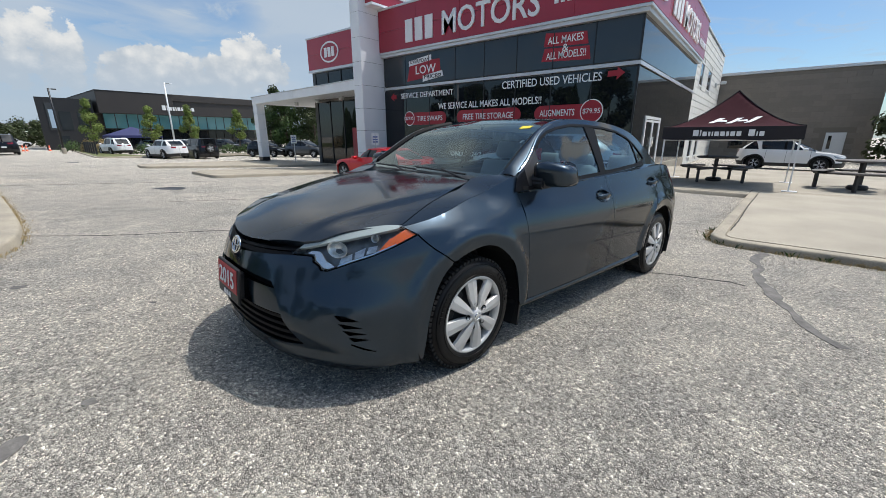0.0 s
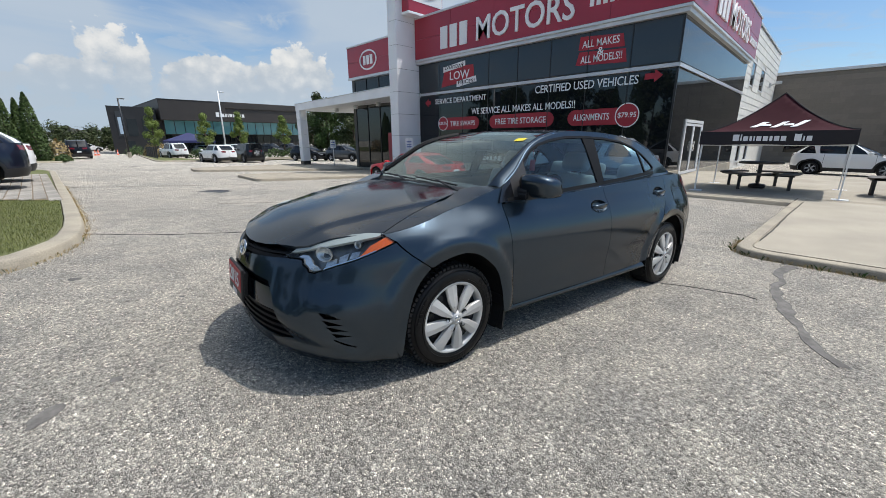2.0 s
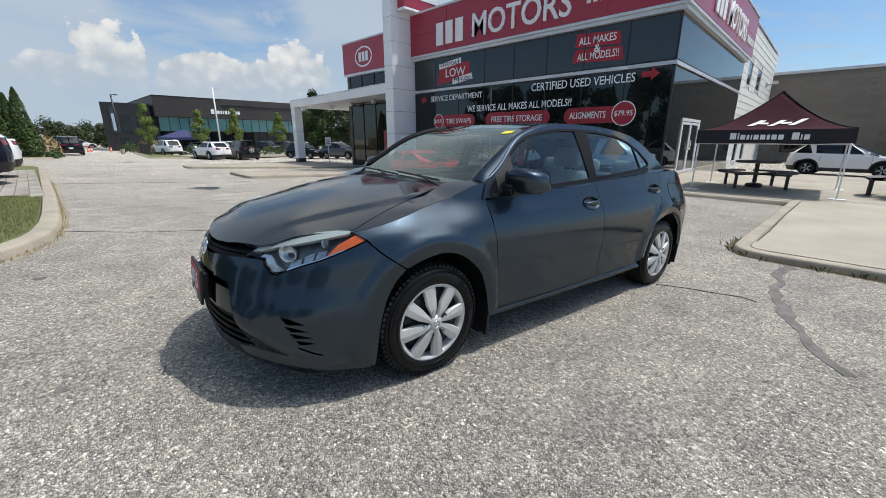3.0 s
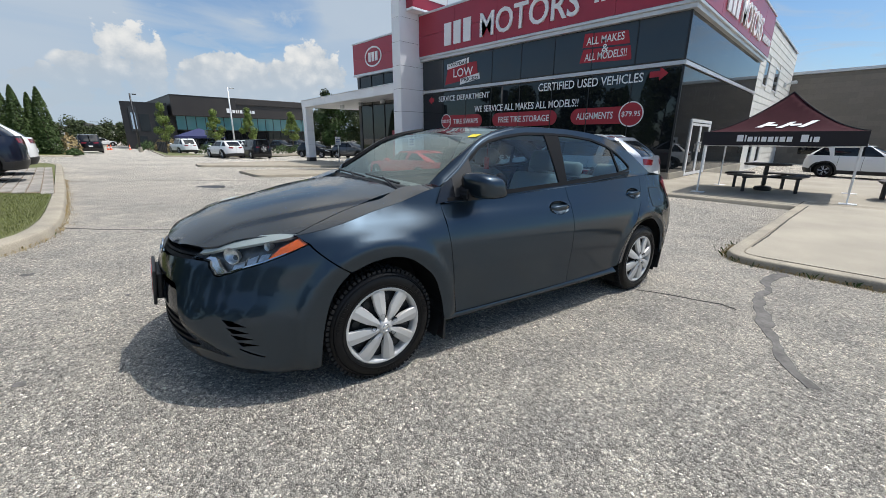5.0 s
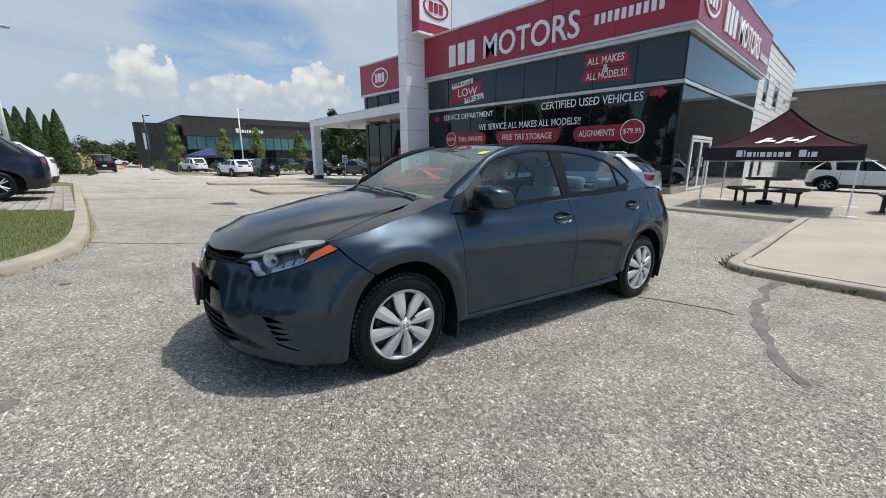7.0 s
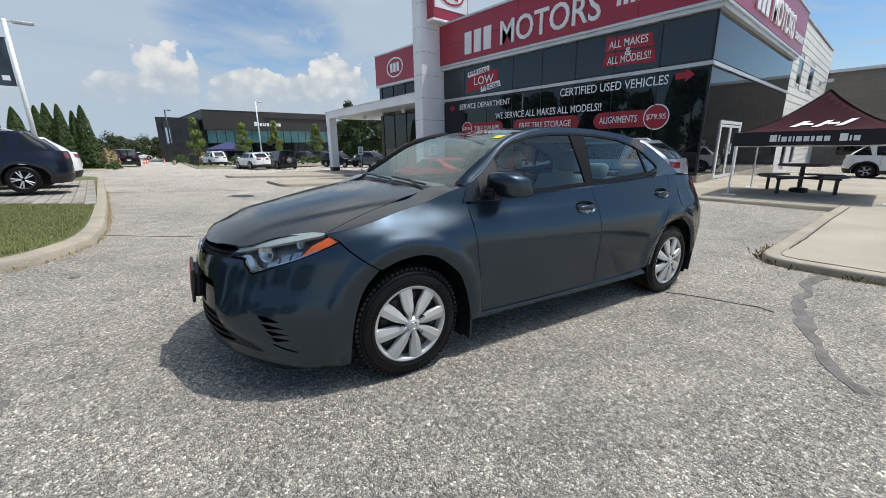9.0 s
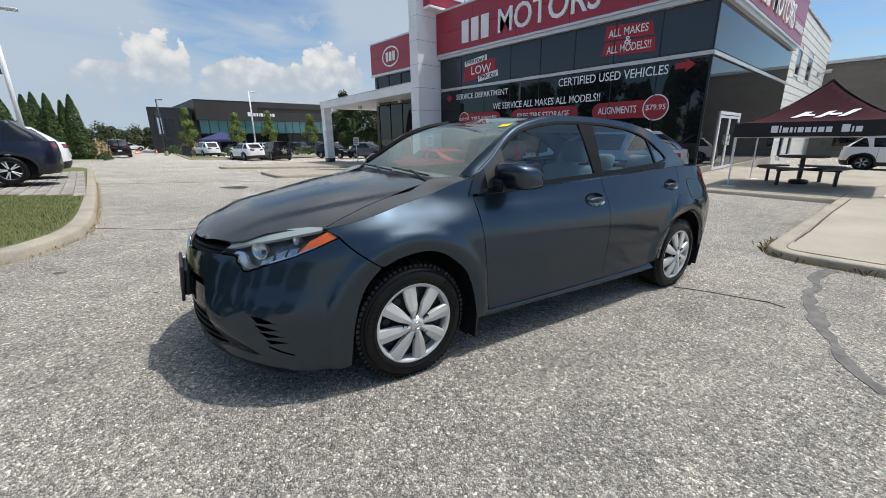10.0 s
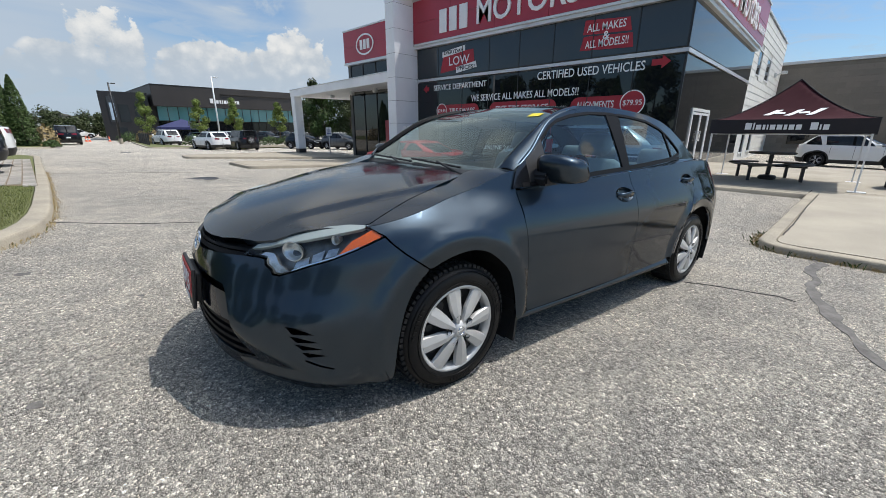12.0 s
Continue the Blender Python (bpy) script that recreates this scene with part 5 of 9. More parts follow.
def sedan():
    car = thing("sedan", "slate blue metallic four-door sedan with silver wheel covers", "car", CAR_M)
    fa, ra = arch(0.0), arch(-2.70)
    # hood
    edge = [(0.884, 0.0), (0.876, 0.12), (0.85, 0.25), (0.805, 0.37), (0.762, 0.462), (0.712, 0.522), (0.602, 0.597), (0.508, 0.662), (0.428, 0.712), (0.388, 0.722), (0.30, 0.690), (0.15, 0.640), (0.0, 0.604), (-0.12, 0.577), (-0.215, 0.553), (-0.256, 0.530), (-0.268, 0.48), (-0.277, 0.38), (-0.290, 0.2), (-0.297, 0.0)]
    whole = edge + [(x, -y) for x, y in edge[-2:0:-1]]
    # raised centre of the hood between two soft creases
    def hood_fn(x, y):
        ridge = 0.40 + 0.22 * smooth_step(0.8, -0.3, x)
        k = smooth_step(ridge + 0.035, ridge - 0.035, abs(y)) * smooth_step(0.86, 0.55, x) * 0.010
        lip = 0.010 * smooth_step(0.80, 0.90, x)
        return Vector((x, y, hood_z(x, y) + k - lip))
    part("hood", panel(whole, hood_fn, step=0.035, skirt=0.03), SLATE, car, smooth=False)
    # front fender: flank and its crown in one mesh
    xs = [0.36 - 0.04 * i for i in range(21)]
    crown = [(s, top_z(s, wing_z)) for s in xs]
    tip = (0.365, 0.7975)

    def fender(mirror):
        poly = [tip, (0.466, 0.838), (0.452, top_z(0.452, hood_z)), (0.41, top_z(0.41, hood_z))] + [c for c in crown if c[0] < 0.38] + [(-0.425, 1.035), (-0.40, 0.985), (-0.395, 0.95), (-0.41, 0.80), (-0.44, 0.60), (-0.475, 0.40), (-0.49, 0.275), (-0.40, 0.262)] + [p for p in fa[::-1] if p[1] > 0.265 and p[0] < 0.155] + [(0.165, 0.6515)]
        bm = panel(poly, flare, mirror=mirror, step=0.03, gap=0.0018)
        inner = [(0.425, 0.716), (0.390, 0.7265), (0.301, 0.6945), (0.151, 0.6445), (0.001, 0.6085), (-0.119, 0.5815), (-0.216, 0.5575), (-0.262, 0.542), (-0.30, 0.565), (-0.335, 0.610), (-0.375, 0.648), (-0.43, 0.665)]
        outer = [tuple(SEDAN.at(s, z)[:2]) for s, z in [(0.45, top_z(0.45, hood_z)), (0.41, top_z(0.41, hood_z))] + crown][::-1]
        poly2 = inner + outer
        panel(poly2, wing_point, mirror=mirror, step=0.03, gap=0, skirt=0.012, bm=bm)
        return bm
    both("front_fender", car, SLATE, fender)
    # doors, with a cup behind each handle
    HANDLES = [(-1.43, 0.877), (-2.505, 0.938)]

    def handle_cup(x, z):
        return [(x + 0.115 * math.cos(a), z - 0.006 + 0.046 * math.sin(a)) for a in [2 * math.pi * k / 24 for k in range(24)]]

    def front_door(mirror):
        bot = [(-0.49, 0.284), (-0.60, 0.282), (-1.575, 0.288)]
        poly = [(-0.395, 0.943), (-0.41, 0.80), (-0.44, 0.60), (-0.475, 0.40)] + bot + [(-1.578, 0.6), (-1.572, 0.85), (-1.555, BELT(-1.555))] + [(x, BELT(x)) for x in (-1.3, -1.0, -0.7, -0.5)]
        return panel(poly, crease_flank, holes=[handle_cup(*HANDLES[0])], mirror=mirror, step=0.04)

    def rear_door(mirror):
        poly = [(-1.555, BELT(-1.555)), (-1.572, 0.85), (-1.578, 0.6), (-1.575, 0.288), (-2.16, 0.300), (-2.26, 0.322), (-2.315, 0.40), (-2.345, 0.52), (-2.40, 0.64), (-2.50, 0.755), (-2.60, 0.85), (-2.655, 0.96), (-2.675, BELT(-2.675))] + [(x, BELT(x)) for x in (-2.4, -2.1, -1.8)]
        return panel(poly, lambda s, z: flare(s, z, crease_flank), holes=[handle_cup(*HANDLES[1])], mirror=mirror, step=0.04)
    fd = both("front_door", car, SLATE, front_door)
    rd = both("rear_door", car, SLATE, rear_door)

    def quarter(mirror):
        poly = [(-2.675, BELT(-2.675)), (-2.655, 0.96), (-2.60, 0.85), (-2.50, 0.755), (-2.40, 0.64), (-2.345, 0.52), (-2.315, 0.40), (-2.28, 0.33)] + [p for p in ra if p[1] > 0.30 and p[0] < -2.26][::1] + [(-3.10, 0.30), (-3.14, 0.50), (-3.18, 0.66), (-3.45, 0.80), (-3.30, 0.86), (-3.18, 1.00), (-3.14, 1.06)] + [(-3.05, 1.083), (-2.85, 1.083)]
        return panel(poly, flare, mirror=mirror, step=0.035)
    qp = both("quarter_panel", car, SLATE, quarter)
    for mirror, ob in ((False, qp[0]),):
        part("flap_seam", panel(rounded([(-2.795, 0.795), (-2.975, 0.795), (-2.980, 0.970), (-2.795, 0.980)], 0.038), flank, step=0.05, skirt=0.003, lift=0.0012), VOID, ob)
        part("fuel_flap", panel(rounded([(-2.80, 0.80), (-2.97, 0.80), (-2.975, 0.965), (-2.80, 0.975)], 0.035), flank, step=0.05, skirt=0.004, lift=0.0025), SLATE, ob)

    def sill(mirror):
        poly = [(-0.405, 0.266), (-0.49, 0.277), (-1.0, 0.276), (-1.575, 0.281), (-2.16, 0.294), (-2.265, 0.314), (-2.29, 0.258), (-2.0, 0.240), (-1.0, 0.234), (-0.42, 0.238)]
        return panel(poly, lambda s, z: Vector((s, flank(s, 0.27).y + 0.006 - 1.1 * max(0.0, 0.256 - z) - 0.9 * max(0.0, z - 0.266), z)), mirror=mirror, step=0.02, gap=0)
    both("sill", car, SLATE, sill)
    both("sill_backing", car, VOID, lambda mirror: panel([(-0.42, 0.24), (-0.42, 0.33), (-2.30, 0.36), (-2.28, 0.24)], lambda s, z: flank(s, z) - Vector((0, 0.022, 0)), mirror=mirror, step=0.08, gap=0, skirt=0))
    # front bumper, both halves in one mesh
    head = [(0.880, 0.6935), (0.796, 0.6972), (0.770, 0.6945), (0.761, 0.673), (0.734, 0.658), (0.7215, 0.641), (0.695, 0.638), (0.66, 0.653), (0.60, 0.681), (0.529, 0.709), (0.45, 0.749), (0.3655, 0.7955)]
    low = [(1.2299, 0.195), (1.12, 0.175), (1.0, 0.158), (0.80, 0.150), (0.52, 0.158), (0.40, 0.160)]
    lower_arch = [p for p in fa if p[0] > 0.172]
    bump_poly = low + [(fa[0][0], 0.16)] + lower_arch[1:] + [(0.165, 0.650)] + head[::-1] + [(0.95, 0.686), (1.05, 0.676), (1.164, 0.664), (1.2299, 0.655)]
    grille_hole = [(1.2295, 0.590), (1.10, 0.582), (0.940, 0.568), (0.925, 0.54), (0.905, 0.48), (0.884, 0.422), (0.840, 0.34), (0.800, 0.288), (0.90, 0.272), (1.05, 0.268), (1.2295, 0.270)]
    vents = [[(0.640, 0.456), (0.592, 0.452), (0.522, 0.424), (0.608, 0.426)], [(0.620, 0.417), (0.590, 0.414), (0.506, 0.390), (0.590, 0.390)],
             [(0.600, 0.382), (0.570, 0.379), (0.488, 0.359), (0.568, 0.357)], [(0.572, 0.348), (0.545, 0.345), (0.470, 0.329), (0.546, 0.326)],
             [(0.556, 0.318), (0.500, 0.293), (0.448, 0.272), (0.452, 0.267), (0.504, 0.286), (0.558, 0.311)]]

    def bump_fn(s, z):
        p = flank(s, z)
        # lip along the foot, and a raised cheek round the vent
        lip = 0.022 * smooth_step(0.245, 0.215, z) * smooth_step(0.35, 0.6, s)
        cheek = 0.016 * smooth_step(0.10, 0.0, abs(z - (0.15 + 0.48 * (s - 0.30)))) * smooth_step(0.35, 0.5, s) * smooth_step(1.0, 0.8, s)
        d = Vector((p.x - 0.1, p.y * 0.6, 0)).normalized()
        tuck_in = 0.045 * smooth_step(0.44, 0.16, z) * smooth_step(0.42, 0.80, s)
        return p + d * (lip + cheek - tuck_in) + (flare(s, z) - flank(s, z))
    bm = panel(bump_poly, bump_fn, holes=[grille_hole] + vents, step=0.03, skirt=0.03)
    panel(bump_poly, bump_fn, holes=[grille_hole] + vents, step=0.03, skirt=0.03, mirror=True, bm=bm)
    bumper = part("front_bumper", bm, SLATE, car)
    # grille: dark licence panel, slats, backing
    bm = bmesh.new()
    for mirror in (False, True):
        panel([(1.2299, 0.540), (0.93, 0.532), (0.898, 0.515), (0.884, 0.475), (0.868, 0.425), (1.2299, 0.425)], lambda s, z: flank(s, z) - Vector((0.012, 0, 0)), step=0.05, skirt=0.03, gap=0, mirror=mirror, bm=bm)
    part("licence_panel", bm, SLATE, bumper, "plain body-coloured licence plate panel")
    bm = bmesh.new()
    for mirror in (False, True):
        panel([(1.2299, 0.60), (0.92, 0.585), (0.76, 0.27), (1.2299, 0.25)], lambda s, z: flank(s, z) - Vector((0.07, 0.02, 0)), step=0.08, skirt=0, gap=0, mirror=mirror, bm=bm)
        panel([(0.66, 0.47), (0.50, 0.46), (0.38, 0.24), (0.54, 0.24)], lambda s, z: flank(s, z) - Vector((0.05, 0.04, 0)), step=0.06, skirt=0, gap=0, mirror=mirror, bm=bm)
    part("grille_backing", bm, VOID, bumper)
    for k in range(4):
        z = 0.405 - 0.033 * k
        s_end = 0.872 - 0.026 * k
        bm = bmesh.new()
        for mirror in (False, True):
            panel([(1.2299, z + 0.006), (s_end, z + 0.008), (s_end + 0.004, z - 0.008), (1.2299, z - 0.008)], lambda s, zz: flank(s, zz) - Vector((0.022, 0.006, 0)), step=0.05, skirt=0.03, gap=0, mirror=mirror, bm=bm)
        part("grille_slat", bm, SATIN_BLACK, bumper)
    # upper grille slot with two bars and the oval badge
    bm = bmesh.new()
    for mirror in (False, True):
        panel([(1.2299, 0.735), (0.83, 0.760), (0.86, 0.66), (1.2299, 0.63)], lambda s, z: flank(s, z) - Vector((0.06, 0.01, 0)), step=0.06, skirt=0, gap=0, mirror=mirror, bm=bm)
    slot = part("upper_grille", bm, VOID, car, "narrow black upper grille")
    for z0, z1 in ((0.700, 0.690), (0.684, 0.6665)):
        bm = bmesh.new()
        for mirror in (False, True):
            panel([(1.2299, z0 - 0.004), (1.0, z0 + 0.008), (0.86, z0 + 0.016), (0.875, z1 + 0.016), (1.0, z1 + 0.006), (1.2299, z1 - 0.006)], lambda s, z: flank(s, z) - Vector((0.016, 0.004, 0)), step=0.05, skirt=0.03, gap=0, mirror=mirror, bm=bm)
        part("grille_bar", bm, SATIN_BLACK, slot)
    bm = bmesh.new()
    for rx, rz, t in ((0.062, 0.045, 0.007), (0.021, 0.043, 0.005), (0.048, 0.018, 0.005)):
        n = 28
        rings = []
        for a in range(n):
            q = 2 * math.pi * a / n
            c = Vector((0, rx * math.cos(q), rz * math.sin(q) + (0.014 if rx == 0.048 else 0)))
            o = Vector((0, math.cos(q), math.sin(q)))
            rings.append([bm.verts.new(c + o * t * math.cos(w) + Vector((t * 0.8 * math.sin(w), 0, 0))) for w in [2 * math.pi * k / 6 for k in range(6)]])
        for a in range(n):
            for k in range(6):
                bm.faces.new((rings[a][k], rings[(a + 1) % n][k], rings[(a + 1) % n][(k + 1) % 6], rings[a][(k + 1) % 6]))
    bmesh.ops.recalc_face_normals(bm, faces=bm.faces[:])
    badge = part("badge", bm, CHROME, slot, "plain chrome oval badge", smooth=True)
    badge.matrix_basis = pose(0.918, 0, 0.672, 0, -14, 0) @ Matrix.Scale(0.92, 4)
    # dealer year sign on the bumper
    bm = bmesh.new()
    box(bm, -0.016, 0.0, -0.165, 0.165, -0.10, 0.085, 0.006)
    sign = part("year_sign", bm, BLACK_PLASTIC, bumper, "red dealer sign in a black frame")
    sign.matrix_basis = pose(0.980, 0.012, 0.500, 0, -4, 0)
    bm = bmesh.new()
    box(bm, 0.001, 0.003, -0.152, 0.152, -0.048, 0.074)
    o = new("sign_face", mesh_of("sign_face", bm, material("red_sign_face", (0.42, 0.015, 0.025), 0.5, grain=0.05)))
    o.parent = sign
    writing("lettering", "2015", 0.1, pose(0.006, 0, 0.013, 90, 0, 90), VINYL_WHITE, sign, depth=0.001, fit=(0.235, 0.085))
    bm = bmesh.new()
    for i in range(3):
        box(bm, 0.001, 0.004, -0.055 + 0.04 * i, -0.03 + 0.04 * i, -0.086, -0.062)
    part("mark", bm, VINYL_WHITE, sign)
    bm = bmesh.new()
    box(bm, -0.045, -0.014, -0.13, 0.13, -0.08, 0.06, 0.008)
    part("bracket", bm, BLACK_PLASTIC, sign)
    # headlights
    lamp = [(0.878, 0.697), (0.831, 0.748), (0.808, 0.766), (0.763, 0.780), (0.723, 0.802), (0.652, 0.816), (0.612, 0.827), (0.532, 0.838), (0.448, 0.838), (0.365, 0.797), (0.45, 0.751), (0.529, 0.711), (0.60, 0.683), (0.66, 0.655), (0.695, 0.640), (0.720, 0.643), (0.732, 0.660), (0.758, 0.675), (0.768, 0.698), (0.793, 0.700)]

    def back(d):
        return lambda s, z: flank(s, z) - Vector((0.75, 0.55, 0)) * d
    def sheen_face(s, z):
        return flank(s, z) - Vector((0.75, 0.55, 0)) * 0.004
    chrome_strip = [(0.800, 0.704), (0.770, 0.703), (0.752, 0.676), (0.728, 0.660), (0.717, 0.648), (0.695, 0.646), (0.672, 0.656), (0.690, 0.668), (0.712, 0.678), (0.735, 0.704), (0.752, 0.716), (0.785, 0.716)]
    lower_edge = [(0.66, 0.658), (0.60, 0.686), (0.529, 0.714), (0.45, 0.754), (0.45, 0.760), (0.53, 0.720), (0.60, 0.692), (0.655, 0.666)]
    amber = [(0.378, 0.797), (0.431, 0.820), (0.488, 0.778), (0.519, 0.719), (0.45, 0.756)]
    # sky reflection along the lens top, put in as a pale strip
    top_sheen = [(0.845, 0.722), (0.826, 0.748), (0.806, 0.763), (0.762, 0.777), (0.722, 0.799), (0.652, 0.813), (0.612, 0.824), (0.532, 0.835), (0.452, 0.835), (0.470, 0.822), (0.54, 0.806), (0.612, 0.787), (0.68, 0.768), (0.75, 0.750), (0.80, 0.732)]
    for mirror in (False, True):
        hl = part("headlight", panel(lamp, flank, step=0.03, skirt=-0.046, gap=0.003, lift=-0.05, mirror=mirror), material("headlight_bowl", (0.15, 0.16, 0.16), 0.38, metal=0.5, stain=0.5, stain_scale=22), car, "clear headlight with chrome bowl and amber corner")
        part("lens", panel(lamp, flank, step=0.03, skirt=0.006, gap=0.001, mirror=mirror), LENS, hl)
        part("reflector", panel(chrome_strip, back(0.012), step=0.02, skirt=0.02, gap=0, mirror=mirror), material("bright_reflector", (0.70, 0.71, 0.72), 0.16, metal=0.9), hl, "bright silver reflector edge")
        part("lower_rim", panel(lower_edge, back(0.006), step=0.02, skirt=0.01, gap=0, mirror=mirror), CHROME, hl)
        part("upper_trim", panel(top_sheen, sheen_face, step=0.015, skirt=0.02, gap=0, mirror=mirror), material("pale_lens_sheen", (0.33, 0.37, 0.36), 0.4), hl)
        part("indicator", panel(amber, back(0.010), step=0.02, skirt=0.02, gap=0, mirror=mirror), AMBER, hl, "amber indicator lens")
        for facet in ([(0.664, 0.662), (0.622, 0.682), (0.634, 0.708), (0.668, 0.692)], [(0.614, 0.688), (0.584, 0.700), (0.596, 0.734), (0.626, 0.714)], [(0.578, 0.706), (0.545, 0.718), (0.552, 0.744), (0.584, 0.736)]):
            part("facet", panel(facet, lambda s, z: back(0.022)(s, z) - Vector((0.35 * (z - 0.65), 0, 0)), step=0.03, skirt=0.004, gap=0, mirror=mirror), LAMP_CHROME, hl)
        for (s, z), r, wide in (((0.682, 0.726), 0.040, 1.35), ((0.548, 0.776), 0.020, 1.0)):
            bm = bmesh.new()
            c = back(0.05)(s, z)
            d = Vector((0.86, 0.45, 0.05)).normalized()
            q = d.to_track_quat("Z", "Y").to_matrix().to_4x4() @ Matrix.Diagonal((wide, 1, 1, 1))
            lathe(bm, [(r, 0.030), (r * 0.92, 0.032), (r * 0.8, 0.012), (r * 0.5, -0.006), (0.001, -0.010)], 20, "z")
            bmesh.ops.transform(bm, matrix=Matrix.Translation(c) @ q, verts=bm.verts[:])
            if mirror:
                bmesh.ops.transform(bm, matrix=Matrix.Diagonal((1, -1, 1, 1)), verts=bm.verts[:])
                bmesh.ops.reverse_faces(bm, faces=bm.faces[:])
            part("lamp_bowl", bm, LAMP_CHROME, hl, smooth=True)
    # greenhouse surround
    belt_back = [(x, BELT(x) + 0.004) for x in (-3.14, -2.9, -2.7, -2.3, -1.9, -1.5, -1.1, -0.7, -0.42)]
    both("roof_rail", car, SLATE, lambda mirror: panel(RAIL + belt_back, side_green, holes=[DLO], step=0.04, gap=0, skirt=0.02, mirror=mirror))
    dlo_in = inset(DLO, 0.016)
    for mirror in (False, True):
        part("window_trim", panel(DLO, side_green, holes=[dlo_in], step=0.03, gap=0, skirt=0.012, lift=0.002, mirror=mirror), SATIN_BLACK, car, "thin black window surround")
    # pillars and side glass
    def glass_at(x, z):
        return side_green(x, z) - Vector((0, 0.006, 0))
    for i, mirror in enumerate((False, True)):
        fwin = [(-0.60, 1.0)] + [p for p in dlo_in if -1.49 < p[0] < -0.70 and p[1] > 1.1] + [(-1.495, 1.380), (-1.520, 1.022), (-1.0, 0.998)]
        fwin = [(-0.66, 1.0), (-0.66, 1.19)] + [p for p in dlo_in if -1.47 < p[0] < -0.67 and p[1] > 1.1] + [(-1.478, 1.380), (-1.505, 1.040), (-1.0, 1.014)]
        part("door_glass", panel(fwin, glass_at, step=0.07, gap=0, skirt=0.004, mirror=mirror), CAR_GLASS, fd[i], "clear side window")
        rwin = [(-1.655, 1.382)] + [p for p in dlo_in if -2.36 < p[0] < -1.66 and p[1] > 1.2] + [(-2.385, 1.30), (-2.44, 1.106), (-2.0, 1.078), (-1.60, 1.050)]
        part("door_glass", panel(rwin, glass_at, step=0.07, gap=0, skirt=0.004, mirror=mirror), CAR_GLASS, rd[i], "clear side window")
        qwin = [(-2.415, 1.292), (-2.47, 1.270), (-2.64, 1.18), (-2.685, 1.148), (-2.66, 1.134), (-2.47, 1.110)]
        part("quarter_glass", panel(qwin, glass_at, step=0.05, gap=0, skirt=0.004, mirror=mirror), CAR_GLASS, rd[i], "small fixed rear side window")
        part("pillar_cover", panel([(-1.480, 1.392), (-1.652, 1.392), (-1.600, 1.036), (-1.507, 1.030)], side_green, step=0.05, gap=0, skirt=0.015, mirror=mirror), SATIN_BLACK, car, "black pillar between the doors")
        part("window_divider", panel([(-2.384, 1.312), (-2.416, 1.304), (-2.472, 1.098), (-2.442, 1.098)], side_green, step=0.05, gap=0, skirt=0.012, mirror=mirror), SATIN_BLACK, rd[i])
        part("mirror_sail", panel([(-0.500, 0.975), (-0.500, 1.088), (-0.575, 1.137), (-0.656, 1.200), (-0.656, 0.99)], side_green, step=0.03, gap=0, skirt=0.012, lift=0.003, mirror=mirror), material("grey_sail_plastic", (0.022, 0.021, 0.021), 0.5, grain=0.1), fd[i], "dark grey plastic sail plate")
        part("sail_trim", panel(rounded([(-0.364, 0.950), (-0.415, 1.037), (-0.450, 1.064), (-0.497, 1.092), (-0.497, 0.968)], 0.010), side_green, step=0.02, gap=0, skirt=0.02, lift=0.006, mirror=mirror), GLOSS_BLACK, car)
        part("belt_trim", panel([(x, BELT(x) + 0.030) for x in (-0.44, -1.0, -1.5, -2.0, -2.4, -2.66)] + [(x, BELT(x) + 0.010) for x in (-2.66, -2.4, -2.0, -1.5, -1.0, -0.44)], side_green, step=0.05, gap=0, skirt=0.015, lift=0.006, mirror=mirror), SATIN_BLACK, car, "black belt moulding")
        bm = bmesh.new()
        xs2 = [-0.40 - 0.1 * k for k in range(28)]
        strip(bm, [SEDAN.at(x, BELT(x) - 0.001) for x in xs2], [side_green(x, BELT(x) + 0.006) for x in xs2], mirror)
        part("shoulder", bm, SLATE, car)
    # windscreen
    edge_x = curve([(-0.05, -0.30), (0.0, -0.335), (0.12, -0.415), (0.27, -0.53), (0.44, -0.66), (0.61, -0.80), (0.82, -0.98), (1.0, -1.15)])
    edge_y = curve([(0.0, 0.700), (0.12, 0.676), (0.27, 0.652), (0.44, 0.634), (0.61, 0.608), (0.82, 0.574), (1.0, 0.545)])
    edge_z = curve([(-0.05, 0.985), (0.0, 1.010), (0.12, 1.060), (0.27, 1.134), (0.44, 1.218), (0.61, 1.298), (0.82, 1.360), (1.0, 1.396)])
    mid_x = curve([(-0.05, -0.30), (0.0, -0.34), (0.2, -0.47), (0.4, -0.60), (0.6, -0.74), (0.8, -0.905), (1.0, -1.09)])
    mid_z = curve([(-0.05, 0.985), (0.0, 1.012), (0.2, 1.098), (0.4, 1.180), (0.6, 1.264), (0.8, 1.346), (1.0, 1.412)])

    def screen(u, v):
        k = abs(u) ** 2.3
        return Vector((mid_x(v) + (edge_x(v) - mid_x(v)) * k, edge_y(max(0, v)) * u, mid_z(v) + (edge_z(v) - mid_z(v)) * k))
    part("windscreen", panel([(-1, 0), (1, 0), (1, 1), (-1, 1)], screen, step=0.06, gap=0, skirt=0.006), SCREEN_GLASS, car, "clear raked windscreen")
    bm = panel([(-1, 0), (1, 0), (1, 1), (-1, 1)], screen, holes=[[(-0.955, 0.075), (0.955, 0.075), (0.955, 0.925), (-0.955, 0.925)]], step=0.1, gap=0, skirt=0.0, lift=-0.004)
    part("screen_border", bm, GLOSS_BLACK, car, "black printed windscreen border")
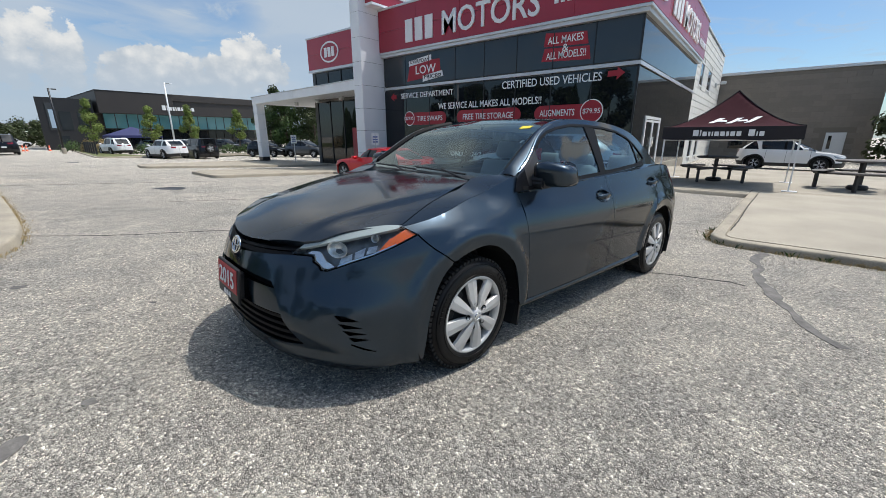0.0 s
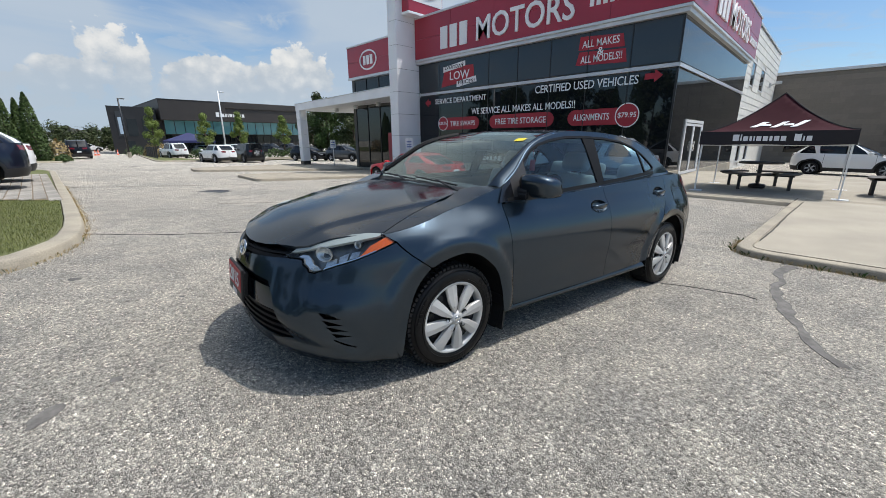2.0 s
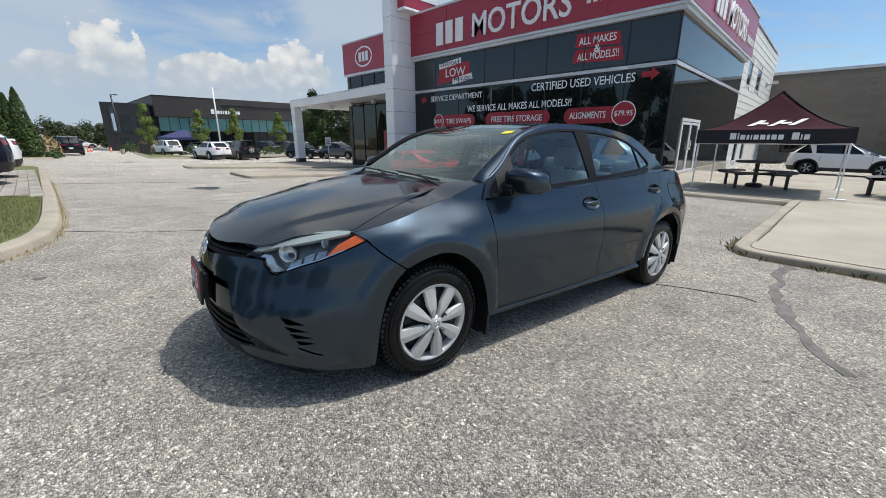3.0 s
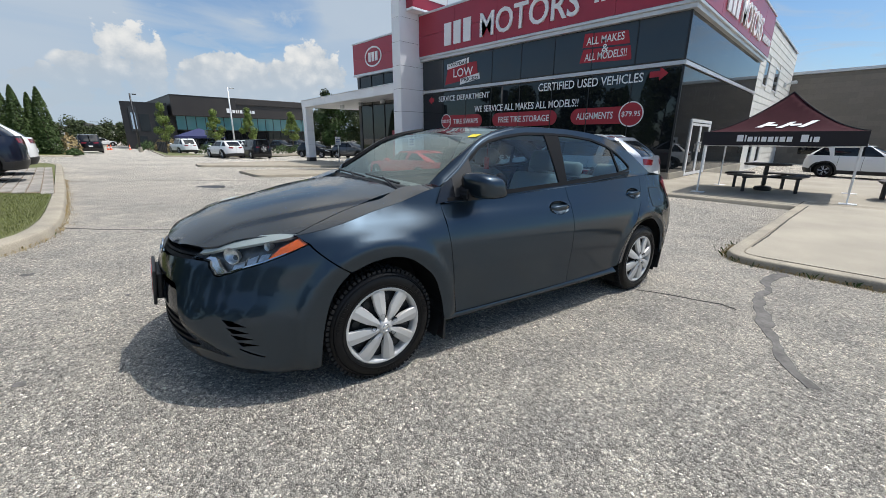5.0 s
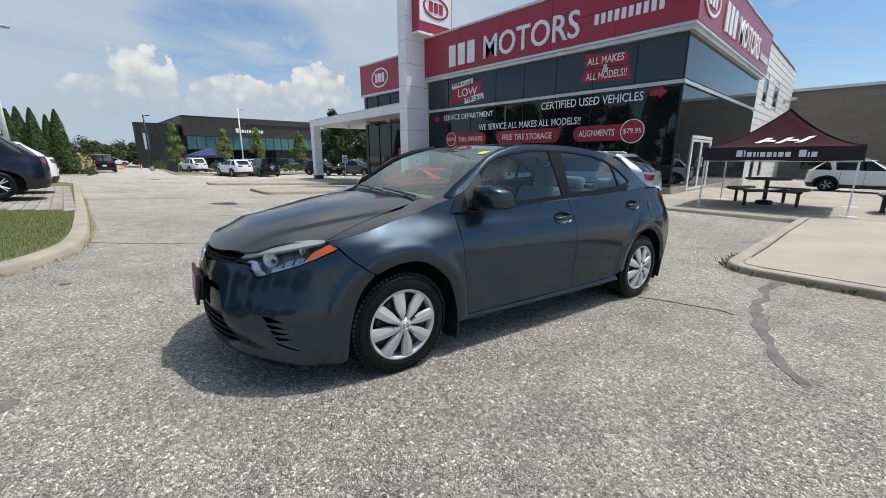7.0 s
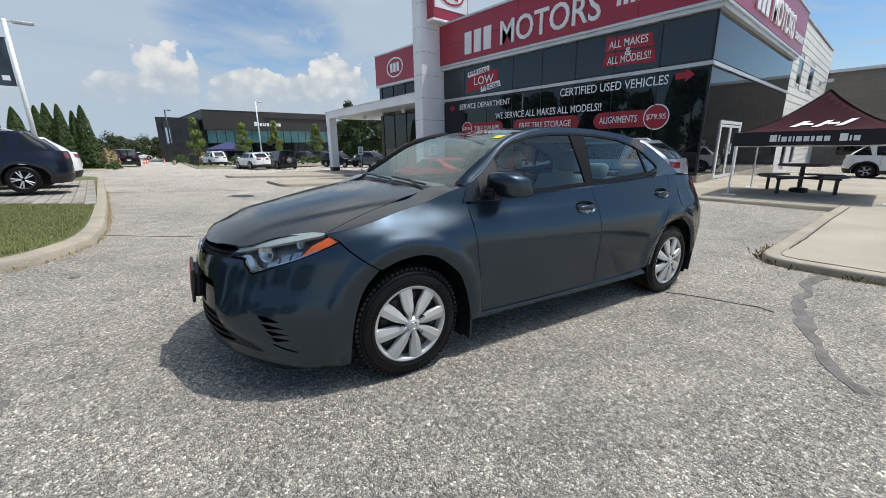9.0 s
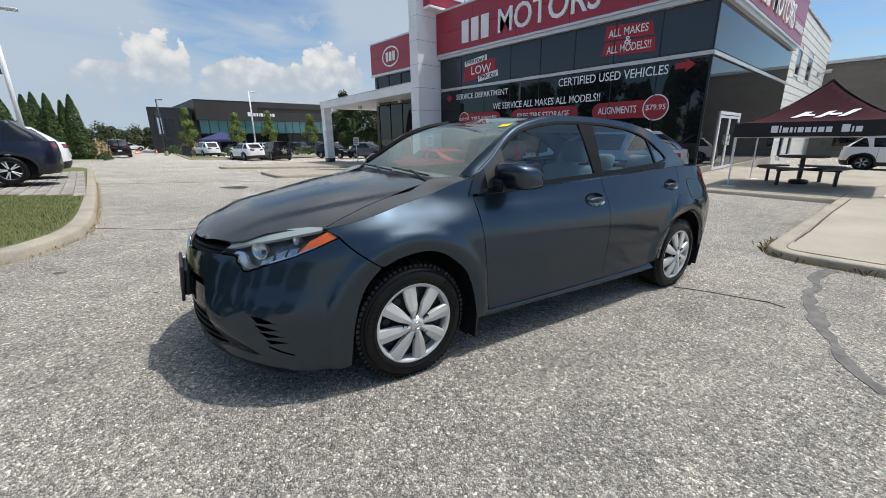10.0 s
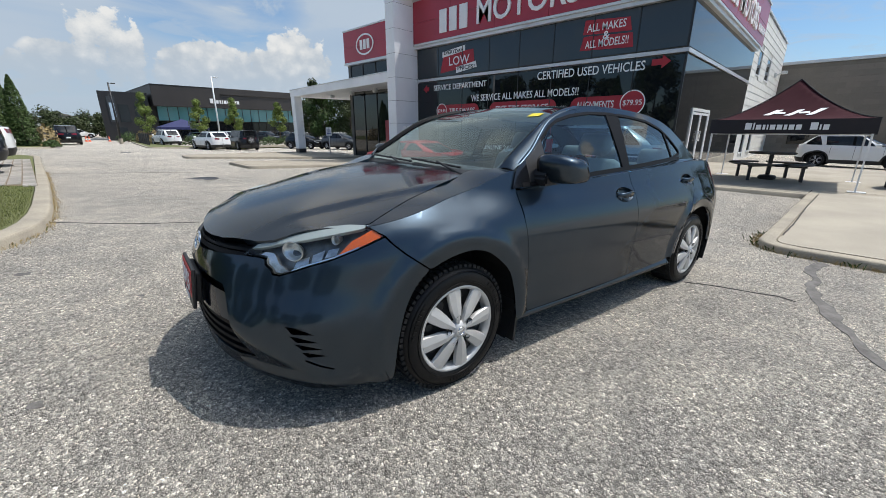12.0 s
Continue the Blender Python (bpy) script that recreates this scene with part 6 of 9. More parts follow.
    for mirror in (False, True):
        bm = bmesh.new()
        n = 24
        lines = [[] for _ in range(7)]
        for k in range(n + 1):
            x = -0.435 - 0.725 * k / n
            v = 0.13 + 0.87 * k / n
            p, q = side_green(x, RAIL_Z(x) - 0.012) + Vector((0, 0.003, 0)), screen(1, v) + Vector((0, 0.008, 0.020))
            for m, line in enumerate(lines):
                t = m / 6
                line.append(p.lerp(q, t) + Vector((0.002, 0.003, 0.005)) * (4 * t * (1 - t)))
        b = lines[6][:]
        p, q = SEDAN.at(-0.405, top_z(-0.405, wing_z)), wing_point(-0.39, 0.664)
        for m, line in enumerate(lines):
            t = m / 6
            line.insert(0, p.lerp(q, t) + Vector((0, 0, 0.008)) * (4 * t * (1 - t)))
        for la, lb in zip(lines, lines[1:]):
            strip(bm, la, lb, mirror)
        bmesh.ops.remove_doubles(bm, verts=bm.verts[:], dist=0.0005)
        bmesh.ops.recalc_face_normals(bm, faces=bm.faces[:])
        part("a_pillar", bm, SLATE, car, smooth=True)
        bm = bmesh.new()
        strip(bm, [q + Vector((0, 0.001, 0.002)) for q in b], [screen(0.972, 0.13 + 0.87 * k / n) + Vector((0, 0, 0.003)) for k in range(n + 1)], mirror)
        part("screen_moulding", bm, SATIN_BLACK, car)
    # roof
    roof_mid = curve(sorted([(-1.10, 1.410), (-1.25, 1.432), (-1.5, 1.450), (-1.8, 1.456), (-2.1, 1.446), (-2.4, 1.412), (-2.56, 1.385)]))

    def roof_fn(x, y):
        ye, ze = green_y(x, RAIL_Z(x)), RAIL_Z(x)
        return Vector((x, y, roof_mid(x) - (roof_mid(x) - ze) * min(1.3, abs(y) / ye) ** 2.3))
    re = [(x, green_y(x, RAIL_Z(x))) for x in (-1.16, -1.3, -1.5, -1.7, -1.9, -2.1, -2.3, -2.45, -2.58)]
    front = [(-1.10, 0.0), (-1.105, 0.2), (-1.125, 0.38), (-1.17, 0.53)]
    half = front + re[0:] + [(-2.545, 0.4), (-2.53, 0.0)]
    part("roof", panel(half + [(x, -y) for x, y in half[-2:0:-1]], roof_fn, step=0.05, gap=0, skirt=0.01), SLATE, car)

    # rear window, boot lid, tail
    def rear_screen(u, v):
        b = Vector((-3.14 + 0.06 * u * u, 0.53 * u, 1.090 - 0.012 * u * u))
        t = Vector((-2.53 - 0.05 * u * u, 0.48 * u, 1.390 - 0.022 * u * u))
        return b.lerp(t, v) + Vector((-0.4, 0, 0.9)) * 0.02 * math.sin(math.pi * min(1, max(0, v)))
    part("rear_window", panel([(-1, 0), (1, 0), (1, 1), (-1, 1)], rear_screen, step=0.15, gap=0, skirt=0.006), CAR_GLASS, car, "curved rear window")
    for mirror in (False, True):
        bm = bmesh.new()
        n = 10
        xs3 = [-2.58 - 0.60 * k / n for k in range(n + 1)]
        strip(bm, [side_green(x, RAIL_Z(x)) for x in xs3], [rear_screen(1, 1 - k / n) for k in range(n + 1)], mirror)
        bmesh.ops.recalc_face_normals(bm, faces=bm.faces[:])
        part("c_pillar", bm, SLATE, car, smooth=True)
    deck_out = []
    for k in range(15):
        s = -2.95 - (SEDAN.xr - SEDAN.s0 + 0.0) * k / 15
        s = max(s, SEDAN.s0 + 0.001)
        p = SEDAN.at(s, top_z(s, deck_z))
        deck_out.append((p.x, p.y))
    deck = [(-3.10, 0.0), (-3.08, 0.4), (-3.05, 0.60)] + deck_out + [(-3.59, 0.0)]
    part("boot_lid", panel(deck + [(x, -y) for x, y in deck[-2:0:-1]], deck_point, step=0.06, gap=0), SLATE, car)
    bm = bmesh.new()
    for mirror in (False, True):
        panel([(-3.12, 0.30), (-3.16, 0.50), (-3.20, 0.655), (-3.45, 0.79), (SEDAN.s0 + 0.001, 0.79), (SEDAN.s0 + 0.001, 0.20), (-3.4, 0.18), (-3.15, 0.20)], flank, step=0.06, mirror=mirror, bm=bm)
    part("rear_bumper", bm, SLATE, car)
    bm = bmesh.new()
    for mirror in (False, True):
        panel([(-3.65, 0.80), (SEDAN.s0 + 0.001, 0.80), (SEDAN.s0 + 0.001, 1.06), (-3.70, 1.055)], flank, step=0.06, mirror=mirror, bm=bm)
    part("boot_face", bm, SLATE, car)
    for mirror in (False, True):
        part("tail_light", panel([(-3.03, 1.030), (-3.08, 0.965), (-3.18, 0.875), (-3.36, 0.81), (-3.64, 0.80), (-3.69, 1.05), (-3.4, 1.06)], flank, step=0.05, mirror=mirror, lift=0.004), RED_LENS, car, "red wrap-around tail light")
    # cowl, wipers
    bm = bmesh.new()
    us = [i / 8 - 1 for i in range(17)]
    front_edge = [Vector((-0.265 + 0.09 * u * u, 0.66 * u, hood_z(-0.265 + 0.09 * u * u, 0.66 * u) - 0.022)) for u in us]
    strip(bm, front_edge, [screen(u, 0.035) + Vector((0, 0, -0.003)) for u in us])
    part("cowl", bm, BLACK_PLASTIC, car)
    for y0, y1 in ((0.50, -0.10), (-0.08, -0.60)):
        bm = bmesh.new()
        a = Vector((-0.300, y0, 0.992))
        u0, u1 = y0 / 0.70, y1 / 0.70
        arm_mid = screen((u0 + u1) / 2, 0.030) + Vector((0.020, 0, 0.022))
        rod(bm, a, arm_mid, 0.009, 0.007, 8)
        rod(bm, a + Vector((0, 0, -0.02)), a + Vector((0, 0, 0.015)), 0.018, 0.016, 10)
        prev = None
        for k in range(11):
            u = u0 * 0.86 + (u1 - u0 * 0.86) * k / 10
            p = screen(u, 0.012 + 0.035 * k / 10) + Vector((0.012, 0, 0.013))
            if prev:
                rod(bm, prev, p, 0.0065, 0.0065, 6)
            prev = p
        part("wiper", bm, BLACK_PLASTIC, car)
    # mirrors
    for i, mirror in enumerate((False, True)):
        sy = -1 if mirror else 1
        bm = bmesh.new()
        n, rings = 20, []
        for k, (y, rx, rz, xo, zo) in enumerate([(0.790, 0.060, 0.052, 0.0, -0.008), (0.795, 0.087, 0.071, 0.0, -0.008), (0.83, 0.093, 0.0755, 0.0, -0.008), (0.88, 0.095, 0.0755, -0.004, -0.008), (0.93, 0.092, 0.072, -0.009, -0.010), (0.965, 0.085, 0.065, -0.015, -0.012), (0.988, 0.073, 0.055, -0.021, -0.014), (1.000, 0.050, 0.038, -0.027, -0.016), (1.004, 0.025, 0.018, -0.030, -0.017)]):
            ring = []
            for a in range(n):
                q = 2 * math.pi * a / n
                cx, cz = math.cos(q), math.sin(q)
                ex, ez = math.copysign(abs(cx) ** 0.60, cx), math.copysign(abs(cz) ** (0.72 if cz > 0 else 0.45), cz)
                ring.append(bm.verts.new((-0.63 + xo + rx * ex + 0.016 * ez, sy * y, 1.062 + zo + rz * ez)))
            rings.append(ring)
        for a, b in zip(rings, rings[1:]):
            for k in range(n):
                bm.faces.new((a[k], a[(k + 1) % n], b[(k + 1) % n], b[k]))
        bm.faces.new(rings[0])
        bm.faces.new(rings[-1])
        bmesh.ops.recalc_face_normals(bm, faces=bm.faces[:])
        mir = part("door_mirror", bm, SLATE, fd[i], "rounded body-coloured door mirror", smooth=True)
        mir.parent = car
        bm = bmesh.new()
        prism(bm, [(-0.66, 0.972), (-0.535, 0.965), (-0.53, 1.01), (-0.56, 1.06), (-0.66, 1.03)], sy * 0.74, sy * 0.87, "y")
        bmesh.ops.bevel(bm, geom=bm.edges[:], offset=0.012, segments=2, affect="EDGES")
        part("foot", bm, BLACK_PLASTIC, mir)
        bm = bmesh.new()
        lathe(bm, [(0.060, -0.001), (0.058, -0.004), (0.001, -0.004)], 24, "x", (-0.742, sy * 0.91, 1.068))
        part("mirror_glass", bm, CHROME, mir)
    # door handles
    for i, mirror in enumerate((False, True)):
        sy = -1 if mirror else 1
        for (x, z), owner in zip(HANDLES, (fd[i], rd[i])):
            bm = bmesh.new()
            n, rings = 10, []
            for k in range(13):
                t = k / 12
                xx = x + 0.10 - 0.20 * t
                out = 0.006 + 0.034 * math.sin(math.pi * t) ** 0.45
                h = 0.010 + 0.010 * math.sin(math.pi * t)
                base = flank(xx, z + 0.012 * (t - 0.5))
                rings.append([bm.verts.new((base.x, sy * (base.y + out + 0.007 * math.cos(2 * math.pi * a / n)), base.z + h * math.sin(2 * math.pi * a / n))) for a in range(n)])
            for a, b in zip(rings, rings[1:]):
                for k in range(n):
                    bm.faces.new((a[k], a[(k + 1) % n], b[(k + 1) % n], b[k]))
            bm.faces.new(rings[0])
            bm.faces.new(rings[-1])
            bmesh.ops.recalc_face_normals(bm, faces=bm.faces[:])
            part("handle", bm, SLATE, owner, "body-coloured pull handle", smooth=True)
            def cup(u, v, x=x, z=z):
                k = max(0.0, 1 - ((u - x) / 0.116) ** 2 - ((v - z + 0.006) / 0.047) ** 2)
                return crease_flank(u, v) - Vector((0, 0.034 * k ** 0.7, 0))
            part("handle_cup", panel(handle_cup(x, z), cup, step=0.014, gap=0, skirt=0, mirror=mirror), SLATE, owner, "hollow body-coloured cup behind the handle")
    # wheels
    proto = wheel(car, (0, 0.86, 0.312), 0)
    for x, y, turn in ((-2.70, 0.86, 0), (0, -0.86, 180), (-2.70, -0.86, 180)):
        copy_thing(proto, pose(x, y, 0.312, 0, 15 if turn else 22, turn)).parent = car
    # wheel wells, underbody, mud flaps
    for x in (0.0, -2.70):
        for sy in (1, -1):
            bm = bmesh.new()
            lathe(bm, [(0.405, sy * 0.845), (0.405, sy * 0.55), (0.12, sy * 0.55)], 28, "y", (x, 0, 0.34), -0.5, math.pi + 0.5)
            part("wheel_well", bm, VOID, car)
    bm = bmesh.new()
    box(bm, -2.28, -0.42, -0.76, 0.76, 0.225, 0.40)
    box(bm, -3.45, -3.12, -0.68, 0.68, 0.25, 0.78)
    box(bm, 0.40, 0.78, -0.42, 0.42, 0.185, 0.56)
    box(bm, 0.39, 0.56, -0.62, 0.62, 0.19, 0.23)
    box(bm, -0.36, 0.40, -0.54, 0.54, 0.22, 0.80)
    box(bm, -3.1, -2.3, -0.54, 0.54, 0.25, 0.70)
    part("underbody", bm, VOID, car)
    for x, zb in ((-0.415, 0.125), (-3.115, 0.165)):
        for sy in (1, -1):
            bm = bmesh.new()
            prism(bm, [(sy * 0.67, zb), (sy * 0.862, zb), (sy * 0.872, 0.36), (sy * 0.67, 0.36)], x, x + 0.014, "x")
            part("mud_flap", bm, BLACK_PLASTIC, car)
    cabin(car, screen)
    return car


def crease_flank(s, z):
    """The flank with a soft crease through the door handles and a hollow above the sill."""
    p = flank(s, z)
    line = 0.855 + 0.055 * smooth_step(-0.5, -2.6, s)
    k = smooth_step(0.05, 0.0, abs(z - line)) * 0.006 - 0.004 * smooth_step(0.14, 0.0, abs(z - 0.42))
    return p + Vector((0, k, 0))


def wheel(car, at, turn):
    """A steel wheel with an eight-spoke silver cover; its outer face looks along +y."""
    w = new("wheel")
    w.parent = car
    w.matrix_basis = pose(*at, 0, 12, turn)
    bm = bmesh.new()
    sides, rings = 96, []
    prof = [(0.205, -0.012), (0.222, 0.002), (0.245, 0.006), (0.275, 0.003), (0.293, -0.008), (0.302, -0.022), (0.306, -0.045), (0.3075, -0.10), (0.3065, -0.15), (0.302, -0.178), (0.282, -0.20), (0.21, -0.195)]
    for r, y in prof:
        rings.append([bm.verts.new((r * math.cos(2 * math.pi * i / sides), y, r * math.sin(2 * math.pi * i / sides))) for i in range(sides)])
    for a, b in zip(rings, rings[1:]):
        for i in range(sides):
            bm.faces.new((a[i], b[i], b[(i + 1) % sides], a[(i + 1) % sides]))
    bmesh.ops.recalc_face_normals(bm, faces=bm.faces[:])
    part("tyre", bm, RUBBER, w, "black all-season tyre", smooth=True)
    # shoulder blocks and raised sidewall writing
    bm = bmesh.new()
    for row, (ya, yb, skew) in enumerate(((-0.062, -0.019, -10), (-0.098, -0.068, 14), (-0.138, -0.104, -14), (-0.182, -0.144, 10))):
        for i in range(66):
            m = Matrix.Rotation(2 * math.pi * (i + 0.37 * row) / 66, 4, "Y")
            top = 0.3175 if row in (1, 2) else 0.3160
            box(bm, 0.296 if row in (0, 3) else 0.304, top, ya - 0.003 * (i % 2), yb, -0.0098, 0.0098, 0, m @ Matrix.Rotation(radians(skew * 0.25), 4, "X"))
    part("tread", bm, LIT_TREAD, w, kind="stuff")
    bm = bmesh.new()
    for a0, a1, r0, r1 in ((0.3, 0.95, 0.252, 0.272), (2.5, 3.3, 0.252, 0.272), (4.6, 5.1, 0.254, 0.268)):
        n = 7
        for k in range(n):
            t0, t1 = a0 + (a1 - a0) * k / n, a0 + (a1 - a0) * (k + 0.62) / n
            vs = [bm.verts.new((r * math.cos(t), y, r * math.sin(t))) for y in (0.0085, 0.0) for r, t in ((r0, t0), (r1, t0), (r1, t1), (r0, t1))]
            bm.faces.new(vs[:4])
            for i in range(4):
                bm.faces.new((vs[i], vs[4 + i], vs[4 + (i + 1) % 4], vs[(i + 1) % 4]))
    lathe(bm, [(0.284, -0.001), (0.2855, 0.0035), (0.287, -0.003)], 72, "y")
    lathe(bm, [(0.236, 0.002), (0.2375, 0.0085), (0.239, 0.003)], 72, "y")
    bmesh.ops.recalc_face_normals(bm, faces=bm.faces[:])
    part("sidewall_relief", bm, RUBBER, w, "plain raised bars on the sidewall", kind="stuff")
    bm = bmesh.new()
    lathe(bm, [(0.214, -0.045), (0.2225, -0.012), (0.221, -0.002), (0.213, 0.001), (0.203, -0.004), (0.196, -0.016), (0.192, -0.05)], 64, "y")
    rim = part("wheel_cover", bm, SILVER_RIM, w, "silver plastic wheel cover", smooth=True)
    for k in range(8):
        a = 2 * math.pi * k / 8
        m = Matrix.Rotation(-a, 4, "Y")
        bm = bmesh.new()
        # sections along the spoke: radius, half width, front height of edge and of ridge
        secs = [(0.030, 0.012, 0.008, 0.012, 0.0), (0.056, 0.0170, 0.008, 0.015, 0.001), (0.085, 0.0250, 0.005, 0.014, 0.002), (0.108, 0.0315, 0.002, 0.011, 0.003), (0.150, 0.0360, -0.001, 0.006, 0.006), (0.186, 0.0390, -0.004, 0.002, 0.009), (0.207, 0.0390, -0.006, -0.001, 0.010)]
        rows = []
        for r, h, e, c, lean in secs:
            rows.append([bm.verts.new(m @ Vector(p)) for p in ((r, e - 0.014, lean - h * 1.02), (r, e - 0.002, lean - h), (r, c - 0.001, lean - h * 0.90), (r, c + 0.0015, lean - h * 0.05), (r, c - 0.006, lean + h * 0.88), (r, e - 0.012, lean + h), (r, e - 0.014, lean + h * 1.02))])
        for p, q in zip(rows, rows[1:]):
            for i in range(6):
                bm.faces.new((p[i], p[i + 1], q[i + 1], q[i]))
        bmesh.ops.recalc_face_normals(bm, faces=bm.faces[:])
        part("spoke", bm, SILVER_RIM, rim)
    bm = bmesh.new()
    lathe(bm, [(0.048, -0.02), (0.046, 0.010), (0.034, 0.014), (0.032, 0.019), (0.024, 0.021), (0.001, 0.022)], 32, "y")
    part("hub_cap", bm, SILVER_RIM, rim, smooth=True)
    bm = bmesh.new()
    lathe(bm, [(0.017, 0.021), (0.019, 0.024), (0.021, 0.021)], 20, "y")
    box(bm, -0.015, 0.015, 0.019, 0.0235, -0.003, 0.003)
    part("badge", bm, CHROME, rim)
    for k in range(5):
        a = 2 * math.pi * (k + 0.25) / 5
        bm = bmesh.new()
        c = (0.066 * math.cos(a), 0, 0.066 * math.sin(a))
        lathe(bm, [(0.014, 0.016), (0.014, 0.010), (0.010, 0.004), (0.001, 0.003)], 12, "y", c)
        part("nut_hole", bm, VOID, rim)
    bm = bmesh.new()
    lathe(bm, [(0.20, -0.045), (0.15, -0.050), (0.06, -0.040), (0.001, -0.04)], 40, "y")
    part("steel_rim", bm, material("black_steel", (0.016, 0.016, 0.017), 0.6), w)
    bm = bmesh.new()
    for k in range(8):
        a = 2 * math.pi * (k + 0.5) / 8
        lathe(bm, [(0.022, -0.038), (0.015, -0.036), (0.001, -0.036)], 10, "y", (0.15 * math.cos(a), 0, 0.15 * math.sin(a)))
    part("rim_holes", bm, BRAKE_STEEL, w, kind="stuff")
    return w


def cabin(car, screen):
    """What shows through the glass: seats, dashboard, wheel, headlining, mirror, sticker."""
    def seat(x, y, wide, back_h):
        s = new("seat")
        s.parent = car
        s.location = (x, y, 0.0)
        bm = bmesh.new()
        box(bm, -0.25, 0.28, -wide / 2, wide / 2, 0.42, 0.60, 0.05)
        part("cushion", bm, SEAT_CLOTH, s, smooth=True)
        bm = bmesh.new()
        box(bm, -0.09, 0.07, -wide / 2, wide / 2, 0.0, back_h, 0.05, Matrix.Translation((-0.28, 0, 0.55)) @ Matrix.Rotation(radians(-20), 4, "Y"))
        part("backrest", bm, SEAT_CLOTH, s, smooth=True)
        n = 1 if wide < 0.8 else 3
        for k in range(n):
            yy = 0 if n == 1 else (-0.42 + 0.42 * k)
            bm = bmesh.new()
            box(bm, -0.055, 0.055, yy - 0.13, yy + 0.13, back_h + 0.03, back_h + 0.20, 0.045, Matrix.Translation((-0.28, 0, 0.55)) @ Matrix.Rotation(radians(-20), 4, "Y"))
            for q in (-0.06, 0.06):
                rod(bm, Matrix.Translation((-0.28, 0, 0.55)) @ Matrix.Rotation(radians(-20), 4, "Y") @ Vector((0, yy + q, back_h - 0.03)), Matrix.Translation((-0.28, 0, 0.55)) @ Matrix.Rotation(radians(-20), 4, "Y") @ Vector((0, yy + q, back_h + 0.06)), 0.006, 0.006, 6)
            part("headrest", bm, SEAT_CLOTH, s, smooth=True)
    seat(-1.28, 0.36, 0.50, 0.56)
    seat(-1.28, -0.36, 0.50, 0.56)
    seat(-2.20, 0.0, 1.22, 0.45)
    bm = bmesh.new()
    prism(bm, [(-0.36, 0.70), (-0.86, 0.62), (-0.90, 0.86), (-0.80, 0.945), (-0.50, 0.965), (-0.36, 0.955)][::-1], -0.68, 0.68, "y")
    part("dashboard", bm, DASH, car)
    bm = bmesh.new()
    n = 32
    m = Matrix.Translation((-0.98, 0.36, 0.90)) @ Matrix.Rotation(radians(64), 4, "Y")
    rings = []
    for k in range(n):
        q = 2 * math.pi * k / n
        rings.append([bm.verts.new(m @ Vector(((0.18 + 0.016 * math.cos(w)) * math.cos(q), (0.18 + 0.016 * math.cos(w)) * math.sin(q), 0.016 * math.sin(w)))) for w in [2 * math.pi * j / 8 for j in range(8)]])
    for k in range(n):
        for j in range(8):
            bm.faces.new((rings[k][j], rings[(k + 1) % n][j], rings[(k + 1) % n][(j + 1) % 8], rings[k][(j + 1) % 8]))
    box(bm, -0.06, 0.06, -0.17, 0.17, -0.03, 0.01, 0.01, m)
    rod(bm, m @ Vector((0, 0, 0)), m @ Vector((0, 0, -0.25)), 0.03)
    bmesh.ops.recalc_face_normals(bm, faces=bm.faces[:])
    part("steering_wheel", bm, DASH, car, smooth=True)
    bm = bmesh.new()
    for mirror in (False, True):
        panel([(-0.50, 0.30), (-0.50, 0.93), (-1.5, 0.985), (-2.5, 1.02), (-2.5, 0.40), (-2.2, 0.25)], lambda s, z: flank(s, z) - Vector((0, 0.09, 0)), step=0.15, gap=0, skirt=0, mirror=mirror, bm=bm)
    part("door_lining", bm, DASH, car)
    bm = bmesh.new()
    box(bm, -2.5, -0.4, -0.75, 0.75, 0.30, 0.34)
    box(bm, -3.12, -2.52, -0.62, 0.62, 0.98, 1.02)
    part("floor_and_shelf", bm, DASH, car)
    bm = bmesh.new()
    box(bm, -2.50, -1.20, -0.50, 0.50, 1.365, 1.385, 0.008)
    part("headlining", bm, material("pale_headlining", (0.42, 0.42, 0.40), 0.9, grain=0.06), car)
    bm = bmesh.new()
    c = screen(0.0, 0.80) + Vector((-0.05, 0, -0.05))
    box(bm, c.x - 0.012, c.x + 0.015, c.y - 0.12, c.y + 0.12, c.z - 0.035, c.z + 0.035, 0.01)
    rod(bm, c, screen(0.0, 0.86) + Vector((0, 0, -0.008)), 0.01)
    part("inner_mirror", bm, BLACK_PLASTIC, car)
    bm = bmesh.new()
    box(bm, -0.974, -0.970, 0.510, 0.556, 1.125, 1.205, 0.0, None)
    rod(bm, (-0.972, 0.533, 1.205), (-0.985, 0.520, 1.300), 0.0012, sides=5)
    part("hang_tag", bm, VINYL_RED, car, "red paper tag hanging behind the glass")
    part("sticker", panel([(0.70, 0.745), (0.84, 0.745), (0.84, 0.815), (0.70, 0.815)], screen, step=0.03, gap=0, skirt=0, lift=0.003), YELLOW, car, "small yellow windscreen sticker")


sedan()

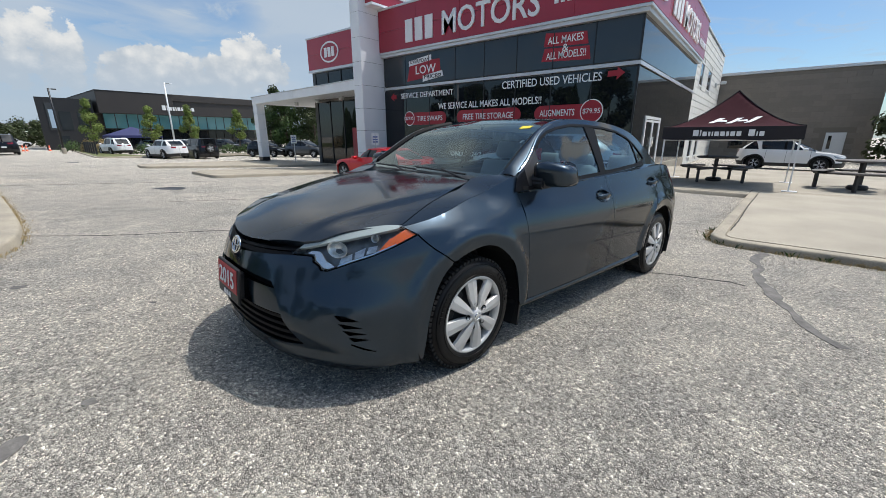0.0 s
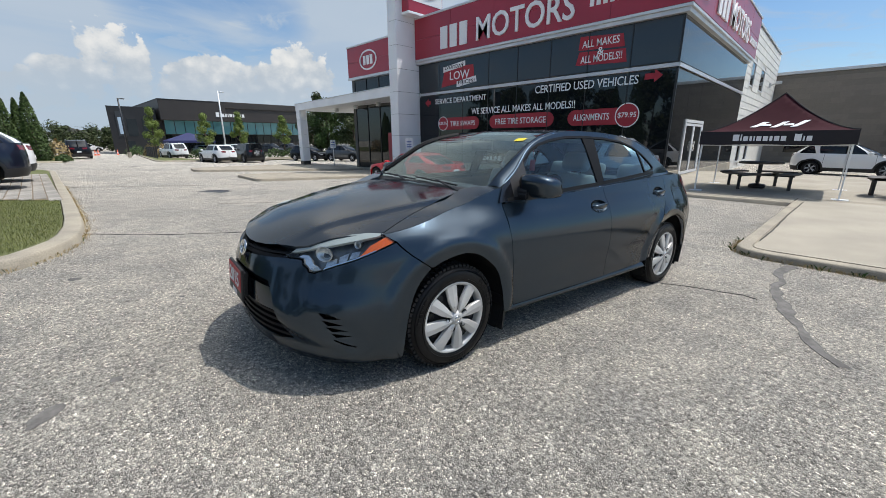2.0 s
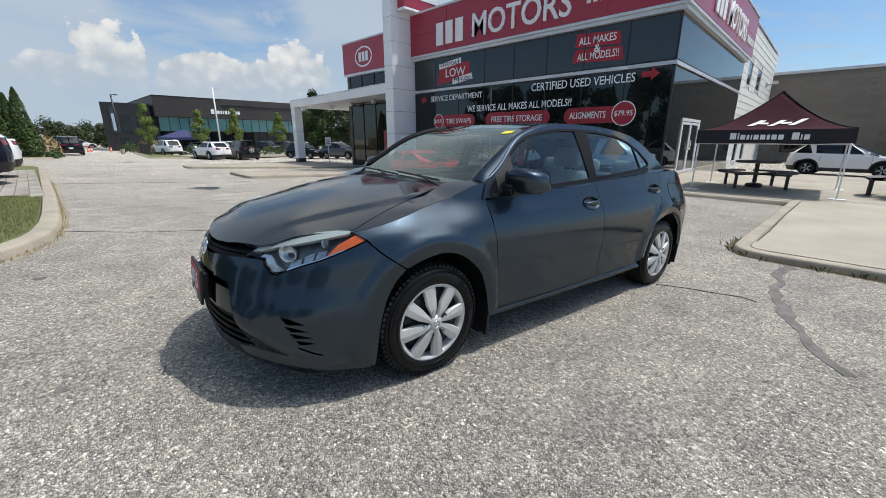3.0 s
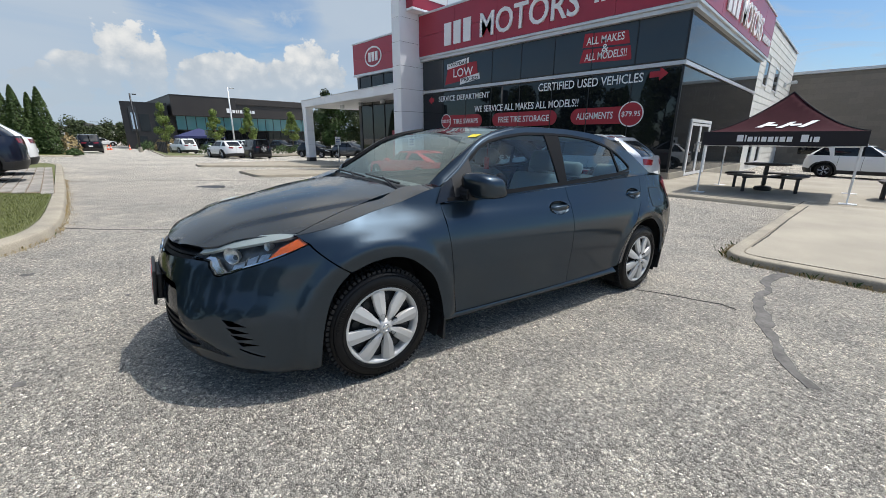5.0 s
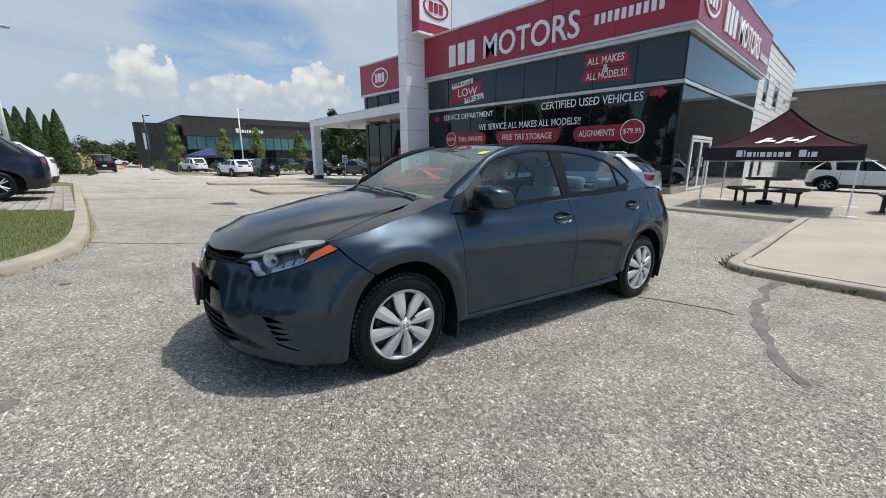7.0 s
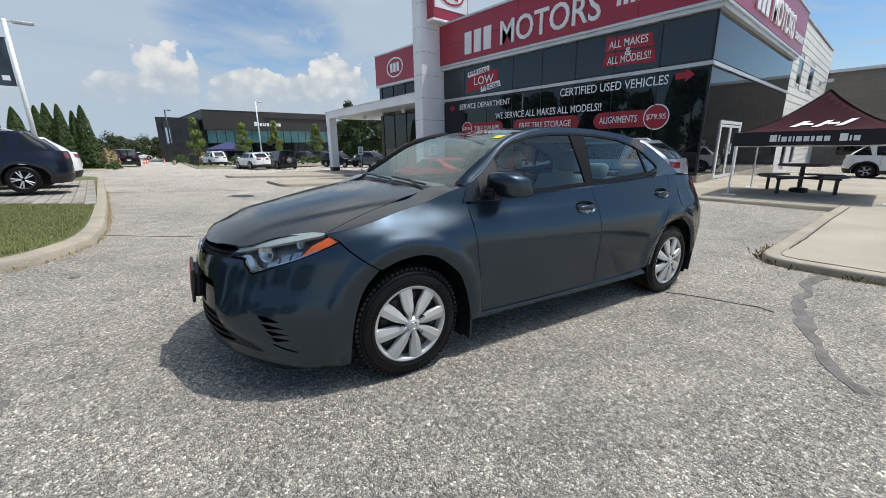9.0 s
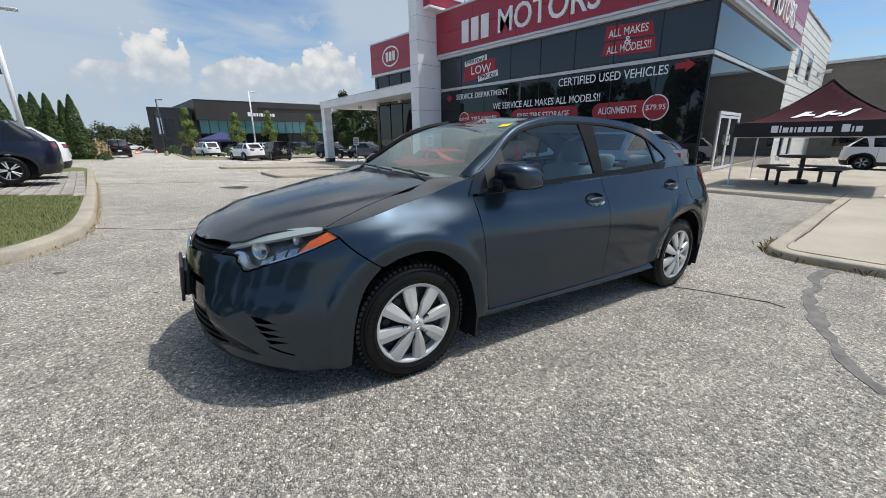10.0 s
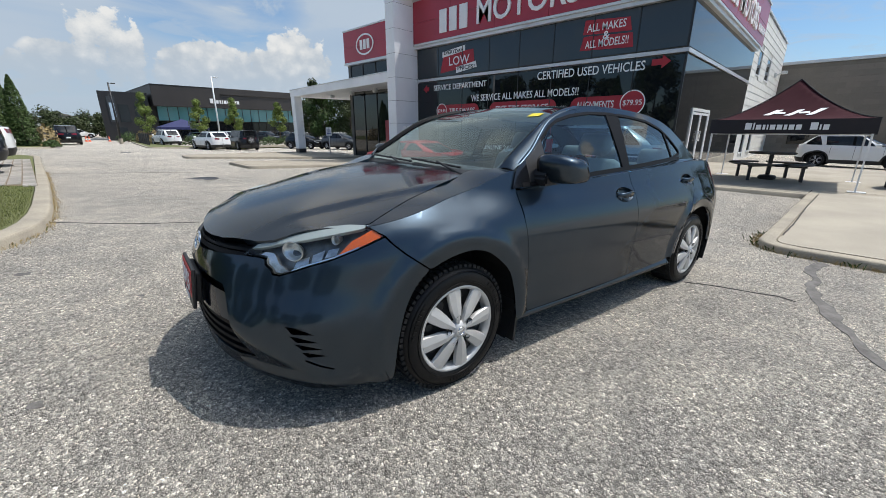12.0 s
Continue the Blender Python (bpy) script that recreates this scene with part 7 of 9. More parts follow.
# ---- tent and picnic tables ----
def tent():
    ob = thing("canopy_tent", "maroon pop-up tent with a black valance on white legs", "tent")
    x0, x1, y0, y1 = -2.24, 0.82, 13.22, 15.85
    zf, eave, peak = SLAB_Z, 1.42, 2.40
    cx, cy = (x0 + x1) / 2, (y0 + y1) / 2
    bm = bmesh.new()
    n = 24
    grid = []
    for i in range(n + 1):
        row = []
        for j in range(n + 1):
            u, v = 2 * i / n - 1, 2 * j / n - 1
            r = max(abs(u), abs(v))
            # sagging cloth between the ridges and the peak
            ridge = 1 - abs(abs(u) - abs(v)) / max(r, 1e-6)
            h = (1 - r) ** 1.62 - 0.20 * (1 - ridge) * r * (1 - r)
            row.append(bm.verts.new((cx + u * (x1 - x0) / 2, cy + v * (y1 - y0) / 2, eave + (peak - eave) * h + 0.012 * noise.noise((u * 3, v * 3, 4.0)))))
        grid.append(row)
    for i in range(n):
        for j in range(n):
            a, b, c, d = grid[i][j], grid[i + 1][j], grid[i + 1][j + 1], grid[i][j + 1]
            for tri in (((a, b, d), (b, c, d)) if i + j == n - 1 else ((a, b, c), (a, c, d))):
                bm.faces.new(tri)
    roof = part("roof_cloth", bm, TENT_CLOTH, ob, smooth=True)
    for su, sv in ((-1, -1), (1, -1), (1, 1), (-1, 1)):
        bm = bmesh.new()
        prev = None
        for k in range(13):
            r = 1 - k / 12
            p = Vector((cx + su * r * (x1 - x0) / 2, cy + sv * r * (y1 - y0) / 2, eave + (peak - eave) * (1 - r) ** 1.62 + 0.014))
            if prev is not None:
                rod(bm, prev, p, 0.011, 0.011, 6)
            prev = p
        part("ridge_piping", bm, TENT_BLACK, roof)
    rim = [(x0, y0), (x1, y0), (x1, y1), (x0, y1)]
    for k in range(4):
        (ax, ay), (bx, by) = rim[k], rim[(k + 1) % 4]
        bm = bmesh.new()
        rows = []
        for i in range(25):
            t = i / 24
            x, y = ax + (bx - ax) * t, ay + (by - ay) * t
            nx, ny = (by - ay), -(bx - ax)
            ln = math.hypot(nx, ny)
            w = 0.012 * math.sin(t * 19 + k) + 0.008 * math.sin(t * 41)
            rows.append([bm.verts.new((x + nx / ln * w * q, y + ny / ln * w * q, eave + 0.004 - (0.33 + 0.012 * math.sin(t * 11)) * q)) for q in (0, 0.5, 1)])
        for a, b in zip(rows, rows[1:]):
            for i in range(2):
                bm.faces.new((a[i], b[i], b[i + 1], a[i + 1]))
        part("valance", bm, TENT_BLACK, ob, "black hanging valance", smooth=True)
    for x, y in rim:
        x, y = x + (0.06 if x == x0 else -0.06), y + (0.06 if y == y0 else -0.06)
        bm = bmesh.new()
        box(bm, x - 0.02, x + 0.02, y - 0.02, y + 0.02, zf + 0.9, eave - 0.02, 0.004)
        box(bm, x - 0.016, x + 0.016, y - 0.016, y + 0.016, zf + 0.012, zf + 0.9, 0.003)
        leg = part("leg", bm, WHITE_PAINT, ob)
        bm = bmesh.new()
        box(bm, x - 0.13, x + 0.17, y - 0.11, y + 0.11, zf, zf + 0.018, 0.005)
        part("foot_plate", bm, WHITE_PAINT, leg)
    tr = [(x0 + 0.07, y0 + 0.07), (x1 - 0.07, y0 + 0.07), (x1 - 0.07, y1 - 0.07), (x0 + 0.07, y1 - 0.07)]
    for k in range(4):
        (ax, ay), (bx, by) = tr[k], tr[(k + 1) % 4]
        bm = bmesh.new()
        for s in range(4):
            p, q = ((ax + (bx - ax) * (s + m) / 4, ay + (by - ay) * (s + m) / 4) for m in (0, 1))
            rod(bm, (*p, eave - 0.30 + 0.20 * (s % 2)), (*q, eave - 0.10 - 0.20 * (s % 2)), 0.011, sides=6)
        rod(bm, (ax, ay, eave - 0.345), (bx, by, eave - 0.345), 0.012, sides=6)
        part("truss", bm, WHITE_PAINT, ob)
    bm = bmesh.new()
    rod(bm, (cx, cy, eave), (cx, cy, peak - 0.02), 0.018, sides=8)
    part("centre_pole", bm, WHITE_PAINT, ob)
    # plain slanted bars on the front slope and small bars on the valance
    def on_slope(px, d):
        u, v = (px - cx) / ((x1 - x0) / 2), d - 1
        r = max(abs(u), abs(v))
        ridge = 1 - abs(abs(u) - abs(v)) / max(r, 1e-6)
        h = (1 - r) ** 1.62 - 0.20 * (1 - ridge) * r * (1 - r)
        return Vector((px, y0 + (cy - y0) * d - 0.010, eave + (peak - eave) * h + 0.014))
    bars = [[(a, 0.27), (a + 0.13, 0.27), (a + 0.37, 0.44), (a + 0.24, 0.44)] for a in (cx - 0.52, cx - 0.12, cx + 0.28)]
    bars += [[(a, 0.33), (a + 0.2, 0.33), (a + 0.2, 0.38), (a, 0.38)] for a in (cx - 0.30, cx + 0.15)]
    for q in bars:
        bm = bmesh.new()
        n2 = 6
        rows = []
        for k in range(n2 + 1):
            t = k / n2
            lo = [q[0][m] + (q[3][m] - q[0][m]) * t for m in (0, 1)]
            hi = [q[1][m] + (q[2][m] - q[1][m]) * t for m in (0, 1)]
            rows.append([bm.verts.new(on_slope(*lo)), bm.verts.new(on_slope(*hi))])
        for a, b in zip(rows, rows[1:]):
            bm.faces.new((a[0], a[1], b[1], b[0]))
        part("mark", bm, VINYL_WHITE, roof, "plain white slanted bar")
    xx = cx - 0.78
    for i, w in enumerate((0.13, 0.03, 0.10, 0.05, 0.03, 0.10, 0.10, 0.06, 0.10, 0.10, 0.0, 0.13, 0.03, 0.10)):
        if w:
            bm = bmesh.new()
            tall = 0.16 if i in (0, 1, 11) else 0.115
            box(bm, xx, xx + w, y0 - 0.024, y0 - 0.018, eave - 0.235, eave - 0.235 + tall)
            part("mark", bm, VINYL_WHITE, ob, "plain white bar on the valance")
        xx += w + (0.03 if w else 0.12)


tent()


def picnic_table(x, y, turn):
    ob = thing("picnic_table", "dark picnic table with curved benches on steel legs", "picnic table", pose(x, y, SLAB_Z + 0.006, 0, 0, turn), "picnic tables")
    n = 28
    bm = bmesh.new()
    lathe(bm, [(0.001, 0.70), (0.52, 0.70), (0.535, 0.712), (0.535, 0.738), (0.52, 0.75), (0.001, 0.75)], n, "z")
    part("tabletop", bm, DARK_WOOD, ob)
    for k in range(4):
        a0 = math.pi / 2 * k + 0.16
        bm = bmesh.new()
        lathe(bm, [(0.66, 0.415), (0.94, 0.415), (0.95, 0.425), (0.95, 0.455), (0.94, 0.465), (0.66, 0.465), (0.65, 0.455), (0.65, 0.425), (0.66, 0.415)], 10, "z", (0, 0, 0), a0, a0 + math.pi / 2 - 0.32)
        part("bench", bm, DARK_WOOD, ob, "curved dark bench")
        c = a0 + math.pi / 4 - 0.16
        bm = bmesh.new()
        rod(bm, (0.1 * math.cos(c), 0.1 * math.sin(c), 0.38), (0.90 * math.cos(c), 0.90 * math.sin(c), 0.39), 0.026, sides=8)
        box(bm, -0.035, 0.035, -0.035, 0.035, 0.0, 0.41, 0.005, Matrix.Translation((0.82 * math.cos(c), 0.82 * math.sin(c), 0)))
        part("leg", bm, BLACK_METAL, ob)
    bm = bmesh.new()
    box(bm, -0.045, 0.045, -0.045, 0.045, 0.14, 0.70, 0.006)
    part("column", bm, BLACK_METAL, ob)
    bm = bmesh.new()
    lathe(bm, [(0.001, 0.0), (0.18, 0.0), (0.21, 0.03), (0.21, 0.07), (0.18, 0.11), (0.001, 0.14)], 24, "z")
    part("umbrella_base", bm, BLACK_PLASTIC, ob, "round black umbrella base")
    return ob


picnic_table(-0.98, 15.05, 20)
picnic_table(2.15, 14.75, 35)
picnic_table(5.2, 15.0, 10)


# ---- parked vehicles ----
def vehicle(name, label, m, paint, L=4.6, W=1.86, H=1.66, wb=2.70, fo=0.92, belt=1.10, hood=1.0, screen0=-0.30, screen1=-1.30, rear1=None, rear0=None, r=0.36, clad=True, rails=True, rim_mat=None, spare=False, nose_low=0.62, group="parked cars"):
    """A parked car from one set of sizes: flanks with arches, hood, glasshouse, lights, wheels."""
    ob = thing(name, label, "car", m, group)
    tail = -(L - fo)
    rear1 = tail + 0.80 if rear1 is None else rear1
    rear0 = tail + 0.16 if rear0 is None else rear0
    sh = Shell(nose=[(0.15, fo - 0.12), (0.35, fo - 0.01), (nose_low, fo), (hood - 0.14, fo - 0.05), (hood, fo - 0.18)],
               tail=[(0.2, tail + 0.12), (0.45, tail + 0.01), (0.7, tail), (belt, tail + 0.05), (belt + 0.1, tail + 0.09)],
               plan=[(tail, W * 0.475), (-wb, W * 0.495), (-1.2, W * 0.5), (0.0, W * 0.494)],
               section=[(0.15, 0.93), (0.3, 0.975), (0.55, 1.0), (0.78, 0.995), (0.95, 0.965), (belt, 0.905), (belt + 0.15, 0.87)],
               xf=fo * 0.12, xr=-wb - 0.22, lf=fo + 0.25, lr=(L - fo - wb) + 0.25, nf=[(0.2, 2.8), (1.0, 2.3)], nr=[(0.2, 3.2), (1.0, 2.8)])
    hood_c = curve(sorted([(fo, hood - 0.26), (fo - 0.12, hood - 0.165), (fo * 0.5, hood - 0.06), (0.0, hood + 0.01), (screen0, hood + 0.03), (screen0 - 0.4, hood + 0.04)]))

    def hz(x, y):
        return hood_c(x) - 0.05 * (abs(y) / (W * 0.42)) ** 2.2

    def top(s):
        if s < screen0 + 0.05:
            return belt + 0.02 * smooth_step(screen0, tail, s) - 0.03 * smooth_step(screen0 - 0.6, screen0, s)
        lo, hi = 0.4, 1.3
        for _ in range(30):
            mid = (lo + hi) / 2
            p = sh.at(s, mid)
            lo, hi = (mid, hi) if hz(p.x, p.y) > mid else (lo, mid)
        return lo

    def arch_pts(x0, ra):
        return [(x0 + ra * math.cos(a), r + ra * math.sin(a)) for a in [math.pi * (1.08 - 1.16 * k / 12) for k in range(13)]]
    ra = r + 0.06
    e = 0.002
    base = 0.24
    n_up = 26
    ups = [(sh.s1 - e - (sh.s1 - sh.s0 - 2 * e) * k / n_up) for k in range(n_up + 1)]
    side = [(sh.s0 + e, base + 0.05)] + [p for p in arch_pts(-wb, ra)] + [p for p in arch_pts(0.0, ra)] + [(sh.s1 - e, base)]
    side = [(s, max(z, base - 0.02)) for s, z in side] + [(s, top(s)) for s in ups]
    bm = bmesh.new()
    for mirror in (False, True):
        panel(side, sh.at, step=0.10, gap=0, skirt=0.05, mirror=mirror, bm=bm)
    part("body", bm, paint, ob)
    # door seams
    for x in (-0.42, -1.42, -2.30):
        for mirror in (False, True):
            z0 = 0.34 if x > -2 else 0.62
            part("door_seam", panel([(x - 0.006, z0), (x + 0.006, z0), (x + 0.006, belt - 0.02), (x - 0.006, belt - 0.02)], sh.at, step=0.1, gap=0, skirt=0, lift=0.003, mirror=mirror), VOID, ob)
    for x in (-1.22, -2.12):
        for mirror in (False, True):
            part("handle", panel(rounded([(x - 0.1, belt - 0.19), (x + 0.1, belt - 0.19), (x + 0.1, belt - 0.155), (x - 0.1, belt - 0.155)], 0.015, 3), sh.at, step=0.06, gap=0, skirt=0.03, lift=0.03, mirror=mirror), paint, ob)
    if clad:
        for mirror in (False, True):
            for x0 in (0.0, -wb):
                out, inn = arch_pts(x0, ra + 0.07), arch_pts(x0, ra - 0.005)
                part("arch_trim", panel([(s, max(z, base)) for s, z in out] + [(s, max(z, base)) for s, z in inn[::-1]], sh.at, step=0.08, gap=0, skirt=0.02, lift=0.008, mirror=mirror), BLACK_PLASTIC, ob)
            part("sill_trim", panel([(-ra + 0.0, base - 0.01), (-wb + ra, base - 0.01), (-wb + ra, base + 0.17), (-ra, base + 0.17)], sh.at, step=0.15, gap=0, skirt=0.02, lift=0.008, mirror=mirror), BLACK_PLASTIC, ob)
        for a, b in ((sh.s1 - e, sh.xf + 0.32), (sh.s0 + e, sh.xr - 0.25)):
            bm = bmesh.new()
            for mirror in (False, True):
                panel([(a, base), (b, base), (b, base + 0.22), (a, base + 0.26)], sh.at, step=0.12, gap=0, skirt=0.02, lift=0.01, mirror=mirror, bm=bm)
            part("bumper_trim", bm, BLACK_PLASTIC, ob)
    # hood
    edge = []
    for k in range(15):
        s = screen0 + 0.02 + (sh.s1 - e - screen0 - 0.02) * k / 14
        p = sh.at(s, top(s))
        edge.append((p.x, p.y))
    out = edge + [(x, -y) for x, y in edge[::-1]]
    part("hood", panel(out, lambda x, y: Vector((x, y, hz(x, y) + 0.002)), step=0.12, gap=0, skirt=0.01), paint, ob)
    # glasshouse
    rise = H - 0.06
    gh = Shell(nose=[(belt - 0.06, screen0), (belt, screen0 - 0.05), (rise, screen1)], tail=[(belt - 0.06, rear0), (belt, rear0 + 0.02), (rise, rear1)],
               plan=[(tail, W * 0.425), (-wb, W * 0.445), (-1.2, W * 0.452), (0.0, W * 0.43)],
               section=[(belt - 0.06, 1.0), (belt + 0.15, 0.965), (rise - 0.08, 0.86), (rise, 0.82)],
               xf=screen1 - 0.1, xr=rear1 + 0.15, lf=1.0, lr=0.8, nf=[(0.9, 3.0), (1.6, 3.2)], nr=[(0.9, 3.4), (1.6, 3.6)])
    bm = bmesh.new()
    for mirror in (False, True):
        panel([(gh.s0 + e, belt - 0.05), (gh.s1 - e, belt - 0.05), (gh.s1 - e, rise), (gh.s0 + e, rise)], gh.at, step=0.10, gap=0, skirt=0, mirror=mirror, bm=bm)
    part("window_glass", bm, CAR_GLASS_FAR, ob, "dark tinted windows")
    zt = rise - 0.07
    for a, b, w0, w1 in ((gh.xf + 0.42, gh.xf + 0.34, 0.10, 0.09), (-1.46, -1.50, 0.09, 0.08), (gh.xr + 0.28, gh.xr + 0.16, 0.12, 0.20), (gh.xr - 0.36, gh.xr - 0.32, 0.24, 0.16)):
        for mirror in (False, True):
            part("pillar", panel([(a - w0, belt - 0.05), (a + w0 * 0.2, belt - 0.05), (b + w1 * 0.2, rise), (b - w1, rise)], gh.at, step=0.1, gap=0, skirt=0.01, lift=0.006, mirror=mirror), SATIN_BLACK if a == -1.46 else paint, ob)
    bm = bmesh.new()
    for mirror in (False, True):
        panel([(gh.s0 + e, zt), (gh.s1 - e, rise - 0.035), (gh.s1 - e, rise), (gh.s0 + e, rise)], gh.at, step=0.1, gap=0, skirt=0.01, lift=0.008, mirror=mirror, bm=bm)
    part("roof_rail_band", bm, paint, ob)
    roof_edge = []
    for k in range(25):
        p = gh.at(gh.s0 + e + (gh.s1 - gh.s0 - 2 * e) * k / 24, rise)
        roof_edge.append((p.x, p.y))
    mx = (screen1 + rear1) / 2
    part("roof", panel(roof_edge + [(x, -y) for x, y in roof_edge[-2:0:-1]], lambda x, y: Vector((x, y, rise - 0.004 + 0.064 * max(0, 1 - ((x - mx) / (abs(screen1 - rear1) / 2 + 0.12)) ** 2) * max(0.0, 1 - (abs(y) / (W * 0.40)) ** 2.5))), step=0.12, gap=0, skirt=0.01), paint, ob)
    if rails:
        for sy in (1, -1):
            bm = bmesh.new()
            y = sy * W * 0.34
            pts = [(screen1 - 0.25, H - 0.055), (screen1 - 0.35, H + 0.015), (rear1 + 0.4, H + 0.005), (rear1 + 0.25, H - 0.06)]
            for p, q in zip(pts, pts[1:]):
                rod(bm, (p[0], y, p[1]), (q[0], y, q[1]), 0.017, sides=8)
            part("roof_bar", bm, SILVER_TRIM, ob)
    # lights
    for mirror in (False, True):
        part("headlight", panel([(sh.xf + 0.30, hood - 0.17), (sh.xf + 0.78, hood - 0.30), (sh.xf + 0.74, hood - 0.37), (sh.xf + 0.36, hood - 0.27)], sh.at, step=0.06, gap=0, skirt=0.02, lift=0.008, mirror=mirror), material("lamp_glass", (0.35, 0.37, 0.38), 0.1, coat=0.8), ob)
        part("tail_light", panel([(sh.xr - 0.58 * sh.lr, belt - 0.03), (sh.xr - 0.90 * sh.lr, belt - 0.06), (sh.xr - 0.88 * sh.lr, belt - 0.19), (sh.xr - 0.62 * sh.lr, belt - 0.17)], sh.at, step=0.06, gap=0, skirt=0.02, lift=0.008, mirror=mirror), RED_LENS, ob)
        sy = -1 if mirror else 1
        bm = bmesh.new()
        box(bm, -0.10, 0.08, -0.11, 0.11, -0.07, 0.07, 0.045, Matrix.Translation((screen0 - 0.32, sy * (W / 2 + 0.07), belt + 0.03)))
        part("door_mirror", bm, paint, ob, smooth=True)
    bm = bmesh.new()
    for mirror in (False, True):
        panel([(sh.s1 - e, 0.42), (sh.s1 - 0.42, 0.44), (sh.s1 - 0.46, hood - 0.30), (sh.s1 - e, hood - 0.28)], sh.at, step=0.1, gap=0, skirt=0.01, lift=0.006, mirror=mirror, bm=bm)
    part("grille", bm, GLOSS_BLACK, ob)
    bm = bmesh.new()
    box(bm, tail - 0.012, tail + 0.02, -0.16, 0.16, 0.62, 0.74, 0.004)
    part("plate", bm, VINYL_WHITE, ob, "blank white rear plate")
    # underside and wheels
    bm = bmesh.new()
    box(bm, tail + 0.3, fo - 0.3, -W * 0.36, W * 0.36, 0.22, 0.75)
    part("underbody", bm, VOID, ob)
    shared = None
    for x, sy in ((0, 1), (0, -1), (-wb, 1), (-wb, -1)):
        w = plain_wheel(ob, r, rim_mat or DARK_RIM) if shared is None else copy_thing(shared, Matrix())
        shared = shared or w
        w.parent = ob
        w.matrix_basis = pose(x, sy * (W / 2 - 0.015), r, 0, 0, 0 if sy > 0 else 180)
    if spare:
        w = copy_thing(shared, pose(tail - 0.16, -0.05, 0.95, 0, 0, 90))
        w.parent = ob
    return ob


def plain_wheel(ob, r, rim_mat):
    w = new("wheel")
    w.parent = ob
    bm = bmesh.new()
    lathe(bm, [(r * 0.68, -0.01), (r * 0.80, 0.008), (r * 0.93, -0.006), (r, -0.04), (r, -0.17), (r * 0.94, -0.20), (r * 0.65, -0.20)], 40, "y")
    part("tyre", bm, RUBBER, w, smooth=True)
    bm = bmesh.new()
    lathe(bm, [(r * 0.60, -0.06), (r * 0.66, -0.012), (r * 0.69, -0.008), (r * 0.695, -0.03)], 36, "y")
    rim = part("rim", bm, rim_mat, w, smooth=True)
    for k in range(5):
        bm = bmesh.new()
        m2 = Matrix.Rotation(2 * math.pi * k / 5, 4, "Y")
        for off in (-0.16, 0.16):
            a, b = Matrix.Rotation(off * 0.6, 4, "Y") @ Vector((0.04, -0.012, 0)), Matrix.Rotation(off, 4, "Y") @ Vector((r * 0.64, -0.02, 0))
            rod(bm, m2 @ a, m2 @ b, 0.019, 0.015, 6)
        part("spoke", bm, SILVER_TRIM, rim)
    bm = bmesh.new()
    lathe(bm, [(r * 0.62, -0.07), (r * 0.2, -0.075), (0.001, -0.07)], 28, "y")
    part("brake", bm, VOID, w)
    return w


def on_ground(x, y, turn, lift=0.0):
    return pose(x, y, ground_z(x, y) + lift, 0, 0, turn)


vehicle("suv", "navy blue suv with chrome window line on pavers", on_ground(-16.25, -3.75, -90, 0.115), CAR_NAVY, L=4.85, W=1.92, H=1.74, wb=2.85, r=0.375, belt=1.12, hood=1.08)
vehicle("suv", "white suv parked beside a navy one", on_ground(-19.25, -3.45, -90, 0.115), CAR_WHITE, L=4.7, W=1.88, H=1.68, wb=2.75)
vehicle("suv", "white crossover with black wheel arches behind the tent", pose(2.57, 29.46, ground_z(2.5, 29.3) + 0.006, 0, 0, -8), CAR_WHITE, L=4.66, W=1.87, H=1.66, wb=2.755)
vehicle("suv", "silver-blue crossover parked along the showroom", on_ground(-6.45, 11.45, 181), CAR_SILVER, L=4.62, W=1.86, H=1.60, wb=2.70, belt=1.08)
vehicle("coupe", "bright red sports coupe parked along the showroom", on_ground(-13.55, 11.45, 180), CAR_RED, L=4.75, W=1.90, H=1.36, wb=2.75, belt=0.93, hood=0.92, screen0=-0.55, screen1=-1.35, rear1=-2.3, rear0=-3.3, r=0.35, clad=False, rails=False)
vehicle("suv", "white crossover on the far side of the lot", on_ground(-42.6, 12.3, 188), CAR_WHITE, H=1.62)
vehicle("off_roader", "boxy black off-roader with a spare wheel on its tail", on_ground(-42.6, 15.3, 179), CAR_BLACK, L=4.3, W=1.90, H=1.86, wb=2.65, fo=0.75, belt=1.22, hood=1.18, screen0=-0.55, screen1=-0.80, rear1=-3.42, rear0=-3.48, r=0.41, rails=False, spare=True)
vehicle("suv", "black suv seen from behind in the lane", on_ground(-54.5, 3.42, 180), CAR_BLACK, L=4.8, W=1.95, H=1.78, wb=2.85)
vehicle("suv", "white suv behind the hedge", on_ground(-56.2, 11.7, 186), CAR_WHITE, H=1.74, L=4.9)
vehicle("sedan_car", "dark grey car behind the hedge", on_ground(-65.0, 19.0, 20), CAR_GREY, H=1.55, rails=False)
vehicle("suv", "white suv behind the hedge", on_ground(-64.0, 22.6, 15), CAR_WHITE)
vehicle("suv", "black suv behind the hedge", on_ground(-62.0, 27.4, 12), CAR_BLACK)
vehicle("suv", "dark grey suv behind the hedge", on_ground(-63.0, 30.8, 12), CAR_GREY)
vehicle("suv", "dark crossover facing the canopy", on_ground(-38.5, 21.6, 20), CAR_BLACK, H=1.62)
vehicle("suv", "dark grey crossover beside the entrance", on_ground(-34.6, 23.6, 20), CAR_GREY, H=1.62)
vehicle("suv", "white suv at the far end of the lane", on_ground(-104.0, 9.4, 104), CAR_WHITE)
vehicle("sedan_car", "dark car at the far end of the lane", on_ground(-78.0, 3.0, 170), CAR_GREY, H=1.5, rails=False)


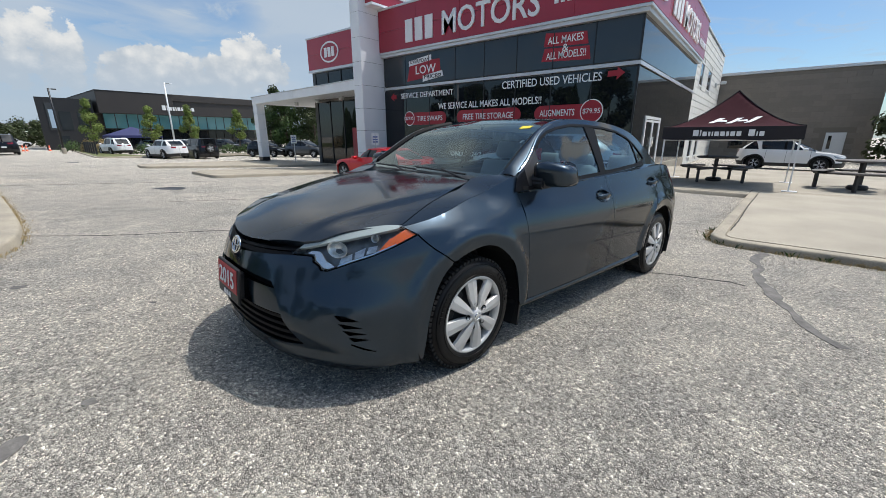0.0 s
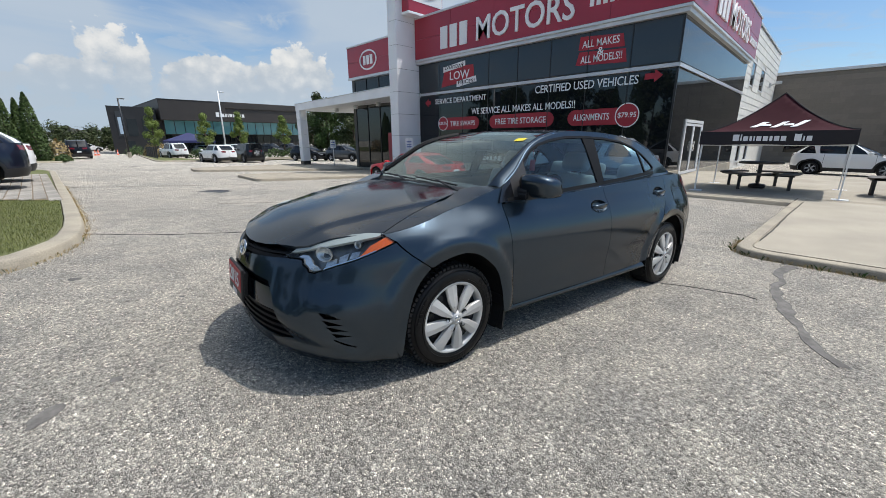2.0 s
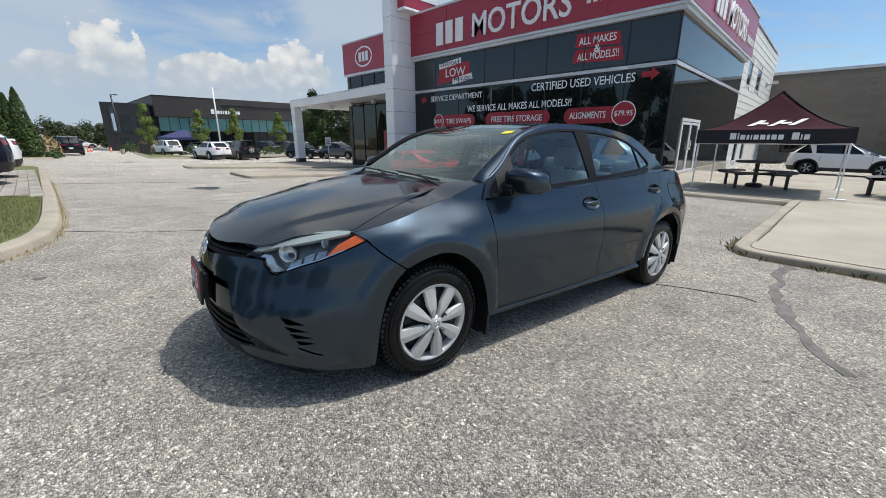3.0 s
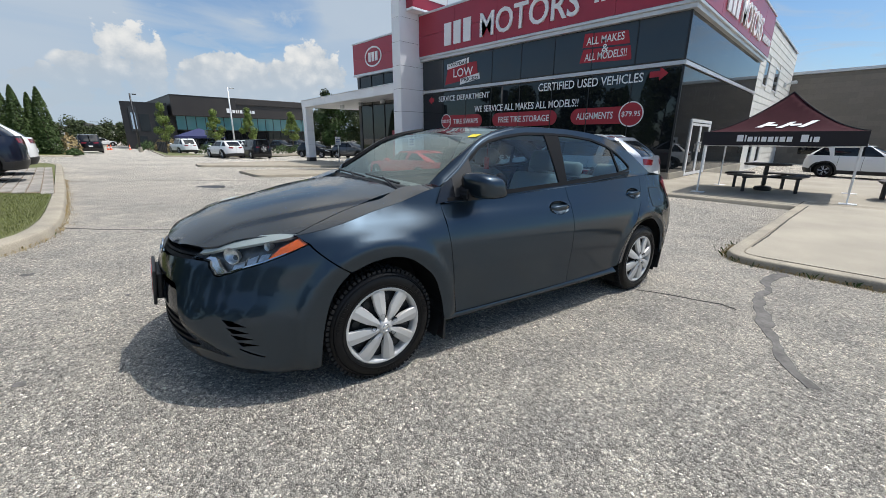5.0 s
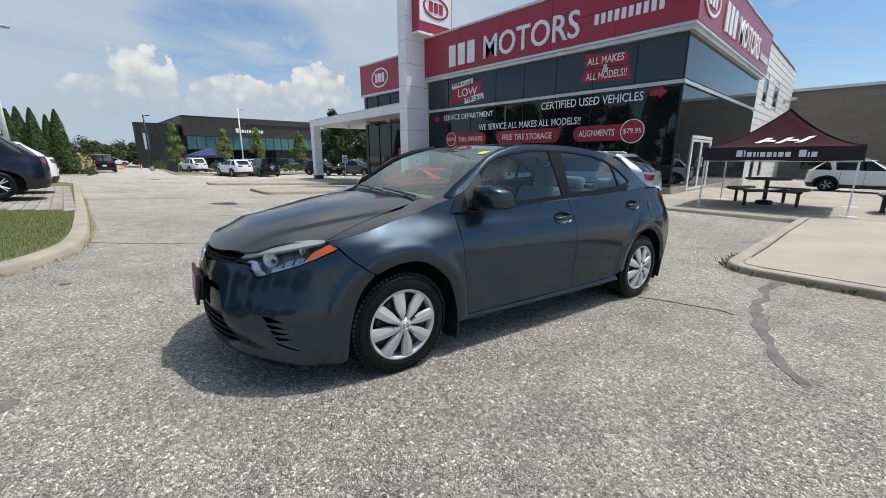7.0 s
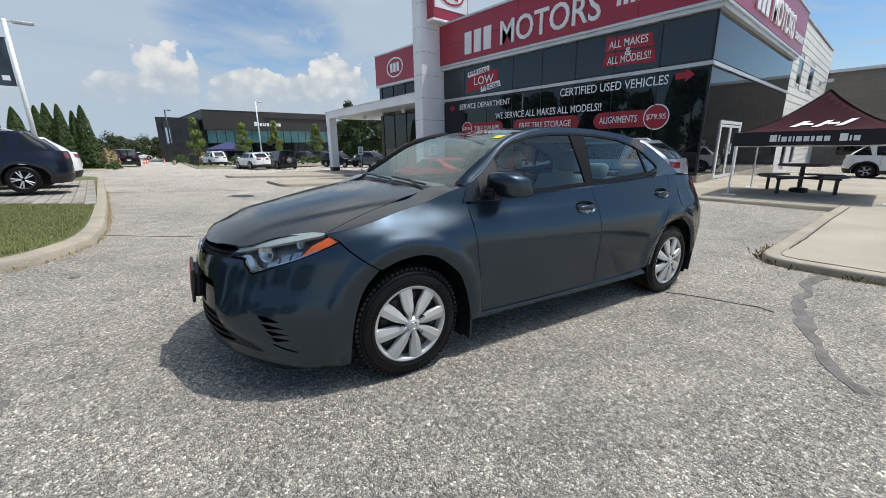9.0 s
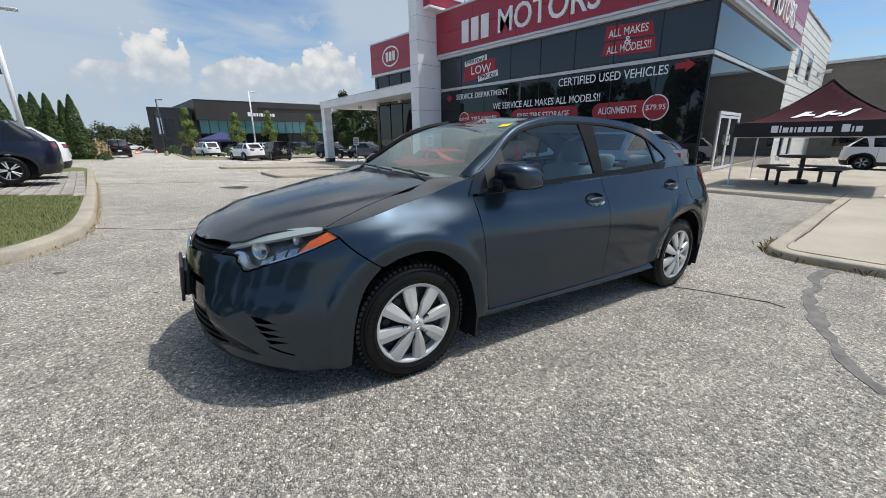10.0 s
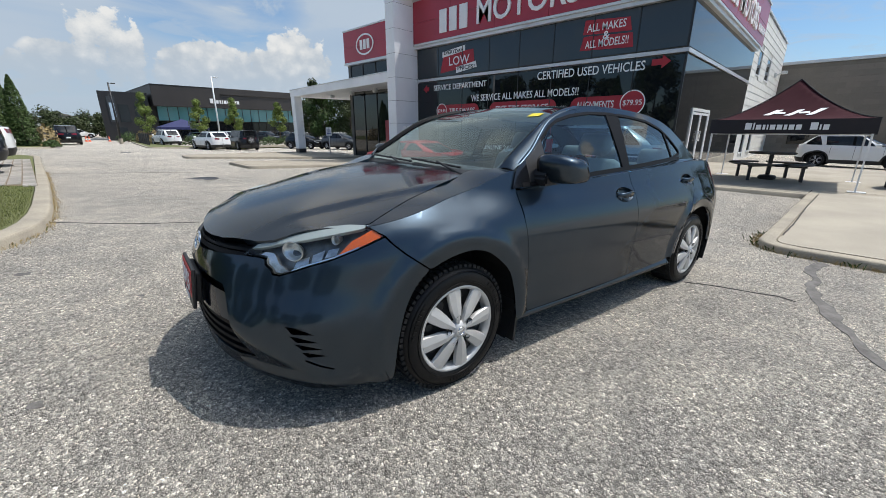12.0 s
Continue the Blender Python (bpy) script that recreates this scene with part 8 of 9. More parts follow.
# ---- plants ----
def leaf_cloud(rng, pts, size):
    """Many small bent leaves at the given places and outward directions, as one bmesh."""
    verts, faces = [], []
    for p, out in pts:
        s = size * rng.uniform(0.6, 1.3)
        d = (Vector(out) + Vector((rng.uniform(-1, 1), rng.uniform(-1, 1), rng.uniform(-0.8, 0.8))) * 0.8).normalized()
        t = d.cross(Vector((rng.uniform(-1, 1), rng.uniform(-1, 1), rng.uniform(-1, 1)))).normalized()
        b = d.cross(t)
        k = len(verts)
        p = Vector(p)
        verts += [p - t * s * 0.45, p + b * s * 0.35 + d * s * 0.12, p + t * s * 0.55 + d * s * 0.2, p - b * s * 0.35 + d * s * 0.1]
        faces.append((k, k + 1, k + 2, k + 3))
    me = bpy.data.meshes.new("crown")
    me.from_pydata([v[:] for v in verts], [], faces)
    return me


def crown_part(me, mat, parent, name="crown"):
    me.materials.append(mat)
    o = new(name, me)
    o.parent = parent
    return o


def cedar(x, y, h, r, seed, z=None):
    rng = random.Random(seed)
    ob = thing("cedar", "tall narrow dark green columnar cedar", "tree", pose(x, y, (ground_z(x, y) if z is None else z)), "cedar row")
    bm = bmesh.new()
    rod(bm, (0, 0, -0.1), (0, 0, h * 0.85), 0.10, 0.02, 8)
    part("trunk", bm, BARK, ob)
    pts = []
    for _ in range(7000):
        t = rng.random() ** 1.15
        prof = (1 - t) ** 0.70 * (0.55 + 0.45 * min(1, t * 7 + 0.35))
        a = rng.uniform(0, 2 * math.pi)
        lump = 1 + 0.22 * noise.noise((math.cos(a) * 2.2, math.sin(a) * 2.2, t * h * 0.9 + seed))
        rr = r * prof * lump * rng.uniform(0.72, 1.06)
        pts.append(((rr * math.cos(a), rr * math.sin(a), 0.05 + t * h), (math.cos(a) * 0.7, math.sin(a) * 0.7, 0.75)))
    crown_part(leaf_cloud(rng, pts, 0.13), CEDAR, ob)


def tree(x, y, h, r, seed, mat, label="young street tree with a loose green crown", leaf=0.24, count=1500, low=0.28, z=None, group="street trees", cone_like=False):
    rng = random.Random(seed)
    ob = thing("tree", label, "tree", pose(x, y, ground_z(x, y) if z is None else z), group)
    bm = bmesh.new()
    rod(bm, (0, 0, -0.1), (0.05, 0.03, h * 0.55), 0.018 * h, 0.010 * h, 8)
    rod(bm, (0.05, 0.03, h * 0.55), (0.02, -0.03, h * 0.92), 0.010 * h, 0.003 * h, 6)
    clumps = []
    for k in range(11):
        t = low + (0.96 - low) * (k + 0.5) / 11
        a = 2.4 * k + rng.uniform(-0.4, 0.4)
        reach = r * (0.85 * math.sin(math.pi * min(1, (t - low + 0.12) / (1.08 - low))) ** 0.7) * rng.uniform(0.55, 0.9) * (1.0 if not cone_like else 1.35 * (1.05 - t))
        tip = Vector((reach * math.cos(a), reach * math.sin(a), h * t + 0.1 * h * rng.random()))
        rod(bm, (0.03, 0, h * (t - 0.10)), tip, 0.006 * h, 0.0015 * h, 5)
        clumps.append((tip, r * rng.uniform(0.30, 0.50) * (1.0 if not cone_like else 1.25 - 0.7 * t)))
    clumps.append((Vector((0, 0, h * 0.93)), r * 0.32))
    part("trunk", bm, BARK, ob, smooth=True)
    pts = []
    for _ in range(count):
        c, cr = rng.choice(clumps)
        d = Vector((rng.gauss(0, 1), rng.gauss(0, 1), rng.gauss(0, 0.9))).normalized()
        pts.append((tuple(c + d * cr * rng.random() ** 0.45), tuple(d + Vector((0, 0, 0.5)))))
    crown_part(leaf_cloud(rng, pts, leaf), mat, ob)


def shrub(x, y, rx, ry, h, seed, mat=None, label="rounded leafy green garden shrub", leaf=0.16, count=700):
    rng = random.Random(seed)
    ob = thing("shrub", label, "shrub", pose(x, y, ground_z(x, y) + 0.05), "shrubs")
    bm = bmesh.new()
    for k in range(4):
        rod(bm, (0, 0, 0), (rx * 0.4 * math.cos(k * 1.6), ry * 0.4 * math.sin(k * 1.6), h * 0.6), 0.03, 0.01, 5)
    part("stems", bm, BARK, ob)
    pts = []
    for _ in range(count):
        d = Vector((rng.gauss(0, 1), rng.gauss(0, 1), abs(rng.gauss(0, 1)))).normalized()
        k = rng.uniform(0.7, 1.0) * (1 + 0.25 * noise.noise((d.x * 2 + seed, d.y * 2, d.z * 2)))
        pts.append(((d.x * rx * k, d.y * ry * k, 0.08 + d.z * h * k), tuple(d)))
    crown_part(leaf_cloud(rng, pts, leaf), mat or SHRUB_LEAF, ob, "foliage")


for i, (x, y, h, r) in enumerate([(-43.0, 0.62, 4.95, 0.62), (-43.2, 0.05, 4.5, 0.50), (-43.0, -0.72, 4.9, 0.60), (-43.4, -1.46, 4.95, 0.62), (-43.0, -1.98, 4.7, 0.6), (-43.2, -3.2, 4.5, 0.7), (-43.0, -4.6, 5.0, 0.7), (-43.2, -5.8, 5.2, 0.7)]):
    cedar(x, y, h, r * 1.45, 10 + i)
# the tall conifers that the showroom glass mirrors
for i, (x, y, h, r) in enumerate([(-14.4, -10.0, 7.2, 1.3), (-16.6, -10.4, 6.4, 1.2), (-28.5, -10.2, 7.0, 1.5), (-31.0, -10.6, 6.6, 1.4)]):
    cedar(x, y, h, r, 40 + i)
for i, (x, y, h, r) in enumerate([(-61.0, 11.35, 5.9, 1.5), (-60.0, 16.9, 5.6, 1.6), (-60.0, 21.3, 5.6, 1.5), (-58.0, 26.6, 5.6, 1.6)]):
    tree(x, y, h, r * 1.0, 60 + i, TREE_LEAF, leaf=0.16, count=4600, cone_like=True)
for i, (x, y, h, r) in enumerate([(-47.0, 27.5, 6.2, 2.4), (-44.0, 29.5, 6.6, 2.4), (-41.0, 31.5, 5.8, 2.2), (-49.0, 33.0, 6.5, 2.4), (-50.0, 27.0, 5.2, 2.2), (-55.0, 32.0, 6.4, 2.6), (-53.0, 37.5, 6.6, 2.8)]):
    tree(x, y, h, r, 70 + i, DARK_LEAF if i % 3 else SHRUB_LEAF, "leafy green tree beyond the canopy", leaf=0.26, count=5200, low=0.12, group="trees beyond the canopy")
tree(-55.0, 31.0, 8.2, 1.9, 80, DARK_LEAF, "tall tree rising behind the entrance canopy", leaf=0.36, count=2200, low=0.4, group="trees beyond the canopy")
for i in range(14):
    rng = random.Random(200 + i)
    tree(-118 + rng.uniform(-14, 14), -10 + 2.1 * i, rng.uniform(3.4, 5.4), rng.uniform(2.4, 3.4), 90 + i, DARK_LEAF, "distant bushy dark green tree", leaf=0.45, count=1500, low=0.05, group="distant trees")
for i, (x, y, h, r) in enumerate([(7.4, 41.0, 6.2, 2.1), (9.5, 47.0, 6.5, 2.8), (12.5, 50.0, 7.5, 3.4), (7.8, 38.5, 2.6, 1.6), (15.0, 46.0, 7.0, 3.2)]):
    tree(x, y, h, r, 120 + i, DARK_LEAF, "dense green tree beside the block building", leaf=0.34, count=2200, low=0.05, z=-0.9, group="trees beside the block building")
for i, (x, y, rx, ry, h) in enumerate([(-53.0, 14.2, 1.4, 1.3, 1.15), (-52.6, 15.9, 1.4, 1.2, 1.2), (-53.0, 17.5, 1.2, 1.1, 1.0), (-51.0, 22.0, 1.2, 1.3, 1.1), (-50.5, 23.8, 1.2, 1.2, 1.0), (-49.0, 25.8, 1.3, 1.3, 1.2), (-66.0, 10.0, 1.4, 1.2, 1.3), (-41.9, 1.9, 0.7, 0.5, 0.5)]):
    shrub(x, y, rx, ry, h, 140 + i)
for i, (x, y) in enumerate([(-58.5, 11.6), (-57.5, 12.4), (-43.6, 1.75), (-62.0, 10.9)]):
    shrub(x, y, 0.9, 0.8, 1.5, 160 + i, DRY_GRASS, "tuft of tall dry ornamental grass", leaf=0.22, count=500)


# ---- lamps, cones, fence, signs ----
# tall trees added out of view, to darken what the dark glass mirrors
for i in range(13):
    rng = random.Random(400 + i)
    tree(-50.0 + 6.2 * i + rng.uniform(-1.2, 1.2), -30.0 - 4 * rng.random(), rng.uniform(8.0, 10.5), rng.uniform(3.2, 4.2), 410 + i, DARK_LEAF, "tall dark tree with a full crown, out of view", 0.5, 6500, 0.06, group="roadside trees")


def lamp_post(x, y, h, mat, label, arm=0.9, banner=False, turn=0):
    ob = thing("street_lamp", label, "street lamp", on_ground(x, y, turn), "lot lamps")
    bm = bmesh.new()
    rod(bm, (0, 0, 0), (0, 0, 0.6), 0.20, 0.20, 16)
    part("base", bm, CONCRETE, ob)
    bm = bmesh.new()
    rod(bm, (0, 0, 0.6), (0, 0, h), 0.10, 0.075, 14)
    part("pole", bm, mat, ob, smooth=True)
    for s in (1, -1):
        bm = bmesh.new()
        rod(bm, (0, 0, h - 0.1), (0, s * 0.25, h - 0.05), 0.03, 0.03, 8)
        box(bm, -0.16, 0.16, 0.22, arm, h - 0.12, h - 0.02, 0.03, Matrix.Rotation(0 if s > 0 else math.pi, 4, "Z"))
        part("luminaire", bm, BLACK_METAL if mat is BLACK_METAL else GALV, ob)
        if arm < 0.8:
            break
    if banner:
        bm = bmesh.new()
        box(bm, -0.012, 0.012, -1.0, -0.12, h - 2.6, h - 0.75)
        b = part("banner", bm, material("dark_banner", (0.02, 0.03, 0.04), 0.7, stain=0.5, stain_scale=1.5, other=(0.05, 0.12, 0.16)), ob, "dark printed banner")
        bm = bmesh.new()
        for z in (h - 2.62, h - 0.73):
            rod(bm, (0, 0, z), (0, -1.02, z), 0.018, sides=8)
        part("banner_arm", bm, BLACK_METAL, ob)
        bm = bmesh.new()
        for yy in (-0.92, -0.5):
            box(bm, 0.013, 0.016, yy, yy + 0.24, h - 2.42, h - 2.22)
        part("mark", bm, VINYL_WHITE, b)
    return ob


lamp_post(-56.0, 17.95, 8.1, WHITE_PAINT, "tall white parking lot lamp post", 0.75)
lamp_post(-58.0, 8.15, 6.5, BLACK_METAL, "black lamp post with a flat head", 0.6, turn=0)
lamp_post(-25.0, -1.10, 6.75, WHITE_PAINT, "white lamp post with a dark hanging banner", 0.9, banner=True)
lamp_post(-36.0, -3.3, 6.0, BLACK_METAL, "dark lamp post with a hanging banner", 0.9, banner=True)


def cone(x, y):
    ob = thing("traffic_cone", "orange traffic cone standing in the lane", "traffic cone", on_ground(x, y, 0), "traffic cones")
    bm = bmesh.new()
    lathe(bm, [(0.15, 0.03), (0.125, 0.06), (0.03, 0.70), (0.001, 0.71)], 20, "z")
    part("body", bm, ORANGE, ob, smooth=True)
    bm = bmesh.new()
    box(bm, -0.19, 0.19, -0.19, 0.19, 0, 0.035, 0.01)
    part("base", bm, ORANGE, ob)
    bm = bmesh.new()
    lathe(bm, [(0.105, 0.22), (0.085, 0.36)], 20, "z")
    part("band", bm, VINYL_WHITE, ob)


cone(-68.0, 6.0)
cone(-72.0, 8.75)
cone(-68.5, 6.35)


def fence():
    ob = thing("post_fence", "low dark timber post fence on the grass", "fence")
    for i in range(9):
        x, y = -50.5 - 2.0 * i, 9.4 + 0.18 * i
        z = ground_z(x, y)
        bm = bmesh.new()
        box(bm, x - 0.07, x + 0.07, y - 0.07, y + 0.07, z, z + 1.25, 0.01)
        part("post", bm, BLACK_METAL, ob)


fence()


def parking_sign(x, y, turn):
    ob = thing("parking_sign", "small white parking sign on a thin post", "sign", on_ground(x, y, turn), "signs", "")
    bm = bmesh.new()
    rod(bm, (0, 0, 0), (0, 0, 2.1), 0.03, sides=8)
    part("post", bm, GALV, ob)
    bm = bmesh.new()
    box(bm, -0.02, 0.02, -0.2, 0.2, 1.5, 2.1, 0.006)
    f = part("plate", bm, VINYL_WHITE, ob)
    bm = bmesh.new()
    for z in (1.62, 1.74, 1.88):
        box(bm, 0.021, 0.025, -0.13, 0.13, z, z + 0.06)
    part("mark", bm, material("blue_print", (0.03, 0.08, 0.30), 0.6), f)


parking_sign(-27.3, 16.6, -30)
parking_sign(-16.4, 14.9, -40)


# ---- neighbouring showroom ----
def neighbour():
    ob = thing("neighbour_showroom", "long low bronze-clad showroom with teal glass", "building", kind="structure")
    x, zb = -80.0, -1.0
    # left block
    bm = bmesh.new()
    prism(bm, [(x, 9.45), (x, 15.6), (x - 24, 15.6), (x - 24, 13.2)][::-1], zb, 6.65)
    part("corner_block", bm, BLACK_CLAD, ob, "black-clad corner block")
    bm = bmesh.new()
    box(bm, x - 24, x + 1.0, 16.0, 26.0, 4.75, 7.95, 0.05)
    box(bm, x - 24, x + 0.6, 26.0, 40.5, 4.75, 7.80, 0.05)
    box(bm, x - 24, x + 0.8, 25.6, 40.3, 7.0, 8.1, 0.05)
    box(bm, x - 24, x - 1.0, 15.6, 40.5, zb, 4.8)
    part("wall", bm, BROWN_CLAD, ob)
    bm = bmesh.new()
    box(bm, x - 24, x + 1.06, 15.95, 26.05, 7.96, 8.05, 0.02)
    part("roof_edge", bm, BLACK_METAL, ob)
    n, w = 16, (40.2 - 16.6) / 16
    for i in range(n):
        bm = bmesh.new()
        box(bm, x - 0.30, x - 0.24, 16.6 + i * w + 0.05, 16.6 + (i + 1) * w - 0.05, 2.55, 4.74, 0.01)
        part("pane", bm, TEAL_GLASS, ob)
        bm = bmesh.new()
        box(bm, x - 0.9, x - 0.84, 16.6 + i * w + 0.05, 16.6 + (i + 1) * w - 0.05, zb + 0.3, 2.4, 0.01)
        part("pane", bm, DARK_GLASS, ob)
        bm = bmesh.new()
        box(bm, x - 0.34, x - 0.2, 16.6 + i * w - 0.04, 16.6 + i * w + 0.04, 2.5, 4.75)
        part("mullion", bm, MULLION, ob)
    for y0, y1, z0, z1 in ((11.6, 12.9, 2.2, 4.8), (13.6, 15.2, 2.2, 4.8), (11.2, 12.2, -0.8, 1.4)):
        bm = bmesh.new()
        box(bm, x - 0.02, x + 0.05, y0, y1, z0, z1, 0.01)
        part("pane", bm, SPANDREL, ob)
    bm = bmesh.new()
    box(bm, x + 0.02, x + 0.12, 10.35, 11.35, 2.2, 5.9, 0.01)
    b = part("wall_banner", bm, material("banner_print", (0.03, 0.035, 0.04), 0.6), ob)
    bm = bmesh.new()
    box(bm, x + 0.125, x + 0.14, 10.55, 11.15, 2.5, 5.0)
    part("banner_face", bm, material("pale_print", (0.35, 0.45, 0.55), 0.6), b)
    bm = bmesh.new()
    y = 24.3
    for i, wdt in enumerate((0.5, 0.14, 0.4, 0.25, 0.14, 0.4, 0.42, 0.25, 0.42, 0.4)):
        box(bm, x + 1.0, x + 1.1, y, y + wdt, 5.5, 6.25 if i in (0, 1) else 6.05)
        y += wdt + 0.16
    part("mark", bm, VINYL_WHITE, ob, "row of plain white bars")
    # navy tent by its door
    t = thing("canopy_tent", "small navy pop-up tent before the neighbouring showroom", "tent", on_ground(-66.0, 16.4, 0))
    bm = bmesh.new()
    top = bm.verts.new((0, 0, 3.3))
    ring = [bm.verts.new((a * 1.6, b * 2.9, 2.2)) for a, b in ((-1, -1), (1, -1), (1, 1), (-1, 1))]
    low = [bm.verts.new((v.co.x, v.co.y, 1.9)) for v in ring]
    for i in range(4):
        j = (i + 1) % 4
        bm.faces.new((ring[i], ring[j], top))
        bm.faces.new((low[i], low[j], ring[j], ring[i]))
    part("roof_cloth", bm, NAVY_CLOTH, t)
    for a, b in ((-1, -1), (1, -1), (1, 1), (-1, 1)):
        bm = bmesh.new()
        rod(bm, (a * 1.55, b * 2.8, 0), (a * 1.55, b * 2.8, 2.2), 0.03, sides=8)
        part("leg", bm, WHITE_PAINT, t)


neighbour()


def far_house(x, y, w, h, label):
    ob = thing("far_building", label, "building", pose(x, y, ground_z(x, y)), kind="structure")
    bm = bmesh.new()
    box(bm, -4, 4, -w / 2, w / 2, -0.5, h)
    part("wall", bm, WHITE_SIDING, ob)
    bm = bmesh.new()
    prism(bm, [(-w / 2 - 0.3, h), (w / 2 + 0.3, h), (0, h + 1.4)], -4.3, 4.3, "x")
    part("roof", bm, material("grey_roof", (0.22, 0.20, 0.18), 0.8), ob)


far_house(-128, 7.2, 9, 3.6, "small pale building far along the lane")
far_house(-140, 18, 16, 4.5, "pale low building far beyond the lane")


def far_hill():
    """The low wooded skyline to the west."""
    bm = bmesh.new()
    prev = None
    for i in range(70):
        y = -160 + 6.0 * i
        z = 5.5 + 2.5 * noise.noise((y * 0.03, 1.0, 0)) + 1.5 * noise.noise((y * 0.13, 4.0, 0))
        cur = (bm.verts.new((-330, y, -3)), bm.verts.new((-335, y, z)), bm.verts.new((-380, y, z + 2)))
        if prev:
            for k in range(2):
                bm.faces.new((prev[k], cur[k], cur[k + 1], prev[k + 1]))
        prev = cur
    structure("backdrop", bm, material("far_woods", (0.035, 0.05, 0.028), 0.9, grain=0.3, grain_scale=0.4, stain=0.3, stain_scale=0.08), "low wooded skyline", "hills")


far_hill()


# ---- pavers and kerb growth, last ----
def paver_edge(y):
    """Where the paved strip begins, skewed to the kerb."""
    return -11.75 + 0.86 * (y - 0.42)


def pavers():
    ob = thing("paver_strip", "grey concrete paver parking strip with dark joints", "pavers", kind="structure")
    bm = bmesh.new()
    ys = [-5.0 + 0.25 * k for k in range(22)] + [0.545]
    rows = [[bm.verts.new((x, y, lawn_z(x, y) + 0.004)) for x in [paver_edge(y) + (-23.6 - paver_edge(y)) * k / 14 for k in range(15)]] for y in ys]
    for p, q in zip(rows, rows[1:]):
        for k in range(14):
            bm.faces.new((p[k], q[k], q[k + 1], p[k + 1]))
    bmesh.ops.recalc_face_normals(bm, faces=bm.faces[:])
    part("joint_bed", bm, SOIL, ob)
    w, d = 0.62, 0.235
    bm = bmesh.new()
    box(bm, -w / 2 + 0.010, w / 2 - 0.010, -d / 2 + 0.010, d / 2 - 0.010, -0.05, 0, 0.008)
    shared = mesh_of("paver", bm, PAVER)
    for j in range(23):
        y = 0.545 - d / 2 - d * j
        rng = random.Random(700 + j)
        x = paver_edge(y) - w * (0.35 + 0.5 * (j % 2)) - 0.1 * rng.random()
        while x > -23.3 and (y > -2.1 or x < -16.5):
            if y < -3.0:
                break
            o = new("paver", shared)
            o.parent = ob
            o.matrix_basis = pose(x, y, lawn_z(x, y) + 0.020 + rng.uniform(-0.004, 0.004), rng.uniform(-0.4, 0.4), rng.uniform(-0.3, 0.3), rng.uniform(-0.8, 0.8))
            x -= w


pavers()


def tufts(name, label, places, mat, size, seed, per):
    """Blades of grass and dry weeds along a kerb, too many to count."""
    rng = random.Random(seed)
    verts, faces = [], []
    for x, y, spread in places:
        for _ in range(per):
            px, py = x + rng.gauss(0, spread), y + rng.gauss(0, spread)
            z = ground_z(px, py)
            a, h = rng.uniform(0, 2 * math.pi), size * rng.uniform(0.3, 1.3)
            lx, ly = math.cos(a) * h * rng.uniform(0.2, 0.9), math.sin(a) * h * rng.uniform(0.2, 0.9)
            wx, wy = -math.sin(a) * 0.003, math.cos(a) * 0.003
            k = len(verts)
            verts += [(px - wx, py - wy, z - 0.005), (px + wx, py + wy, z - 0.005), (px + lx * 0.5 + wx * 0.7, py + ly * 0.5 + wy * 0.7, z + h * 0.7), (px + lx, py + ly, z + h * 0.9)]
            faces.append((k, k + 1, k + 2, k + 3))
    me = bpy.data.meshes.new(name)
    me.from_pydata(verts, [], faces)
    me.materials.append(mat)
    tagged(new(name, me), label, "weeds", kind="stuff")


def along(poly, step, out, spread):
    pts = []
    for a, b in zip(poly, poly[1:]):
        a, b = Vector(a), Vector(b)
        n = max(1, int((b - a).length / step))
        nrm = Vector(((b - a).y, -(b - a).x)).normalized() * out
        for k in range(n):
            p = a + (b - a) * k / n + nrm
            pts.append((p.x, p.y, spread))
    return pts


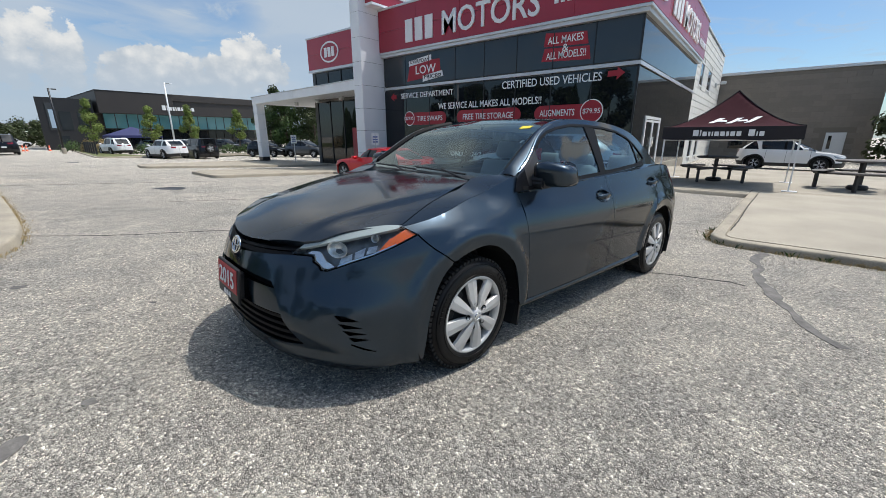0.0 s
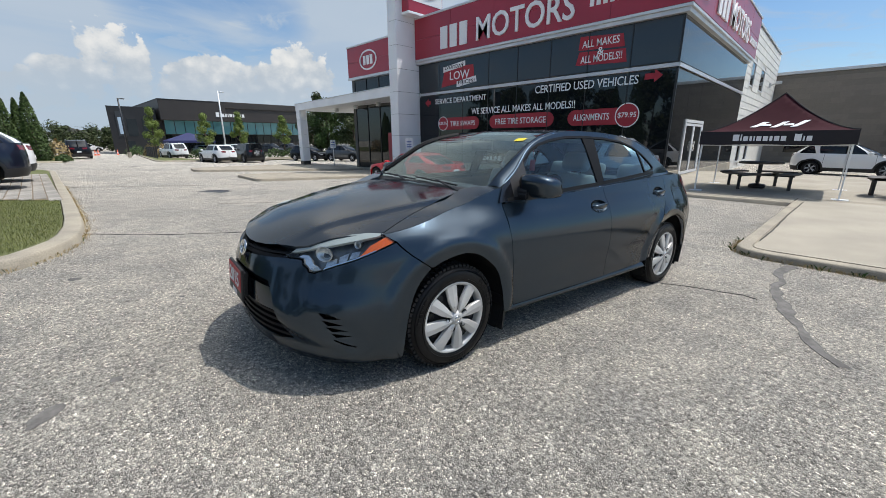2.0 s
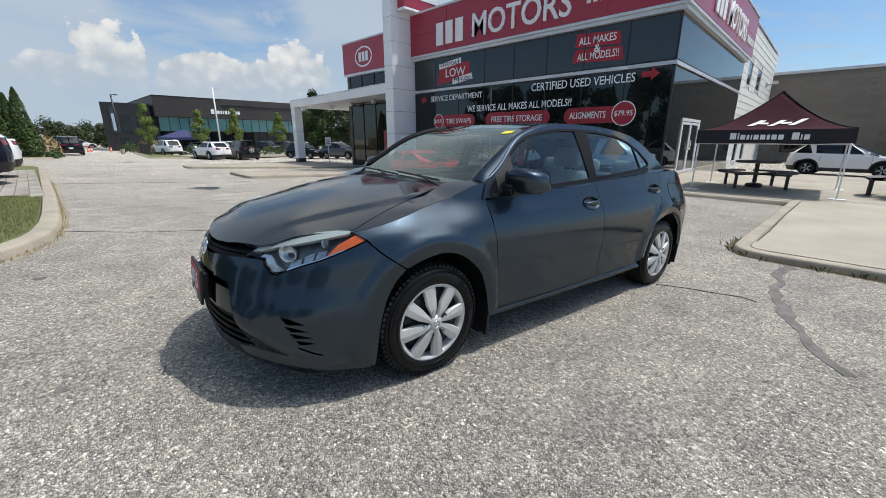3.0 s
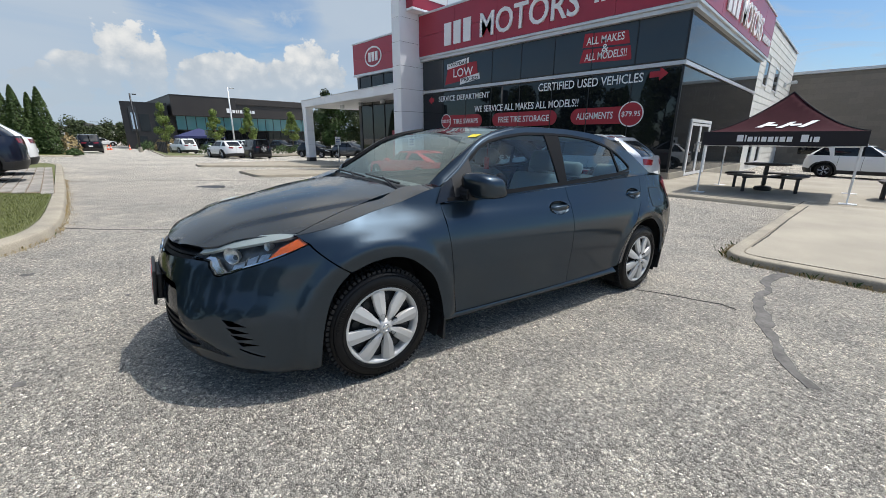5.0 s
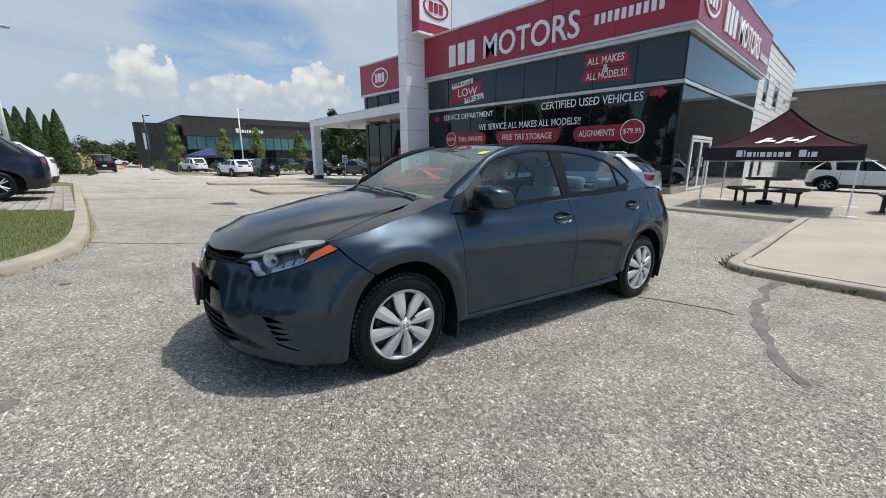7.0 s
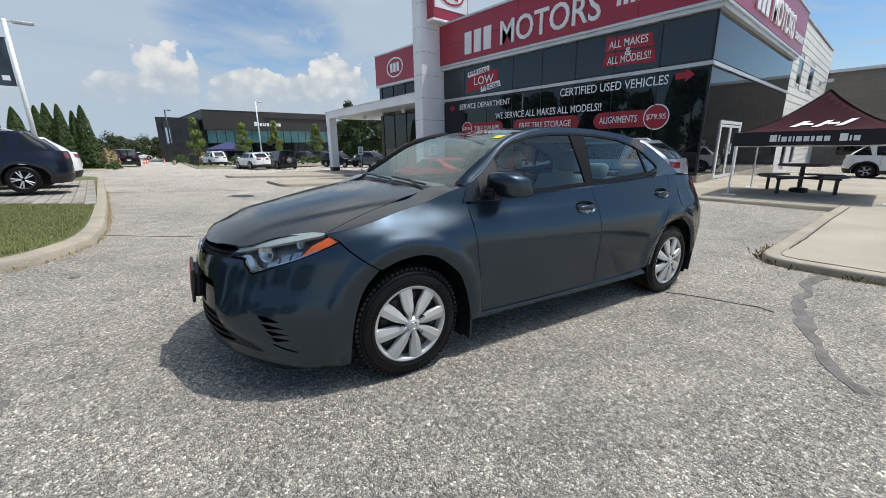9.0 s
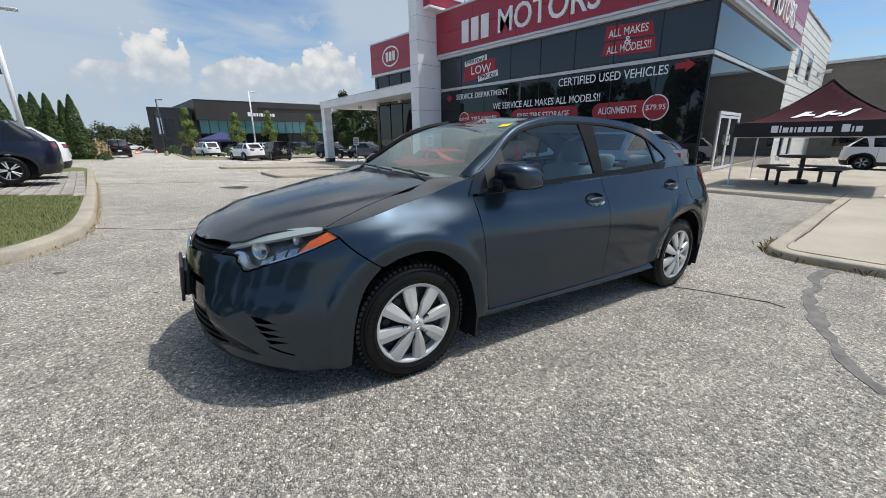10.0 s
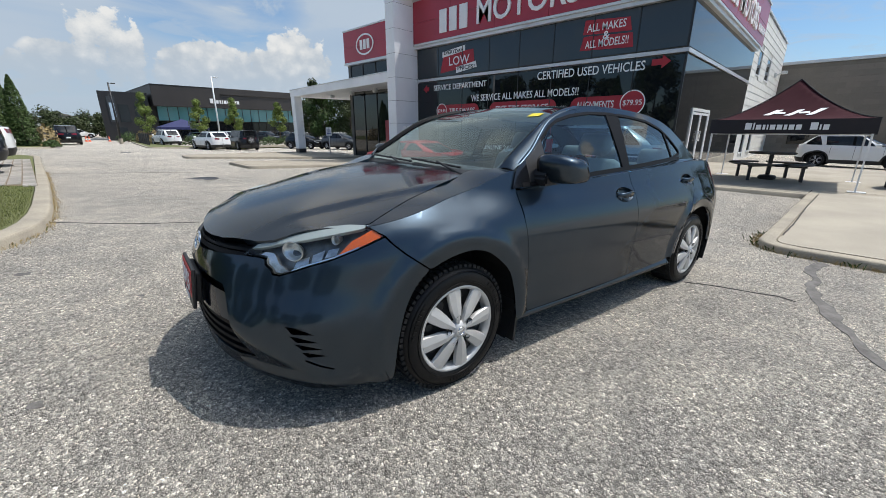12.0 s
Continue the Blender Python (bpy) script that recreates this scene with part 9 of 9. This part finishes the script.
left_kerb = [(-4.62, -1.6), (-4.82, -0.70), (-4.95, -0.32), (-5.10, -0.10), (-5.28, 0.06), (-5.58, 0.225), (-5.98, 0.385), (-6.42, 0.485), (-7.2, 0.575), (-8.2, 0.625), (-10.5, 0.685), (-13.5, 0.745), (-17.7, 0.79)]
tufts("kerb_weeds", "dry yellow weeds in the kerb gutter", along(left_kerb[1:], 0.08, -0.11, 0.07), DRY_GRASS, 0.05, 5, 110)
tufts("kerb_weeds", "sparse green weeds in the kerb gutter", along(left_kerb[3:10], 0.5, -0.03, 0.04), SHRUB_LEAF, 0.05, 6, 14)
right_kerb = [(-0.25, 7.5), (-0.265, 7.1), (-0.23, 6.85), (-0.12, 6.68), (0.1, 6.57), (0.6, 6.53), (1.3, 6.50), (2.6, 6.42), (4.5, 6.25)]
tufts("kerb_weeds", "dry weeds at the foot of the concrete pad", along(right_kerb, 0.08, 0.045, 0.03), DRY_GRASS, 0.045, 7, 24)
tufts("kerb_weeds", "green weeds at the foot of the concrete pad", along(right_kerb[:7], 0.30, 0.05, 0.04), SHRUB_LEAF, 0.075, 8, 16)


def lawn_blades():
    rng = random.Random(3)
    verts, faces = [], []
    inner = inset(LAWN_OUT, 0.23)
    for _ in range(42000):
        x, y = rng.uniform(-13.0, -5.2), rng.uniform(-2.2, 0.5)
        if not in_poly((x, y), inner) or x < paver_edge(y) or rng.random() > 1.35 - 0.09 * (-x - 5):
            continue
        z, h, a = lawn_z(x, y) - 0.012, rng.uniform(0.02, 0.055), rng.uniform(0, 6.28)
        wx, wy = -math.sin(a) * 0.003, math.cos(a) * 0.003
        k = len(verts)
        verts += [(x - wx, y - wy, z), (x + wx, y + wy, z), (x + math.cos(a) * h * 0.5, y + math.sin(a) * h * 0.5, z + h)]
        faces.append((k, k + 1, k + 2))
    me = bpy.data.meshes.new("grass_blades")
    me.from_pydata(verts, [], faces)
    me.materials.append(leaf_material("grass_blade", (0.15, 0.165, 0.052), 0.4))
    tagged(new("grass_blades", me), "short mown grass blades", "grass", kind="stuff")


lawn_blades()
